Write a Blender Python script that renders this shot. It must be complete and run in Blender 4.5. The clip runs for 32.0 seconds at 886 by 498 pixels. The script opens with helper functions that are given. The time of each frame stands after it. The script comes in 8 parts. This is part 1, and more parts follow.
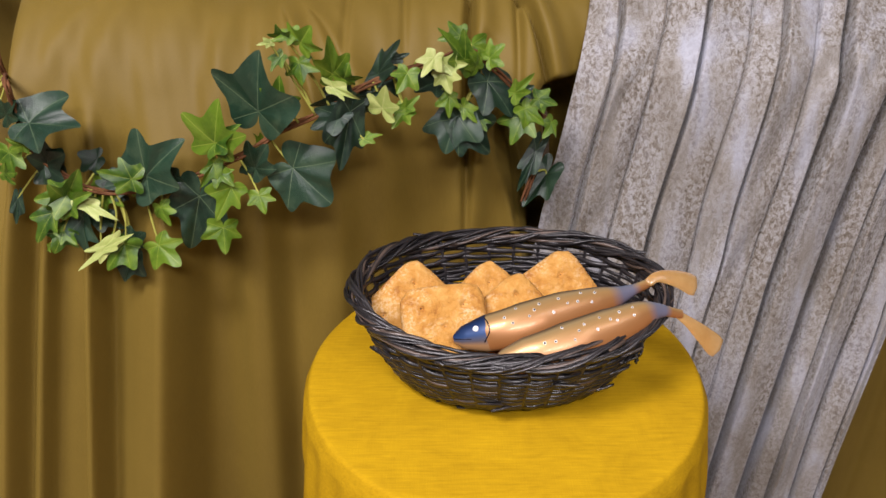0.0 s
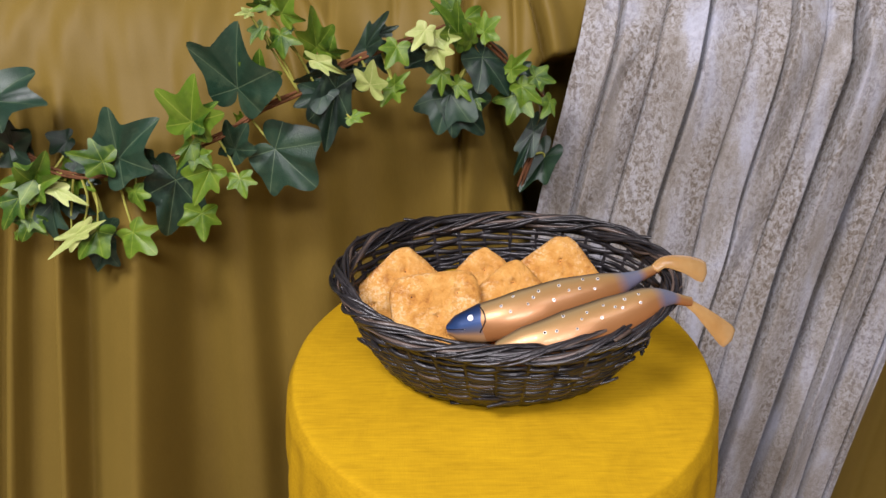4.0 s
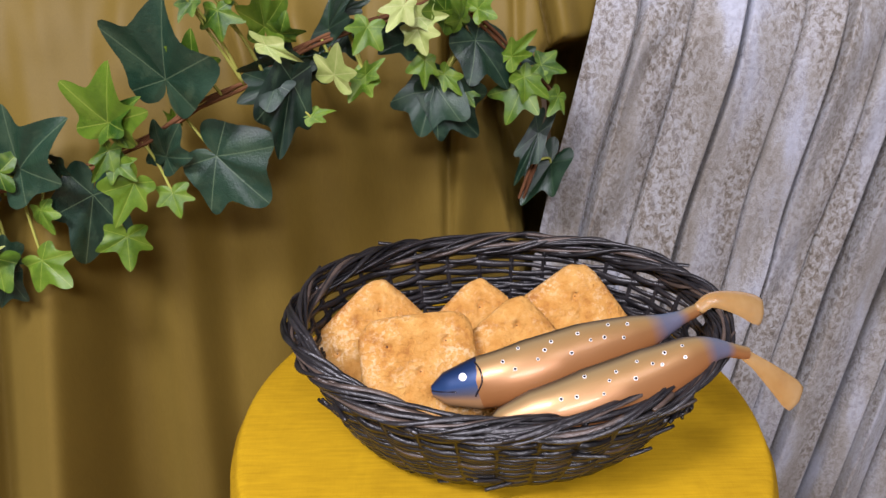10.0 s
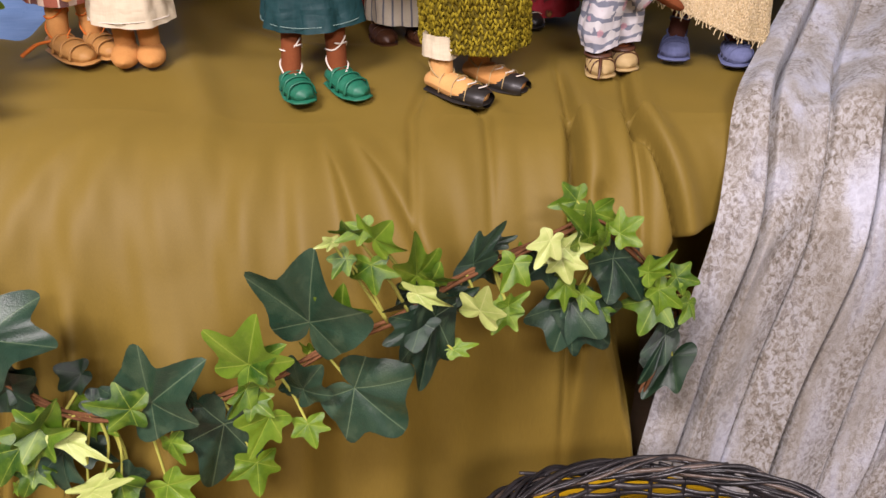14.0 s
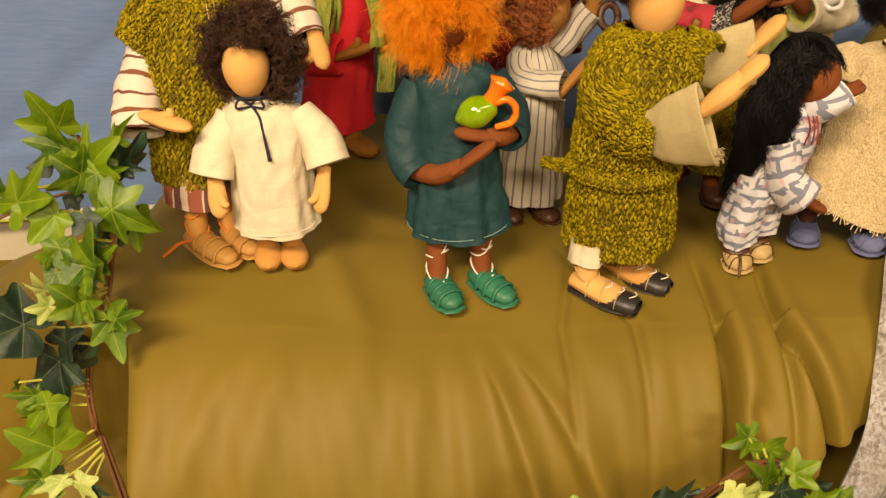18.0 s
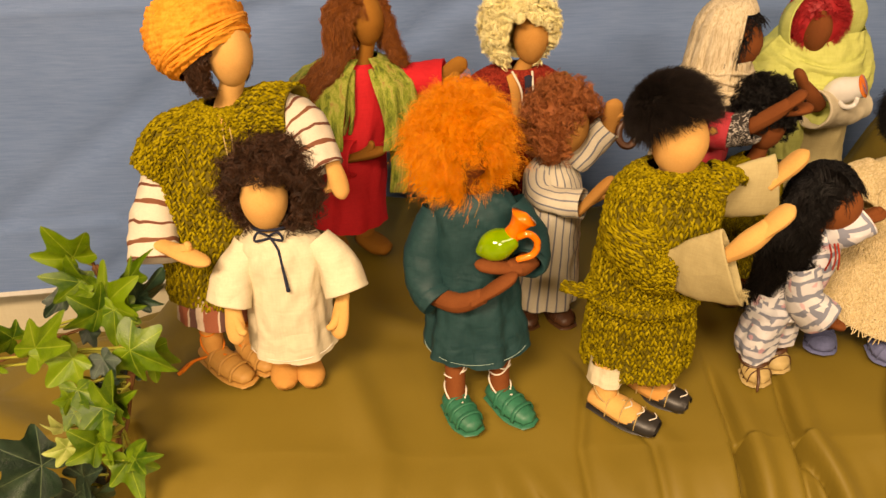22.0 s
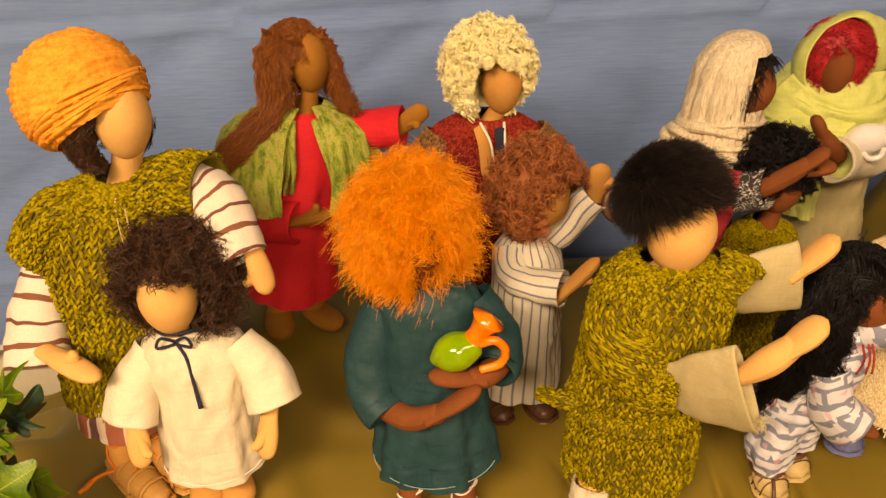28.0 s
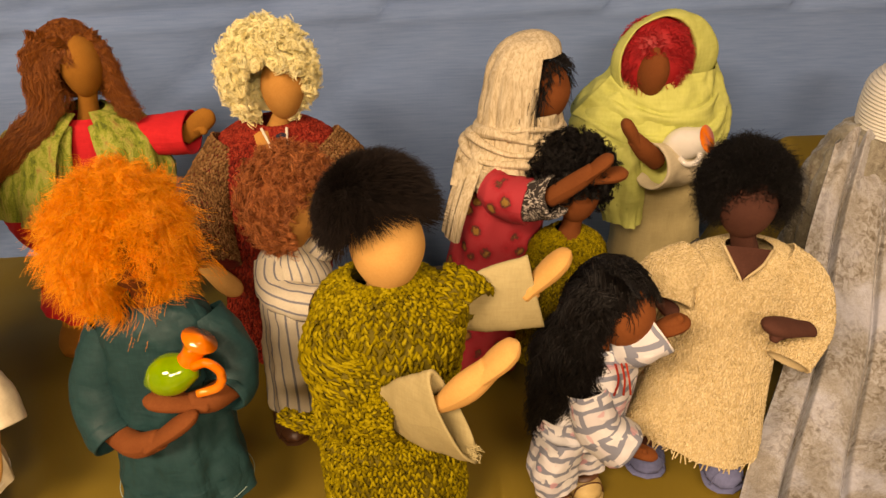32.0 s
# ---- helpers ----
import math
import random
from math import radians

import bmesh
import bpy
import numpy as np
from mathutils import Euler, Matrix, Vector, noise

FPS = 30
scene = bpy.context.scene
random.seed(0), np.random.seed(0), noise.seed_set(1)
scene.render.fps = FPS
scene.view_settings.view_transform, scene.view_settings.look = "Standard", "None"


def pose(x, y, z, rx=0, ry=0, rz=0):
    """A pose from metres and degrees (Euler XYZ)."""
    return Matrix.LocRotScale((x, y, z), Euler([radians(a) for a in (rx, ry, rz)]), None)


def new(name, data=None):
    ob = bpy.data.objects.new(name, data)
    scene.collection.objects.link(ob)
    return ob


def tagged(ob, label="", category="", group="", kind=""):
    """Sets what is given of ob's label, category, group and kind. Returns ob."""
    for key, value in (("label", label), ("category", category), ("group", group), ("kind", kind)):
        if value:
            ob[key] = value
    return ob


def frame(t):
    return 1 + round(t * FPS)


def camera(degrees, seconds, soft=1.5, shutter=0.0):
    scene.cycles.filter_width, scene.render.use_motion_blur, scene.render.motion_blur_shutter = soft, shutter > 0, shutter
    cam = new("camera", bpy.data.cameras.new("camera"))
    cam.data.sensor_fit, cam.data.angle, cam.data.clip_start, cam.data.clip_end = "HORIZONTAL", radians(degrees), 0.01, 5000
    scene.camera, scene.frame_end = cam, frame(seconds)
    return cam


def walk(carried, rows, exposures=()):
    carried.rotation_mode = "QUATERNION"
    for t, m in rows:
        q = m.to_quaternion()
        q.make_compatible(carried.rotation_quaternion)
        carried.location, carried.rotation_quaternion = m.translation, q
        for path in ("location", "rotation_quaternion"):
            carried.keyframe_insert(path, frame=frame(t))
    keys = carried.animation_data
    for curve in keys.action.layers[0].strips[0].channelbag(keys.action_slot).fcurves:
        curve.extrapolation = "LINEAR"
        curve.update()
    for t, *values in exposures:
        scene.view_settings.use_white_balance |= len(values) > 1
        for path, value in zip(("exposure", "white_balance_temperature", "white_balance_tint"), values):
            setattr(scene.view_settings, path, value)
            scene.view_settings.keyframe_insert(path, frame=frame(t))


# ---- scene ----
cam = camera(55.7, 32.0)
METRES, EYE, TILT, LEAN, TURN = 1.2, 1.23, -30.5, 0.5, 0.0
ROWS = [
    (0.0, 0.0, 0.0, 0.0, 0.0, 0.0, -0.0),
    (0.5, -0.006, 0.002, 0.0016, -0.05, 0.01, 0.03),
    (1.0, -0.0077, 0.0039, 0.0019, -0.11, -0.02, 0.05),
    (1.5, -0.0074, 0.0081, 0.0004, -0.17, -0.01, 0.07),
    (2.0, -0.0081, 0.0116, -0.0028, -0.2, 0.03, 0.09),
    (2.5, -0.0067, 0.0149, -0.0061, -0.25, 0.02, 0.11),
    (3.0, -0.0076, 0.0213, -0.0075, -0.27, 0.04, 0.14),
    (3.5, -0.0027, 0.0317, -0.0095, -0.33, 0.03, 0.15),
    (5.5, 0.0053, 0.0839, -0.014, -0.48, 0.12, 0.29),
    (6.0, 0.0066, 0.1018, -0.0126, -0.54, 0.03, 0.3),
    (6.5, 0.008, 0.1148, -0.0124, -0.6, 0.0, 0.33),
    (7.0, 0.0102, 0.1278, -0.0104, -0.67, -0.03, 0.34),
    (7.5, 0.0123, 0.142, -0.0057, -0.73, -0.03, 0.37),
    (8.0, 0.014, 0.1507, -0.0036, -0.79, -0.07, 0.41),
    (8.5, 0.0131, 0.1562, -0.0041, -0.83, -0.08, 0.45),
    (9.0, 0.0114, 0.1661, -0.0014, -0.92, -0.04, 0.47),
    (9.5, 0.0103, 0.173, 0.003, -0.99, -0.04, 0.51),
    (10.0, 0.0062, 0.1764, 0.0096, -1.05, -0.11, 0.5),
    (10.5, 0.0074, 0.1837, 0.0267, -1.14, -0.07, 0.58),
    (11.0, -0.0006, 0.1823, 0.0383, -1.19, -0.12, 0.62),
    (11.5, -0.0138, 0.1837, 0.0551, -1.27, -0.14, 0.69),
    (12.0, -0.0318, 0.1881, 0.0701, -1.36, -0.2, 0.71),
    (12.5, -0.0486, 0.1922, 0.0904, -1.53, -0.3, 0.74),
    (13.0, -0.0656, 0.1944, 0.1112, -1.69, -0.44, 0.78),
    (13.5, -0.0775, 0.1944, 0.135, -1.83, -0.48, 0.8),
    (14.0, -0.0888, 0.193, 0.1595, -1.93, -0.61, 0.82),
    (14.5, -0.1026, 0.1904, 0.1826, -1.96, -0.66, 0.91),
    (16.5, -0.1783, 0.2006, 0.2637, -2.45, -0.93, 1.09),
    (17.0, -0.1897, 0.2008, 0.2835, -2.52, -0.93, 1.16),
    (17.5, -0.1965, 0.199, 0.3026, -2.63, -0.99, 1.22),
    (18.0, -0.2032, 0.1954, 0.3182, -2.6, -0.97, 1.26),
    (18.5, -0.2082, 0.1908, 0.3299, -2.61, -1.04, 1.3),
    (19.0, -0.2199, 0.1925, 0.3416, -2.78, -1.01, 1.37),
    (19.5, -0.2239, 0.1899, 0.3625, -2.81, -1.05, 1.39),
    (20.0, -0.2269, 0.1866, 0.3812, -2.85, -1.2, 1.42),
    (20.5, -0.2324, 0.1873, 0.3929, -2.86, -1.1, 1.46),
    (21.0, -0.2285, 0.1946, 0.4067, -2.99, -1.18, 1.48),
    (21.5, -0.2234, 0.2001, 0.4099, -3.02, -1.26, 1.51),
    (22.0, -0.2196, 0.2023, 0.4114, -3.11, -1.32, 1.52),
    (22.5, -0.2186, 0.2099, 0.4187, -3.08, -1.2, 1.58),
    (23.0, -0.2261, 0.2172, 0.4305, -3.06, -1.24, 1.61),
    (23.5, -0.2339, 0.2304, 0.4439, -3.11, -1.31, 1.66),
    (24.0, -0.2379, 0.2471, 0.4525, -3.19, -1.29, 1.68),
    (24.5, -0.2411, 0.2602, 0.4595, -3.23, -1.33, 1.69),
    (26.5, -0.2183, 0.2825, 0.4617, -3.47, -1.48, 1.71),
    (27.0, -0.2093, 0.2886, 0.4627, -3.51, -1.43, 1.76),
    (27.5, -0.2013, 0.2993, 0.4664, -3.54, -1.44, 1.77),
    (28.0, -0.1863, 0.308, 0.468, -3.55, -1.47, 1.8),
    (28.5, -0.1698, 0.3143, 0.4729, -3.58, -1.51, 1.84),
    (29.0, -0.1523, 0.3203, 0.4789, -3.58, -1.48, 1.86),
    (29.5, -0.1328, 0.3256, 0.4799, -3.58, -1.55, 1.88),
    (30.0, -0.1116, 0.3295, 0.4806, -3.61, -1.53, 1.91),
    (30.5, -0.092, 0.3301, 0.4789, -3.62, -1.53, 1.94),
    (31.0, -0.0756, 0.328, 0.4761, -3.7, -1.51, 1.95),
    (31.5, -0.0605, 0.3265, 0.4725, -3.73, -1.49, 1.98),
    (32.0, -0.0404, 0.3274, 0.4705, -3.74, -1.5, 2.02),
]
EXPOSURES = [(0.0, 0.05, 6150, 22), (9.0, 0.06, 5700, 22), (12.0, 0.26, 5750, 26), (13.0, 0.33, 5950, 27), (14.5, 0.34, 6450, 27), (17.0, 0.27, 8000, 16), (19.0, 0.24, 11600, 20), (23.0, 0.26, 11800, 22), (28.0, 0.23, 12400, 25), (30.0, 0.27, 12400, 25), (32.0, 0.13, 12000, 24)]
walk(cam, [(t, pose(0, 0, EYE, TILT, LEAN, TURN) @ pose(METRES * x, METRES * y, METRES * z, 90 + pitch, roll, yaw)) for t, x, y, z, yaw, pitch, roll in ROWS], EXPOSURES)

# ---- light ----
world = bpy.data.worlds.new("room_air")
scene.world = world
world.use_nodes = True
world.node_tree.nodes["Background"].inputs[0].default_value = (0.9, 0.95, 1.0, 1)
world.node_tree.nodes["Background"].inputs[1].default_value = 0.003


def ceiling_lamp(x, y, z, sx, sy, watts, colour):
    d = bpy.data.lights.new("ceiling_light", "AREA")
    d.shape, d.size, d.size_y, d.energy, d.color = "RECTANGLE", sx, sy, watts, colour
    ob = new("ceiling_light", d)
    ob.matrix_world = pose(x, y, z)


LAMPS = ((-0.9, -0.35, 68), (0.9, -0.2, 11), (0.22, -1.30, 60))
for lx, ly, watts in LAMPS:
    ceiling_lamp(lx, ly, 2.56, 0.90, 0.42, watts, (1.0, 0.95, 0.88))

# ---- materials ----


class Mat:
    """A small wrapper round a node material."""

    def __init__(self, name, rough=0.8):
        self.m = bpy.data.materials.new(name)
        self.m.use_nodes = True
        self.t = self.m.node_tree
        self.b = self.t.nodes["Principled BSDF"]
        self.b.inputs["Roughness"].default_value = rough

    def n(self, kind, **props):
        node = self.t.nodes.new(kind)
        for k, v in props.items():
            if k == "operation":
                node.operation = v
            elif k == "blend_type":
                node.blend_type = v
            elif k == "data_type":
                node.data_type = v
            elif k == "wave_type":
                node.wave_type = v
            elif k == "bands_direction":
                node.bands_direction = v
        return node

    def link(self, a, b):
        self.t.links.new(a, b)

    def coord(self, which="Object", scale=(1, 1, 1)):
        tc, mp = self.n("ShaderNodeTexCoord"), self.n("ShaderNodeMapping")
        mp.inputs["Scale"].default_value = scale
        self.link(tc.outputs[which], mp.inputs[0])
        return mp.outputs[0]

    def noise(self, vec, scale, detail=4, rough=0.6, distort=0.0):
        nd = self.n("ShaderNodeTexNoise")
        nd.inputs["Scale"].default_value, nd.inputs["Detail"].default_value = scale, detail
        nd.inputs["Roughness"].default_value, nd.inputs["Distortion"].default_value = rough, distort
        self.link(vec, nd.inputs["Vector"])
        return nd.outputs["Fac"]

    def wave(self, vec, scale, direction="X", distort=0.0, detail=2.0):
        nd = self.n("ShaderNodeTexWave", bands_direction=direction)
        nd.inputs["Scale"].default_value, nd.inputs["Distortion"].default_value = scale, distort
        nd.inputs["Detail"].default_value = detail
        self.link(vec, nd.inputs["Vector"])
        return nd.outputs["Fac"]

    def ramp(self, fac, *stops):
        r = self.n("ShaderNodeValToRGB")
        while len(r.color_ramp.elements) < len(stops):
            r.color_ramp.elements.new(0.5)
        for e, (p, c) in zip(r.color_ramp.elements, stops):
            e.position, e.color = p, (*c, 1)
        self.link(fac, r.inputs[0])
        return r.outputs[0]

    def math(self, op, a, b=0.0):
        nd = self.n("ShaderNodeMath", operation=op)
        for i, v in enumerate((a, b)):
            if isinstance(v, (int, float)):
                nd.inputs[i].default_value = v
            else:
                self.link(v, nd.inputs[i])
        return nd.outputs[0]

    def mix(self, fac, a, b, blend="MIX"):
        nd = self.n("ShaderNodeMix", data_type="RGBA", blend_type=blend)
        for i, v in ((0, fac), (6, a), (7, b)):
            if isinstance(v, (int, float)):
                nd.inputs[i].default_value = v
            elif isinstance(v, tuple):
                nd.inputs[i].default_value = (*v, 1)
            else:
                self.link(v, nd.inputs[i])
        return nd.outputs[2]

    def bump(self, height, strength=0.3, dist=0.001, after=None):
        nd = self.n("ShaderNodeBump")
        nd.inputs["Strength"].default_value, nd.inputs["Distance"].default_value = strength, dist
        self.link(height, nd.inputs["Height"])
        if after is not None:
            self.link(after, nd.inputs["Normal"])
        return nd.outputs[0]

    def done(self, colour=None, normal=None, rough=None, sheen=0.0, sheen_tint=(1, 1, 1)):
        if colour is not None:
            if isinstance(colour, tuple):
                self.b.inputs["Base Color"].default_value = (*colour, 1)
            else:
                self.link(colour, self.b.inputs["Base Color"])
        if normal is not None:
            self.link(normal, self.b.inputs["Normal"])
        if rough is not None:
            self.link(rough, self.b.inputs["Roughness"])
        if sheen:
            self.b.inputs["Sheen Weight"].default_value = sheen
            self.b.inputs["Sheen Tint"].default_value = (*sheen_tint, 1)
        return self.m


def woven(name, dark, light, thread=900, rough=0.85, sheen=0.0, spec=0.3, blotch=9.0, bump=0.25, wrinkle=0.0):
    """Woven cloth: two thread directions, blotches of wear."""
    m = Mat(name, rough)
    v = m.coord()
    fine = m.noise(m.coord(scale=(1, 1, 0.12)), thread, 2)
    fine2 = m.noise(m.coord(scale=(0.12, 0.12, 1)), thread, 2)
    big = m.noise(v, blotch, 5, 0.65)
    f = m.math("ADD", m.math("MULTIPLY", m.math("ADD", fine, fine2), 0.3), m.math("MULTIPLY", big, 0.4))
    col = m.ramp(f, (0.32, dark), (0.68, light))
    m.b.inputs["Specular IOR Level"].default_value = spec
    h = m.math("ADD", fine, fine2)
    under = m.bump(big, 0.15, 0.004)
    if wrinkle:
        r1 = m.math("ABSOLUTE", m.math("SUBTRACT", m.noise(m.coord(scale=(1, 1, 0.45)), 26, 3, 0.5, 0.5), 0.5))
        r2 = m.math("ABSOLUTE", m.math("SUBTRACT", m.noise(m.coord(scale=(0.6, 0.6, 1.2)), 38, 2, 0.5, 0.6), 0.5))
        under = m.bump(m.math("POWER", m.math("ADD", r1, m.math("MULTIPLY", r2, 0.6)), 0.6), wrinkle, 0.010, under)
    return m.done(col, m.bump(h, bump, 0.0004, under), sheen=sheen, sheen_tint=light)


def skin_felt(name, dark, light):
    m = Mat(name, 0.9)
    v = m.coord()
    f = m.noise(v, 700, 3)
    big = m.noise(v, 40, 4)
    col = m.ramp(m.math("ADD", m.math("MULTIPLY", f, 0.4), m.math("MULTIPLY", big, 0.6)), (0.3, dark), (0.7, light))
    m.b.inputs["Specular IOR Level"].default_value = 0.15
    return m.done(col, m.bump(f, 0.35, 0.0004), sheen=0.25, sheen_tint=light)


def hair_mat(name, dark, light, rough=0.55, spec=0.35):
    m = Mat(name, rough)
    g = m.n("ShaderNodeNewGeometry")
    v = m.coord()
    f = m.math("ADD", m.math("MULTIPLY", g.outputs["Random Per Island"], 0.6), m.math("MULTIPLY", m.noise(v, 45, 3), 0.4))
    m.b.inputs["Specular IOR Level"].default_value = spec
    return m.done(m.ramp(f, (0.15, dark), (0.85, light)))


def yarn_mat(name, dark, mid, light):
    """Marled yarn: each stitch takes its own mixture."""
    m = Mat(name, 0.9)
    g = m.n("ShaderNodeNewGeometry")
    f = m.math("ADD", m.math("MULTIPLY", g.outputs["Random Per Island"], 0.46), m.math("MULTIPLY", m.noise(m.coord(), 200, 3, 0.7), 0.60))
    col = m.ramp(f, (0.27, dark), (0.50, mid), (0.80, light))
    fib = m.noise(m.coord(), 1500, 2)
    m.b.inputs["Specular IOR Level"].default_value = 0.15
    return m.done(col, m.bump(fib, 0.4, 0.0003), sheen=0.3, sheen_tint=mid)


def striped(name, ground, stripe, period, width, axis=0, wobble=0.15, second=None):
    """Cloth with woven stripes that run along the garment (by its surface coordinates)."""
    m = Mat(name, 0.88)
    uv = m.coord("UV")
    sep = m.n("ShaderNodeSeparateXYZ")
    m.link(uv, sep.inputs[0])
    a = m.math("DIVIDE", sep.outputs[axis], period)
    a = m.math("ADD", a, m.math("MULTIPLY", m.noise(m.coord(), 30, 2), wobble))
    fr = m.math("FRACT", a)
    on = m.math("LESS_THAN", fr, width)
    col = m.mix(on, ground, stripe)
    if second:
        on2 = m.math("LESS_THAN", m.math("ABSOLUTE", m.math("SUBTRACT", fr, 0.6)), width * 0.3)
        col = m.mix(on2, col, second)
    fine = m.noise(m.coord(), 900, 2)
    col = m.mix(0.2, col, m.ramp(fine, (0.3, (0.25, 0.22, 0.18)), (0.7, (0.9, 0.86, 0.8))), "MULTIPLY")
    return m.done(col, m.bump(fine, 0.3, 0.0004))


OLIVE = Mat("olive_lining_cloth", 0.6)
_v = OLIVE.coord()
_f = OLIVE.noise(OLIVE.coord(scale=(1, 1, 0.05)), 1400, 2)
_g = OLIVE.noise(OLIVE.coord(scale=(0.05, 1, 1)), 1400, 2)
_b = OLIVE.noise(_v, 3.5, 5, 0.6)
_c = OLIVE.ramp(OLIVE.math("ADD", OLIVE.math("MULTIPLY", _f, 0.35), OLIVE.math("MULTIPLY", _b, 0.65)), (0.3, (0.138, 0.092, 0.0140)), (0.72, (0.198, 0.134, 0.0215)))
OLIVE.b.inputs["Specular IOR Level"].default_value = 0.25
OLIVE = OLIVE.done(_c, OLIVE.bump(OLIVE.math("ADD", _f, _g), 0.12, 0.0003), sheen=0.14, sheen_tint=(0.8, 0.58, 0.12))

YELLOW = Mat("yellow_cotton_cloth", 0.85)
_v = YELLOW.coord()
_f = YELLOW.noise(YELLOW.coord(scale=(0.08, 1, 1)), 420, 3)
_g = YELLOW.noise(YELLOW.coord(scale=(1, 0.08, 1)), 600, 2)
_b = YELLOW.noise(_v, 22, 6, 0.72, 0.6)
_c = YELLOW.ramp(YELLOW.math("ADD", YELLOW.math("MULTIPLY", _f, 0.5), YELLOW.math("MULTIPLY", _b, 0.5)), (0.3, (0.355, 0.202, 0.0011)), (0.7, (0.54, 0.326, 0.0020)))
YELLOW.b.inputs["Specular IOR Level"].default_value = 0.12
YELLOW = YELLOW.done(_c, YELLOW.bump(YELLOW.math("ADD", _f, _g), 0.35, 0.0006), sheen=0.0)



def velvet_mat(name, low, mid, high, fleck_high):
    """Crushed velvet: smooth pale nap, sheen painted into its lightest tone, broken by bands of dark brown flecks."""
    m = Mat(name, 0.5)
    p = m.noise(m.coord(scale=(1.25, 1.25, 0.85)), 190, 5, 0.60, 0.8)
    q = m.noise(m.coord(scale=(3.0, 3.0, 0.40)), 9, 4, 0.55, 0.4)
    r = m.noise(m.coord(scale=(1.8, 1.8, 0.5)), 14, 3, 0.5)
    h = m.noise(m.coord(), 900, 2)
    pale = m.ramp(m.math("ADD", m.math("MULTIPLY", r, 0.8), m.math("MULTIPLY", h, 0.2)), (0.36, low), (0.48, mid), (0.58, high))
    fleck = m.ramp(m.math("ADD", m.math("MULTIPLY", p, 0.85), m.math("MULTIPLY", h, 0.15)), (0.36, (0.085, 0.067, 0.046)), (0.45, (0.19, 0.162, 0.128)), (0.53, tuple(0.95 * c for c in mid)), (0.68, fleck_high))
    col = m.mix(m.ramp(q, (0.40, (0.22,) * 3), (0.60, (0.95,) * 3)), pale, fleck)
    m.b.inputs["Specular IOR Level"].default_value = 0.5
    return m.done(col, m.bump(p, 0.35, 0.004, m.bump(h, 0.25, 0.0005)), m.ramp(p, (0.4, (0.68,) * 3), (0.65, (0.45,) * 3)), sheen=0.26, sheen_tint=(0.82, 0.90, 1.0))


# the bluish high tone is the sheen of the nap, painted as colour
VELVET = velvet_mat("crushed_silver_velvet", (0.18, 0.155, 0.120), (0.315, 0.302, 0.283), (0.44, 0.465, 0.545), (0.415, 0.42, 0.435))
# shaded copy of the silver velvet: its dimmer look is put into the colours
ROBE = velvet_mat("crushed_velvet_shaded_copy", (0.13, 0.11, 0.07), (0.22, 0.20, 0.15), (0.33, 0.32, 0.27), (0.42, 0.41, 0.36))

BLUE = Mat("blue_backdrop_cloth", 0.85)
_v = BLUE.coord(scale=(0.06, 1, 1))
_f = BLUE.noise(_v, 420, 3)
_g = BLUE.noise(BLUE.coord(scale=(1, 1, 0.06)), 420, 2)
_b = BLUE.noise(BLUE.coord(), 5, 5)
_c = BLUE.ramp(BLUE.math("ADD", BLUE.math("MULTIPLY", _f, 0.5), BLUE.math("MULTIPLY", _b, 0.5)), (0.3, (0.115, 0.207, 0.400)), (0.7, (0.182, 0.290, 0.510)))
BLUE.b.inputs["Specular IOR Level"].default_value = 0.2
BLUE = BLUE.done(_c, BLUE.bump(BLUE.math("ADD", _f, _g), 0.25, 0.0005))

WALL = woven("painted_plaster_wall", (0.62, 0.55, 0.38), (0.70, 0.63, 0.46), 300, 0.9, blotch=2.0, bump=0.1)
# colour of the unseen walls, kept dark to weaken bounced fill light
WALL_FAR = woven("beige_wall_low_bounce", (0.19, 0.165, 0.13), (0.24, 0.21, 0.165), 300, 0.9, blotch=2.0, bump=0.1)
# unseen ceiling, its grey darkened to hold back fill from above
CEIL = woven("grey_ceiling_low_bounce", (0.34, 0.33, 0.31), (0.40, 0.39, 0.37), 200, 0.95, blotch=2.0, bump=0.1)
FLOOR = woven("brown_linoleum", (0.20, 0.14, 0.09), (0.28, 0.20, 0.13), 120, 0.55, blotch=4.0, bump=0.05)


def wicker_mat(name, dark, light):
    m = Mat(name, 0.33)
    g = m.n("ShaderNodeNewGeometry")
    oi = m.n("ShaderNodeObjectInfo")
    n1 = m.noise(m.coord(), 90, 5, 0.7)
    f = m.math("ADD", m.math("MULTIPLY", n1, 0.65), m.math("MULTIPLY", m.math("ADD", oi.outputs["Random"], g.outputs["Random Per Island"]), 0.18))
    col = m.ramp(f, (0.35, dark), (0.66, light), (0.88, (0.11, 0.085, 0.07)))
    return m.done(col, m.bump(m.noise(m.coord(), 420, 3), 0.5, 0.0008))


WICKER = wicker_mat("dark_stained_willow", (0.004, 0.0037, 0.0045), (0.026, 0.023, 0.024))
WICKER_RAW = wicker_mat("worn_willow_tips", (0.03, 0.024, 0.021), (0.11, 0.078, 0.060))

BREAD = Mat("baked_bread_crust", 0.8)
_v = BREAD.coord()
_n = BREAD.noise(_v, 55, 7, 0.7)
_k = BREAD.noise(_v, 320, 4, 0.7)
_fl = BREAD.noise(_v, 26, 4, 0.7)
_c = BREAD.ramp(_n, (0.30, (0.33, 0.115, 0.020)), (0.46, (0.57, 0.270, 0.052)), (0.66, (0.70, 0.39, 0.105)))
_c = BREAD.mix(BREAD.math("MULTIPLY", BREAD.ramp(_fl, (0.44, (0, 0, 0)), (0.62, (1, 1, 1))), BREAD.ramp(_k, (0.49, (0, 0, 0)), (0.57, (0.9,) * 3))), _c, (0.80, 0.57, 0.31))
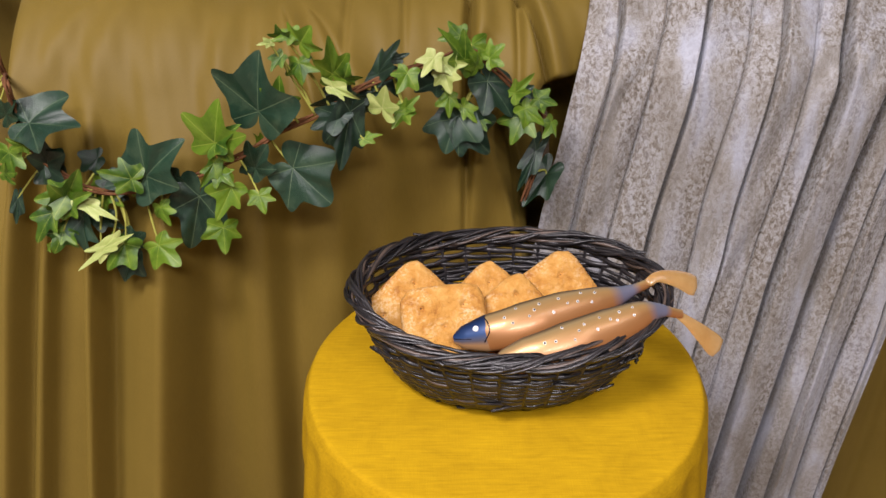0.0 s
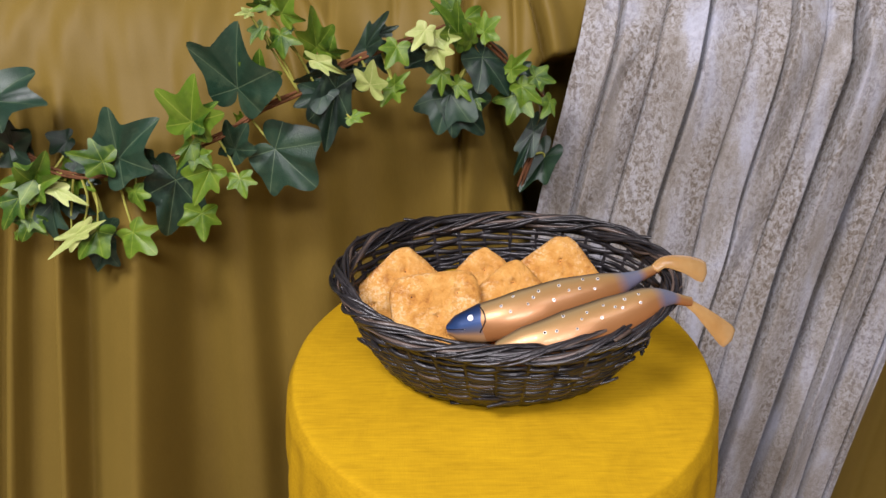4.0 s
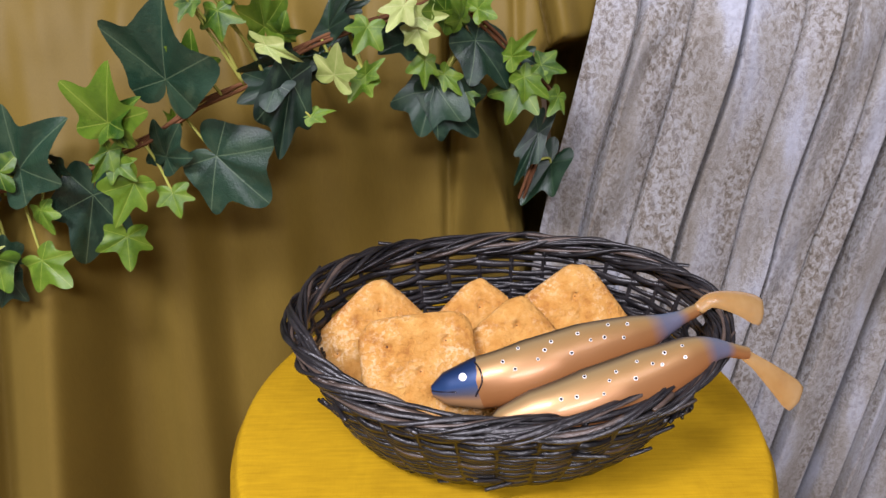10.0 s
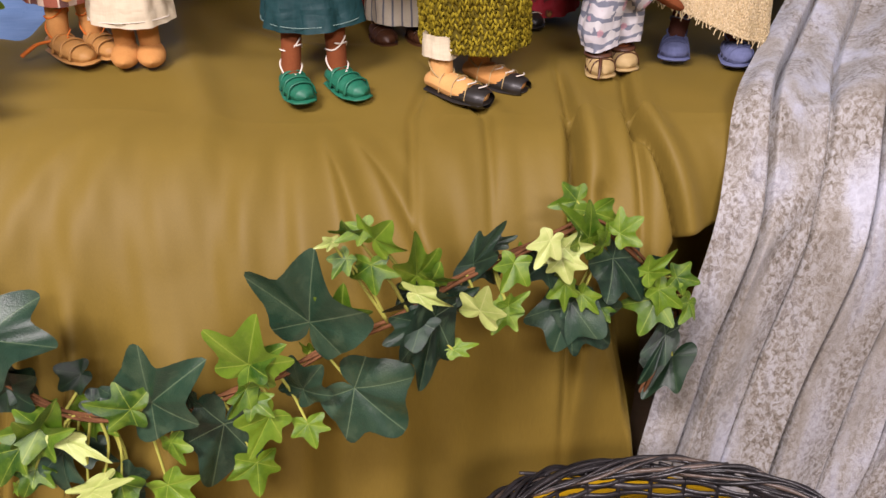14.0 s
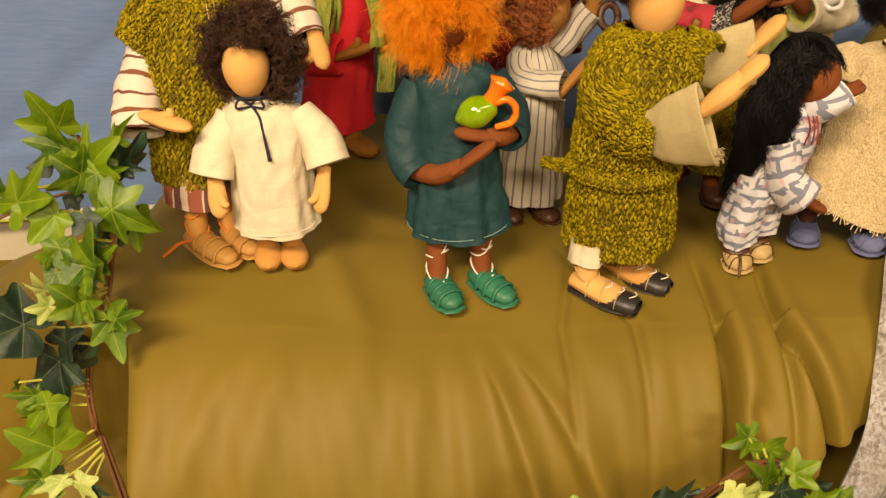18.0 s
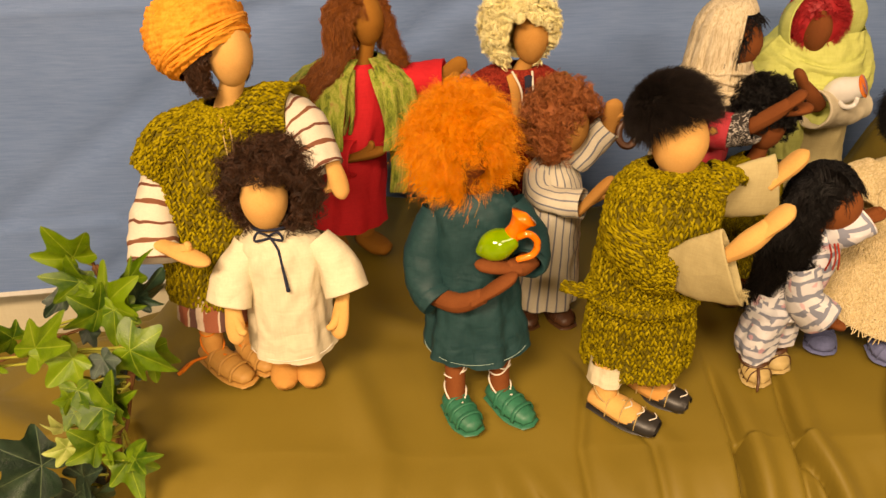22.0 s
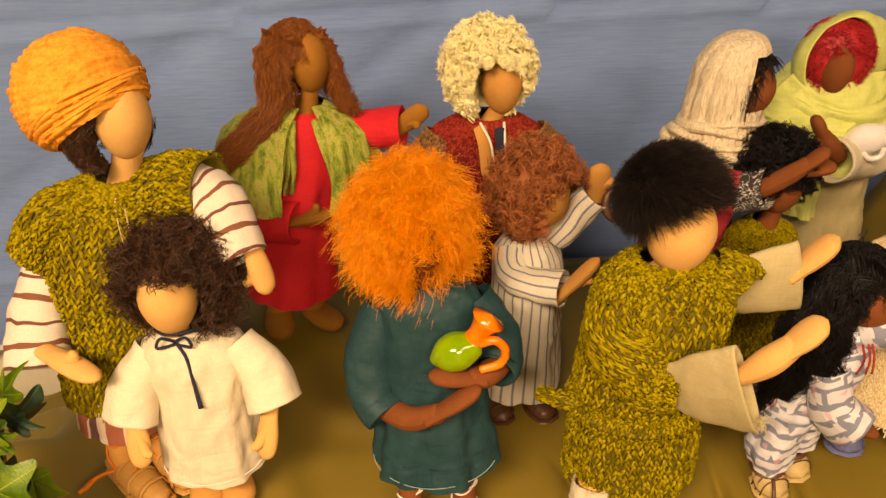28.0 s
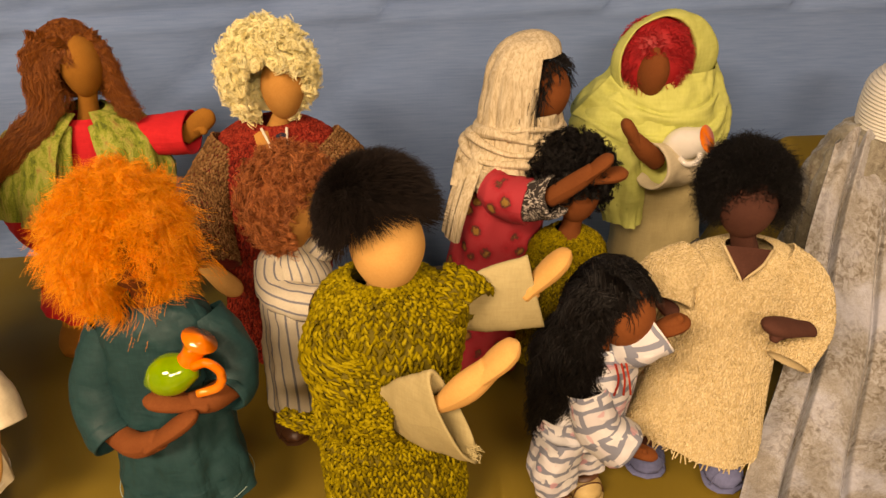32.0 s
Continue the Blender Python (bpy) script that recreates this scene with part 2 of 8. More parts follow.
BREAD.b.inputs["Specular IOR Level"].default_value = 0.25
BREAD = BREAD.done(_c, BREAD.bump(_k, 1.0, 0.0022, BREAD.bump(_n, 0.5, 0.004)))

# dark brown that paints the shade inside the bread's pricked holes
HOLE_SHADE = woven("pricked_hole_shade", (0.05, 0.02, 0.008), (0.10, 0.04, 0.014), 400)
SKIN_LIGHT = skin_felt("light_skin_jersey", (0.58, 0.30, 0.10), (0.68, 0.38, 0.14))
SKIN_TAN = skin_felt("tan_skin_jersey", (0.45, 0.20, 0.055), (0.54, 0.26, 0.08))
SKIN_GOLD = skin_felt("golden_brown_suede", (0.26, 0.10, 0.02), (0.35, 0.145, 0.03))
SKIN_BROWN = skin_felt("brown_skin_jersey", (0.155, 0.042, 0.014), (0.215, 0.065, 0.022))
SKIN_DARK = skin_felt("dark_skin_jersey", (0.060, 0.022, 0.016), (0.095, 0.036, 0.026))

KNIT = yarn_mat("olive_marled_yarn", (0.085, 0.062, 0.005), (0.225, 0.170, 0.008), (0.34, 0.265, 0.020))
KNIT_BASE = woven("olive_knit_ground", (0.075, 0.058, 0.005), (0.16, 0.122, 0.010), 500)
CREAM_YARN = yarn_mat("cream_cotton_yarn", (0.50, 0.38, 0.20), (0.63, 0.50, 0.29), (0.72, 0.60, 0.39))
CREAM_BASE = woven("cream_knit_ground", (0.48, 0.37, 0.21), (0.60, 0.48, 0.29), 500)
RED_YARN = yarn_mat("dark_red_yarn", (0.12, 0.010, 0.008), (0.27, 0.024, 0.016), (0.38, 0.05, 0.03))
RED_BASE = woven("dark_red_knit_ground", (0.08, 0.008, 0.006), (0.17, 0.018, 0.012), 500)
BROWN_YARN = yarn_mat("brown_yarn", (0.10, 0.045, 0.018), (0.20, 0.095, 0.038), (0.28, 0.15, 0.07))
LINEN = woven("natural_linen", (0.56, 0.48, 0.33), (0.68, 0.60, 0.44), 700, sheen=0.1, wrinkle=0.20)
BEIGE = woven("beige_cotton", (0.36, 0.29, 0.145), (0.46, 0.385, 0.205), 800, wrinkle=0.08)
TEAL = woven("dark_teal_cotton", (0.004, 0.030, 0.034), (0.010, 0.053, 0.056), 800, 0.6, spec=0.30, wrinkle=0.22)
TEAL_SEAM = woven("pale_teal_stitching", (0.20, 0.30, 0.27), (0.30, 0.42, 0.38), 900)
RED = woven("bright_red_felt", (0.50, 0.012, 0.020), (0.64, 0.022, 0.032), 700, sheen=0.15, wrinkle=0.14)
GAUZE_GREEN = Mat("green_brown_gauze", 0.9)
_s = GAUZE_GREEN.noise(GAUZE_GREEN.coord(scale=(1, 1, 0.08)), 130, 4, 0.65, 0.3)
_w = GAUZE_GREEN.noise(GAUZE_GREEN.coord(), 700, 2)
_c = GAUZE_GREEN.ramp(GAUZE_GREEN.math("ADD", GAUZE_GREEN.math("MULTIPLY", _s, 0.8), GAUZE_GREEN.math("MULTIPLY", _w, 0.2)), (0.36, (0.075, 0.105, 0.012)), (0.47, (0.20, 0.25, 0.030)), (0.55, (0.33, 0.34, 0.075)), (0.66, (0.30, 0.17, 0.05)))
GAUZE_GREEN = GAUZE_GREEN.done(_c, GAUZE_GREEN.bump(_s, 0.8, 0.003, GAUZE_GREEN.bump(_w, 0.4, 0.0006)))
LIME = woven("lime_cotton_gauze", (0.44, 0.48, 0.13), (0.58, 0.61, 0.21), 400, blotch=40, wrinkle=0.15)
CREAM_GAUZE = Mat("cream_open_gauze", 0.9)
_s = CREAM_GAUZE.noise(CREAM_GAUZE.coord(scale=(1, 1, 0.18)), 420, 4, 0.7, 0.8)
_w = CREAM_GAUZE.noise(CREAM_GAUZE.coord(), 900, 2)
_c = CREAM_GAUZE.ramp(_s, (0.36, (0.42, 0.325, 0.20)), (0.50, (0.57, 0.47, 0.32)), (0.66, (0.68, 0.59, 0.43)))
CREAM_GAUZE = CREAM_GAUZE.done(_c, CREAM_GAUZE.bump(_s, 0.45, 0.0015, CREAM_GAUZE.bump(_w, 0.4, 0.0006)))
WHITE_RIB = woven("white_ribbed_jersey", (0.66, 0.64, 0.58), (0.78, 0.77, 0.72), 500)
NAVY = woven("navy_cord", (0.008, 0.010, 0.022), (0.02, 0.025, 0.05), 900)
WHITE_CORD = woven("off_white_cord", (0.60, 0.54, 0.45), (0.72, 0.66, 0.57), 900)
ORANGE_GAUZE = woven("orange_gauze", (0.60, 0.175, 0.018), (0.90, 0.39, 0.07), 420, blotch=70, bump=0.8)
STRIPE = striped("white_cloth_blue_stripes", (0.66, 0.60, 0.48), (0.19, 0.20, 0.24), 0.0075, 0.2, 0, 0.12)
BROWN_STRIPE = striped("white_cloth_brown_bands", (0.66, 0.58, 0.47), (0.20, 0.07, 0.035), 0.030, 0.13, 1, 0.4, (0.16, 0.05, 0.03))
SKIRT_STRIPE = striped("pink_brown_striped_cloth", (0.58, 0.45, 0.35), (0.30, 0.085, 0.045), 0.030, 0.42, 0, 0.2, (0.12, 0.05, 0.04))

PRINT = Mat("grey_pink_printed_cotton", 0.88)
_uv = PRINT.coord("UV")
_warp = PRINT.n("ShaderNodeVectorMath", operation="ADD")
_nz = PRINT.n("ShaderNodeTexNoise")
_nz.inputs["Scale"].default_value = 38
PRINT.link(_uv, _nz.inputs["Vector"])
_sc = PRINT.n("ShaderNodeVectorMath", operation="MULTIPLY")
PRINT.link(_nz.outputs["Color"], _sc.inputs[0])
_sc.inputs[1].default_value = (0.016, 0.016, 0)
PRINT.link(_uv, _warp.inputs[0])
PRINT.link(_sc.outputs[0], _warp.inputs[1])
_bk = PRINT.n("ShaderNodeTexBrick")
PRINT.link(_warp.outputs[0], _bk.inputs["Vector"])
for _k, _x in (("Scale", 1.0), ("Mortar Size", 0.0020), ("Mortar Smooth", 0.1), ("Brick Width", 0.030), ("Row Height", 0.0105)):
    _bk.inputs[_k].default_value = _x
_bk.inputs["Color1"].default_value = (0.60, 0.60, 0.61, 1)
_bk.inputs["Color2"].default_value = (0.56, 0.53, 0.56, 1)
_bk.inputs["Mortar"].default_value = (0.19, 0.21, 0.27, 1)
_k = PRINT.noise(_uv, 48, 2)
_c = PRINT.mix(PRINT.math("GREATER_THAN", PRINT.noise(_uv, 85, 1), 0.60), _bk.outputs["Color"], (0.62, 0.62, 0.63))
_c = PRINT.mix(PRINT.math("MULTIPLY", PRINT.math("GREATER_THAN", _k, 0.60), 0.6), _c, (0.62, 0.29, 0.33))
PRINT = PRINT.done(_c, PRINT.bump(PRINT.noise(PRINT.coord(), 900, 2), 0.3, 0.0004))

FLORAL = Mat("red_floral_cotton", 0.85)
_vo = FLORAL.n("ShaderNodeTexVoronoi")
_vo.inputs["Scale"].default_value = 62
FLORAL.link(FLORAL.coord(), _vo.inputs["Vector"])
_k = FLORAL.noise(FLORAL.coord(), 190, 3, 0.7, 1.0)
_d = FLORAL.math("ADD", _vo.outputs["Distance"], FLORAL.math("MULTIPLY", _k, 0.5))
_c = FLORAL.ramp(_d, (0.40, (0.30, 0.15, 0.03)), (0.50, (0.09, 0.02, 0.015)), (0.60, (0.38, 0.012, 0.024)), (0.80, (0.42, 0.028, 0.042)))
FLORAL = FLORAL.done(_c, FLORAL.bump(FLORAL.noise(FLORAL.coord(), 900, 2), 0.3, 0.0004))

BLACK_PRINT = Mat("black_cloth_white_print", 0.85)
_k = BLACK_PRINT.noise(BLACK_PRINT.coord(), 150, 2, 0.5, 1.8)
_c = BLACK_PRINT.ramp(BLACK_PRINT.math("ABSOLUTE", BLACK_PRINT.math("SUBTRACT", _k, 0.5)), (0.015, (0.55, 0.50, 0.45)), (0.035, (0.022, 0.016, 0.014)))
BLACK_PRINT = BLACK_PRINT.done(_c)

HAIR_ORANGE = hair_mat("orange_fleece_hair", (0.88, 0.185, 0.008), (1.0, 0.43, 0.045))
HAIR_DARKBROWN = hair_mat("dark_brown_curls", (0.014, 0.006, 0.003), (0.090, 0.034, 0.016))
HAIR_AUBURN = hair_mat("auburn_curls", (0.17, 0.036, 0.010), (0.60, 0.20, 0.07))
HAIR_BLOND = hair_mat("pale_blond_curls", (1.0, 0.86, 0.42), (1.0, 0.95, 0.62), 0.8, 0.2)
HAIR_BROWN = hair_mat("brown_wool_hair", (0.13, 0.030, 0.006), (0.36, 0.110, 0.022))
HAIR_BLACK = hair_mat("black_hair", (0.0025, 0.0022, 0.0022), (0.010, 0.008, 0.008), 0.5, 0.22)
HAIR_FUR = hair_mat("dark_fur", (0.004, 0.003, 0.003), (0.034, 0.023, 0.019), 0.6, 0.2)
HAIR_RED = hair_mat("crimson_hair", (0.32, 0.010, 0.016), (0.60, 0.03, 0.04))

LEATHER_GREEN = woven("green_leather", (0.004, 0.095, 0.052), (0.012, 0.17, 0.095), 300, 0.5, spec=0.5)
LEATHER_BLACK = woven("black_leather", (0.010, 0.009, 0.008), (0.026, 0.022, 0.02), 300, 0.42, spec=0.5)
LEATHER_BROWN = woven("brown_leather", (0.05, 0.018, 0.008), (0.11, 0.04, 0.016), 300, 0.45, spec=0.5)
LEATHER_TAN = woven("tan_leather", (0.34, 0.23, 0.09), (0.48, 0.35, 0.16), 300, 0.6)
SUEDE_BLUE = woven("blue_grey_suede", (0.07, 0.085, 0.18), (0.14, 0.16, 0.29), 400, 0.9)
LEATHER_OCHRE = woven("ochre_leather", (0.36, 0.17, 0.045), (0.48, 0.25, 0.075), 300, 0.55)
ORANGE_CORD = woven("orange_leather_cord", (0.55, 0.13, 0.015), (0.70, 0.20, 0.03), 600)


def glazed(name, a, b):
    m = Mat(name, 0.08)
    m.b.inputs["Coat Weight"].default_value = 0.6
    return m.done(m.ramp(m.noise(m.coord(), 60, 4), (0.3, a), (0.7, b)), m.bump(m.noise(m.coord(), 120, 2), 0.08, 0.001))


GLAZE_GREEN = glazed("green_glaze", (0.13, 0.26, 0.010), (0.22, 0.36, 0.020))
GLAZE_ORANGE = glazed("orange_glaze", (0.74, 0.135, 0.012), (0.86, 0.21, 0.03))
GLAZE_WHITE = glazed("white_glaze", (0.72, 0.69, 0.64), (0.80, 0.78, 0.74))


def leaf_mat(name, dark, mid, vein):
    """Printed fabric leaf: darker towards the rim, paler veins fanning from the stalk (leaf coordinates in UV)."""
    m = Mat(name, 0.36)
    uv = m.coord("UV")
    sep = m.n("ShaderNodeSeparateXYZ")
    m.link(uv, sep.inputs[0])
    ang = m.math("ARCTAN2", sep.outputs[0], sep.outputs[1])
    rad = m.math("SQRT", m.math("ADD", m.math("MULTIPLY", sep.outputs[0], sep.outputs[0]), m.math("MULTIPLY", sep.outputs[1], sep.outputs[1])))
    spoke = m.math("ABSOLUTE", m.math("SUBTRACT", m.math("FRACT", m.math("ADD", m.math("DIVIDE", ang, 1.0), 0.5)), 0.5))
    line = m.math("MULTIPLY", m.math("LESS_THAN", m.math("MULTIPLY", spoke, rad), 0.008), m.math("LESS_THAN", m.math("ABSOLUTE", ang), 2.3))
    glow = m.math("SUBTRACT", 1.0, m.math("MULTIPLY", m.math("MULTIPLY", spoke, rad), 5.0))
    n1 = m.noise(uv, 1.9, 3, 0.55)
    oi = m.n("ShaderNodeObjectInfo")
    f = m.math("ADD", m.math("MULTIPLY", n1, 0.75), m.math("MULTIPLY", oi.outputs["Random"], 0.25))
    f = m.math("ADD", f, m.math("MULTIPLY", glow, 0.03))
    col = m.ramp(f, (0.34, dark), (0.62, mid), (0.90, tuple(0.65 * a + 0.35 * b for a, b in zip(mid, vein))))
    n2 = m.noise(uv, 3.4, 4, 0.6, 0.5)
    col = m.mix(m.ramp(n2, (0.50, (0,) * 3), (0.68, (0.42,) * 3)), col, tuple(0.45 * a + 0.5 * b for a, b in zip(mid, vein)))
    col = m.mix(m.math("MULTIPLY", line, 0.60), col, vein)
    m.b.inputs["Specular IOR Level"].default_value = 0.45
    return m.done(col, m.bump(m.math("ADD", m.math("MULTIPLY", glow, 0.5), m.noise(uv, 30, 3)), 0.35, 0.0015))


LEAF = {
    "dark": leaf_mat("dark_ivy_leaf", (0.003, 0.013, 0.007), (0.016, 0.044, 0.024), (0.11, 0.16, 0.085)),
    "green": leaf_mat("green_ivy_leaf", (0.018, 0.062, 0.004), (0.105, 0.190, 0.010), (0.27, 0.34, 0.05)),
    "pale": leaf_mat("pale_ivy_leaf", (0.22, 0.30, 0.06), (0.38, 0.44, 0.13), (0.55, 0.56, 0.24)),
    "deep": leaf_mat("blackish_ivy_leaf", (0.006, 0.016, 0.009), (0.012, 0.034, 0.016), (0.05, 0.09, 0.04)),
}
STEM = woven("brown_ivy_stem", (0.10, 0.038, 0.015), (0.20, 0.085, 0.03), 200)
STALK = woven("yellow_green_stalk", (0.26, 0.28, 0.04), (0.42, 0.40, 0.08), 200)

# ---- mesh tools ----
rng = np.random.default_rng(7)


def unit(v):
    v = np.asarray(v, float)
    return v / np.maximum(np.linalg.norm(v, axis=-1, keepdims=True), 1e-9)


def smooth(a, b, x):
    k = np.clip((np.asarray(x, float) - a) / (b - a), 0, 1)
    return k * k * (3 - 2 * k)


def spline(rows, count):
    """Catmull-Rom through rows of numbers, resampled."""
    p = np.asarray(rows, float)
    if len(p) == 2:
        p = np.array([p[0], (p[0] + p[1]) / 2, p[1]])
    q = np.vstack([2 * p[0] - p[1], p, 2 * p[-1] - p[-2]])
    u = np.linspace(0, len(p) - 1, count)
    i = np.minimum(u.astype(int), len(p) - 2)
    t = (u - i)[:, None]
    a, b, c, d = q[i], q[i + 1], q[i + 2], q[i + 3]
    return 0.5 * (2 * b + (c - a) * t + (2 * a - 5 * b + 4 * c - d) * t**2 + (3 * b - a - 3 * c + d) * t**3)


def crumple(g, amp, scale=55.0, cols=True):
    """Small irregular creases on a grid of points, along its normals."""
    gu, gv = np.gradient(g, axis=1), np.gradient(g, axis=0)
    nor = unit(np.cross(gv, gu))
    o = Vector((rng.uniform(0, 40), rng.uniform(0, 40), rng.uniform(0, 40)))
    r = np.array([[(1 - 2.4 * abs(noise.noise(Vector((p[0], p[1], p[2] * 0.6)) * scale + o))) + 0.6 * noise.noise(Vector(p) * scale * 0.45 + o) for p in row] for row in g])
    out = g + nor * (amp * r)[..., None]
    if cols:
        out[:, -1] = out[:, 0] = (out[:, -1] + out[:, 0]) / 2
    return out


class Build:
    """Gathers vertices, faces, surface coordinates and materials of one mesh."""

    def __init__(self):
        self.v, self.f, self.uv, self.mi, self.mats, self.count = [], [], [], [], [], 0

    def slot(self, mat):
        if mat not in self.mats:
            self.mats.append(mat)
        return self.mats.index(mat)

    def add(self, verts, faces, mat, uv=None):
        verts, faces = np.asarray(verts, float).reshape(-1, 3), np.asarray(faces, int)
        self.v.append(verts)
        self.uv.append(np.zeros((len(verts), 2)) if uv is None else np.asarray(uv, float).reshape(-1, 2))
        self.f.append(faces + self.count)
        self.mi.append(np.full(len(faces), self.slot(mat)))
        self.count += len(verts)

    def grid(self, g, mat, uv=None, flip=False):
        """A sheet from a grid of points (rows, columns, 3)."""
        r, c = g.shape[:2]
        if uv is None:
            du = np.concatenate([[0], np.cumsum(np.linalg.norm(np.diff(g[r // 2], axis=0), axis=1))])
            dv = np.concatenate([[0], np.cumsum(np.linalg.norm(np.diff(g[:, c // 2], axis=0), axis=1))])
            uv = np.stack(np.meshgrid(du, dv), -1)
        i = np.arange(r - 1)[:, None] * c + np.arange(c - 1)[None]
        q = np.stack([i, i + 1, i + c + 1, i + c], -1).reshape(-1, 4)
        self.add(g, q[:, ::-1] if flip else q, mat, uv)
        return g

    def rings(self, sections, mat, n=28, rows=24, fold=0.0, k=6, phase=0.0, turn_in=True, closed=False, crease=0.0):
        """A garment or body: level rings (x, y, z, rx, ry) from top to bottom, with folds that grow downwards."""
        s = spline(sections, rows)
        a = np.linspace(0, 2 * np.pi, n + 1)
        v = np.linspace(0, 1, rows)[:, None]
        w = 1 + fold * v**1.3 * (np.sin(k * a + phase + 1.5 * v) + 0.5 * np.sin((2 * k + 1) * a + 2.1 * phase))
        x = s[:, 0:1] + s[:, 3:4] * w * np.cos(a)
        y = s[:, 1:2] + s[:, 4:5] * w * np.sin(a)
        z = s[:, 2:3] + 0 * a + fold * 0.03 * v**2 * np.sin(2 * a + phase)
        g = np.stack([x, y, z], -1)
        if crease:
            g = crumple(crumple(g, crease), 0.45 * crease, 120)
        self.grid(g, mat, flip=True)
        if turn_in:
            last = g[-1]
            c = last.mean(0)
            inner = np.stack([last, c + (last - c) * 0.94 + (0, 0, 0.001), c + (last - c) * 0.90 + (0, 0, 0.02)])
            self.grid(inner, mat, flip=True)
        if closed:
            for row, fl in ((g[0], False), (g[-1], True)):
                self.fan(row, mat, fl)
        return g

    def fan(self, row, mat, flip=False):
        n = len(row) - 1
        c = row[:-1].mean(0)
        f = np.array([[n + 1, i, i + 1] for i in range(n)])
        self.add(np.vstack([row, c]), f[:, ::-1] if not flip else f, mat)

    def limb(self, points, radii, mat, n=12, rows=None, flat=1.0, up=(0, 0, 1), caps=True, cuff=False, crease=0.0):
        """A round or flattened tube along points."""
        rows = rows or 5 * len(points)
        s = spline(np.c_[np.asarray(points, float), np.asarray(radii, float)], rows)
        p, r = s[:, :3], np.abs(s[:, 3:4])
        t = unit(np.gradient(p, axis=0))
        side = np.cross(t, np.asarray(up, float))
        bad = np.linalg.norm(side, axis=1) < 0.05
        side[bad] = np.cross(t[bad], (0.0, 1.0, 0.1))
        side = unit(side)
        for i in range(1, rows):
            if np.dot(side[i], side[i - 1]) < 0:
                side[i] *= -1
        nor = unit(np.cross(side, t))
        a = np.linspace(0, 2 * np.pi, n + 1)
        g = p[:, None] + r[:, None] * (side[:, None] * np.cos(a)[None, :, None] + flat * nor[:, None] * np.sin(a)[None, :, None])
        if crease:
            g = crumple(crumple(g, crease), 0.4 * crease, 120)
        if caps and not cuff:
            g = np.concatenate([p[:1, None] + 0 * g[:1] - 0.35 * t[:1, None] * r[:1, None], g, p[-1:, None] + 0 * g[-1:] + 0.35 * t[-1:, None] * r[-1:, None]])
        if cuff:
            e = g[-1]
            g = np.concatenate([g, (p[-1] + (e - p[-1]) * 0.9)[None], (p[-1] - t[-1] * 0.012 + (e - p[-1]) * 0.8)[None]])
        self.grid(g, mat)
        return g

    def ball(self, c, r, mat, n=28, turn=None, skip=None, lump=0.0, scale=60.0, taper=0.0):
        """An egg: centre, three radii. skip(direction) leaves faces out; taper narrows it downwards."""
        a, b = np.linspace(0, 2 * np.pi, n + 1), np.linspace(0, np.pi, n // 2 + 1)
        d = np.stack([np.sin(b)[:, None] * np.cos(a), np.sin(b)[:, None] * np.sin(a), np.cos(b)[:, None] + 0 * a], -1)
        k = 1 + taper * np.minimum(d[..., 2], 0)
        g = d * np.asarray(r, float) * np.stack([k, k, np.ones_like(k)], -1)
        if lump:
            g = g * (1 + lump * np.array([[noise.noise(Vector(q) * scale) for q in row] for row in g]))[..., None]
            g[:, -1] = g[:, 0]
        if turn is not None:
            g = g @ np.array(turn.to_3x3()).T
            d = d @ np.array(turn.to_3x3()).T
        g = g + np.asarray(c, float)
        rr, cc = g.shape[:2]
        i = np.arange(rr - 1)[:, None] * cc + np.arange(cc - 1)[None]
        q = np.stack([i, i + cc, i + cc + 1, i + 1], -1).reshape(-1, 4)
        if skip is not None:
            keep = ~skip(d.reshape(-1, 3)[q].mean(1))
            q = q[keep]
        self.add(g, q, mat, np.stack([a[None] * r[0] + 0 * b[:, None], b[:, None] * r[2] + 0 * a[None]], -1))
        return g

    def strands(self, p, radius, mat, sides=3):
        """Many thin tubes: p holds (strands, points, 3); radius per point."""
        n, k = p.shape[:2]
        t = unit(np.gradient(p, axis=1))
        ref = unit(rng.normal(size=(n, 1, 3)))
        s = unit(np.cross(t, ref))
        o = np.cross(s, t)
        a = np.arange(sides) * 2 * np.pi / sides
        r = np.broadcast_to(np.asarray(radius, float), (n, k))[..., None, None]
        g = p[:, :, None] + r * (s[:, :, None] * np.cos(a)[None, None, :, None] + o[:, :, None] * np.sin(a)[None, None, :, None])
        base = (np.arange(n)[:, None, None] * k + np.arange(k - 1)[None, :, None]) * sides
        j, j2 = np.arange(sides)[None, None], (np.arange(sides)[None, None] + 1) % sides
        q = np.stack([base + j, base + j2, base + sides + j2, base + sides + j], -1).reshape(-1, 4)
        self.add(g, q, mat)

    def hair(self, c, r, mat, count, length, face, face_cos=0.62, curl=0.0, turns=2.0, droop=0.4, width=0.0007, points=9, low=-0.75, comb=(0, 0, 0), vary=0.35, locks=0, jitter=0.10, sway=0.22):
        """Strands that stand off a head, gathered into locks; none grow where face points."""
        d = unit(rng.normal(size=((locks or count) * 4, 3)))
        d = d[(d @ unit(face) < face_cos) & (d[:, 2] > low)][: (locks or count)]
        if locks:
            pick = rng.integers(0, len(d), count)
        else:
            pick = np.arange(len(d))
        m = len(d)
        one = lambda lo, hi: rng.uniform(lo, hi, m)[pick]
        dd = unit(d[pick] + (jitter * rng.normal(size=(len(pick), 3)) if locks else 0))
        n = len(dd)
        mix = lambda a, b: (a + (b * rng.normal(size=n) if locks else 0))[:, None, None]
        root = np.asarray(c, float) + dd * np.asarray(r, float)
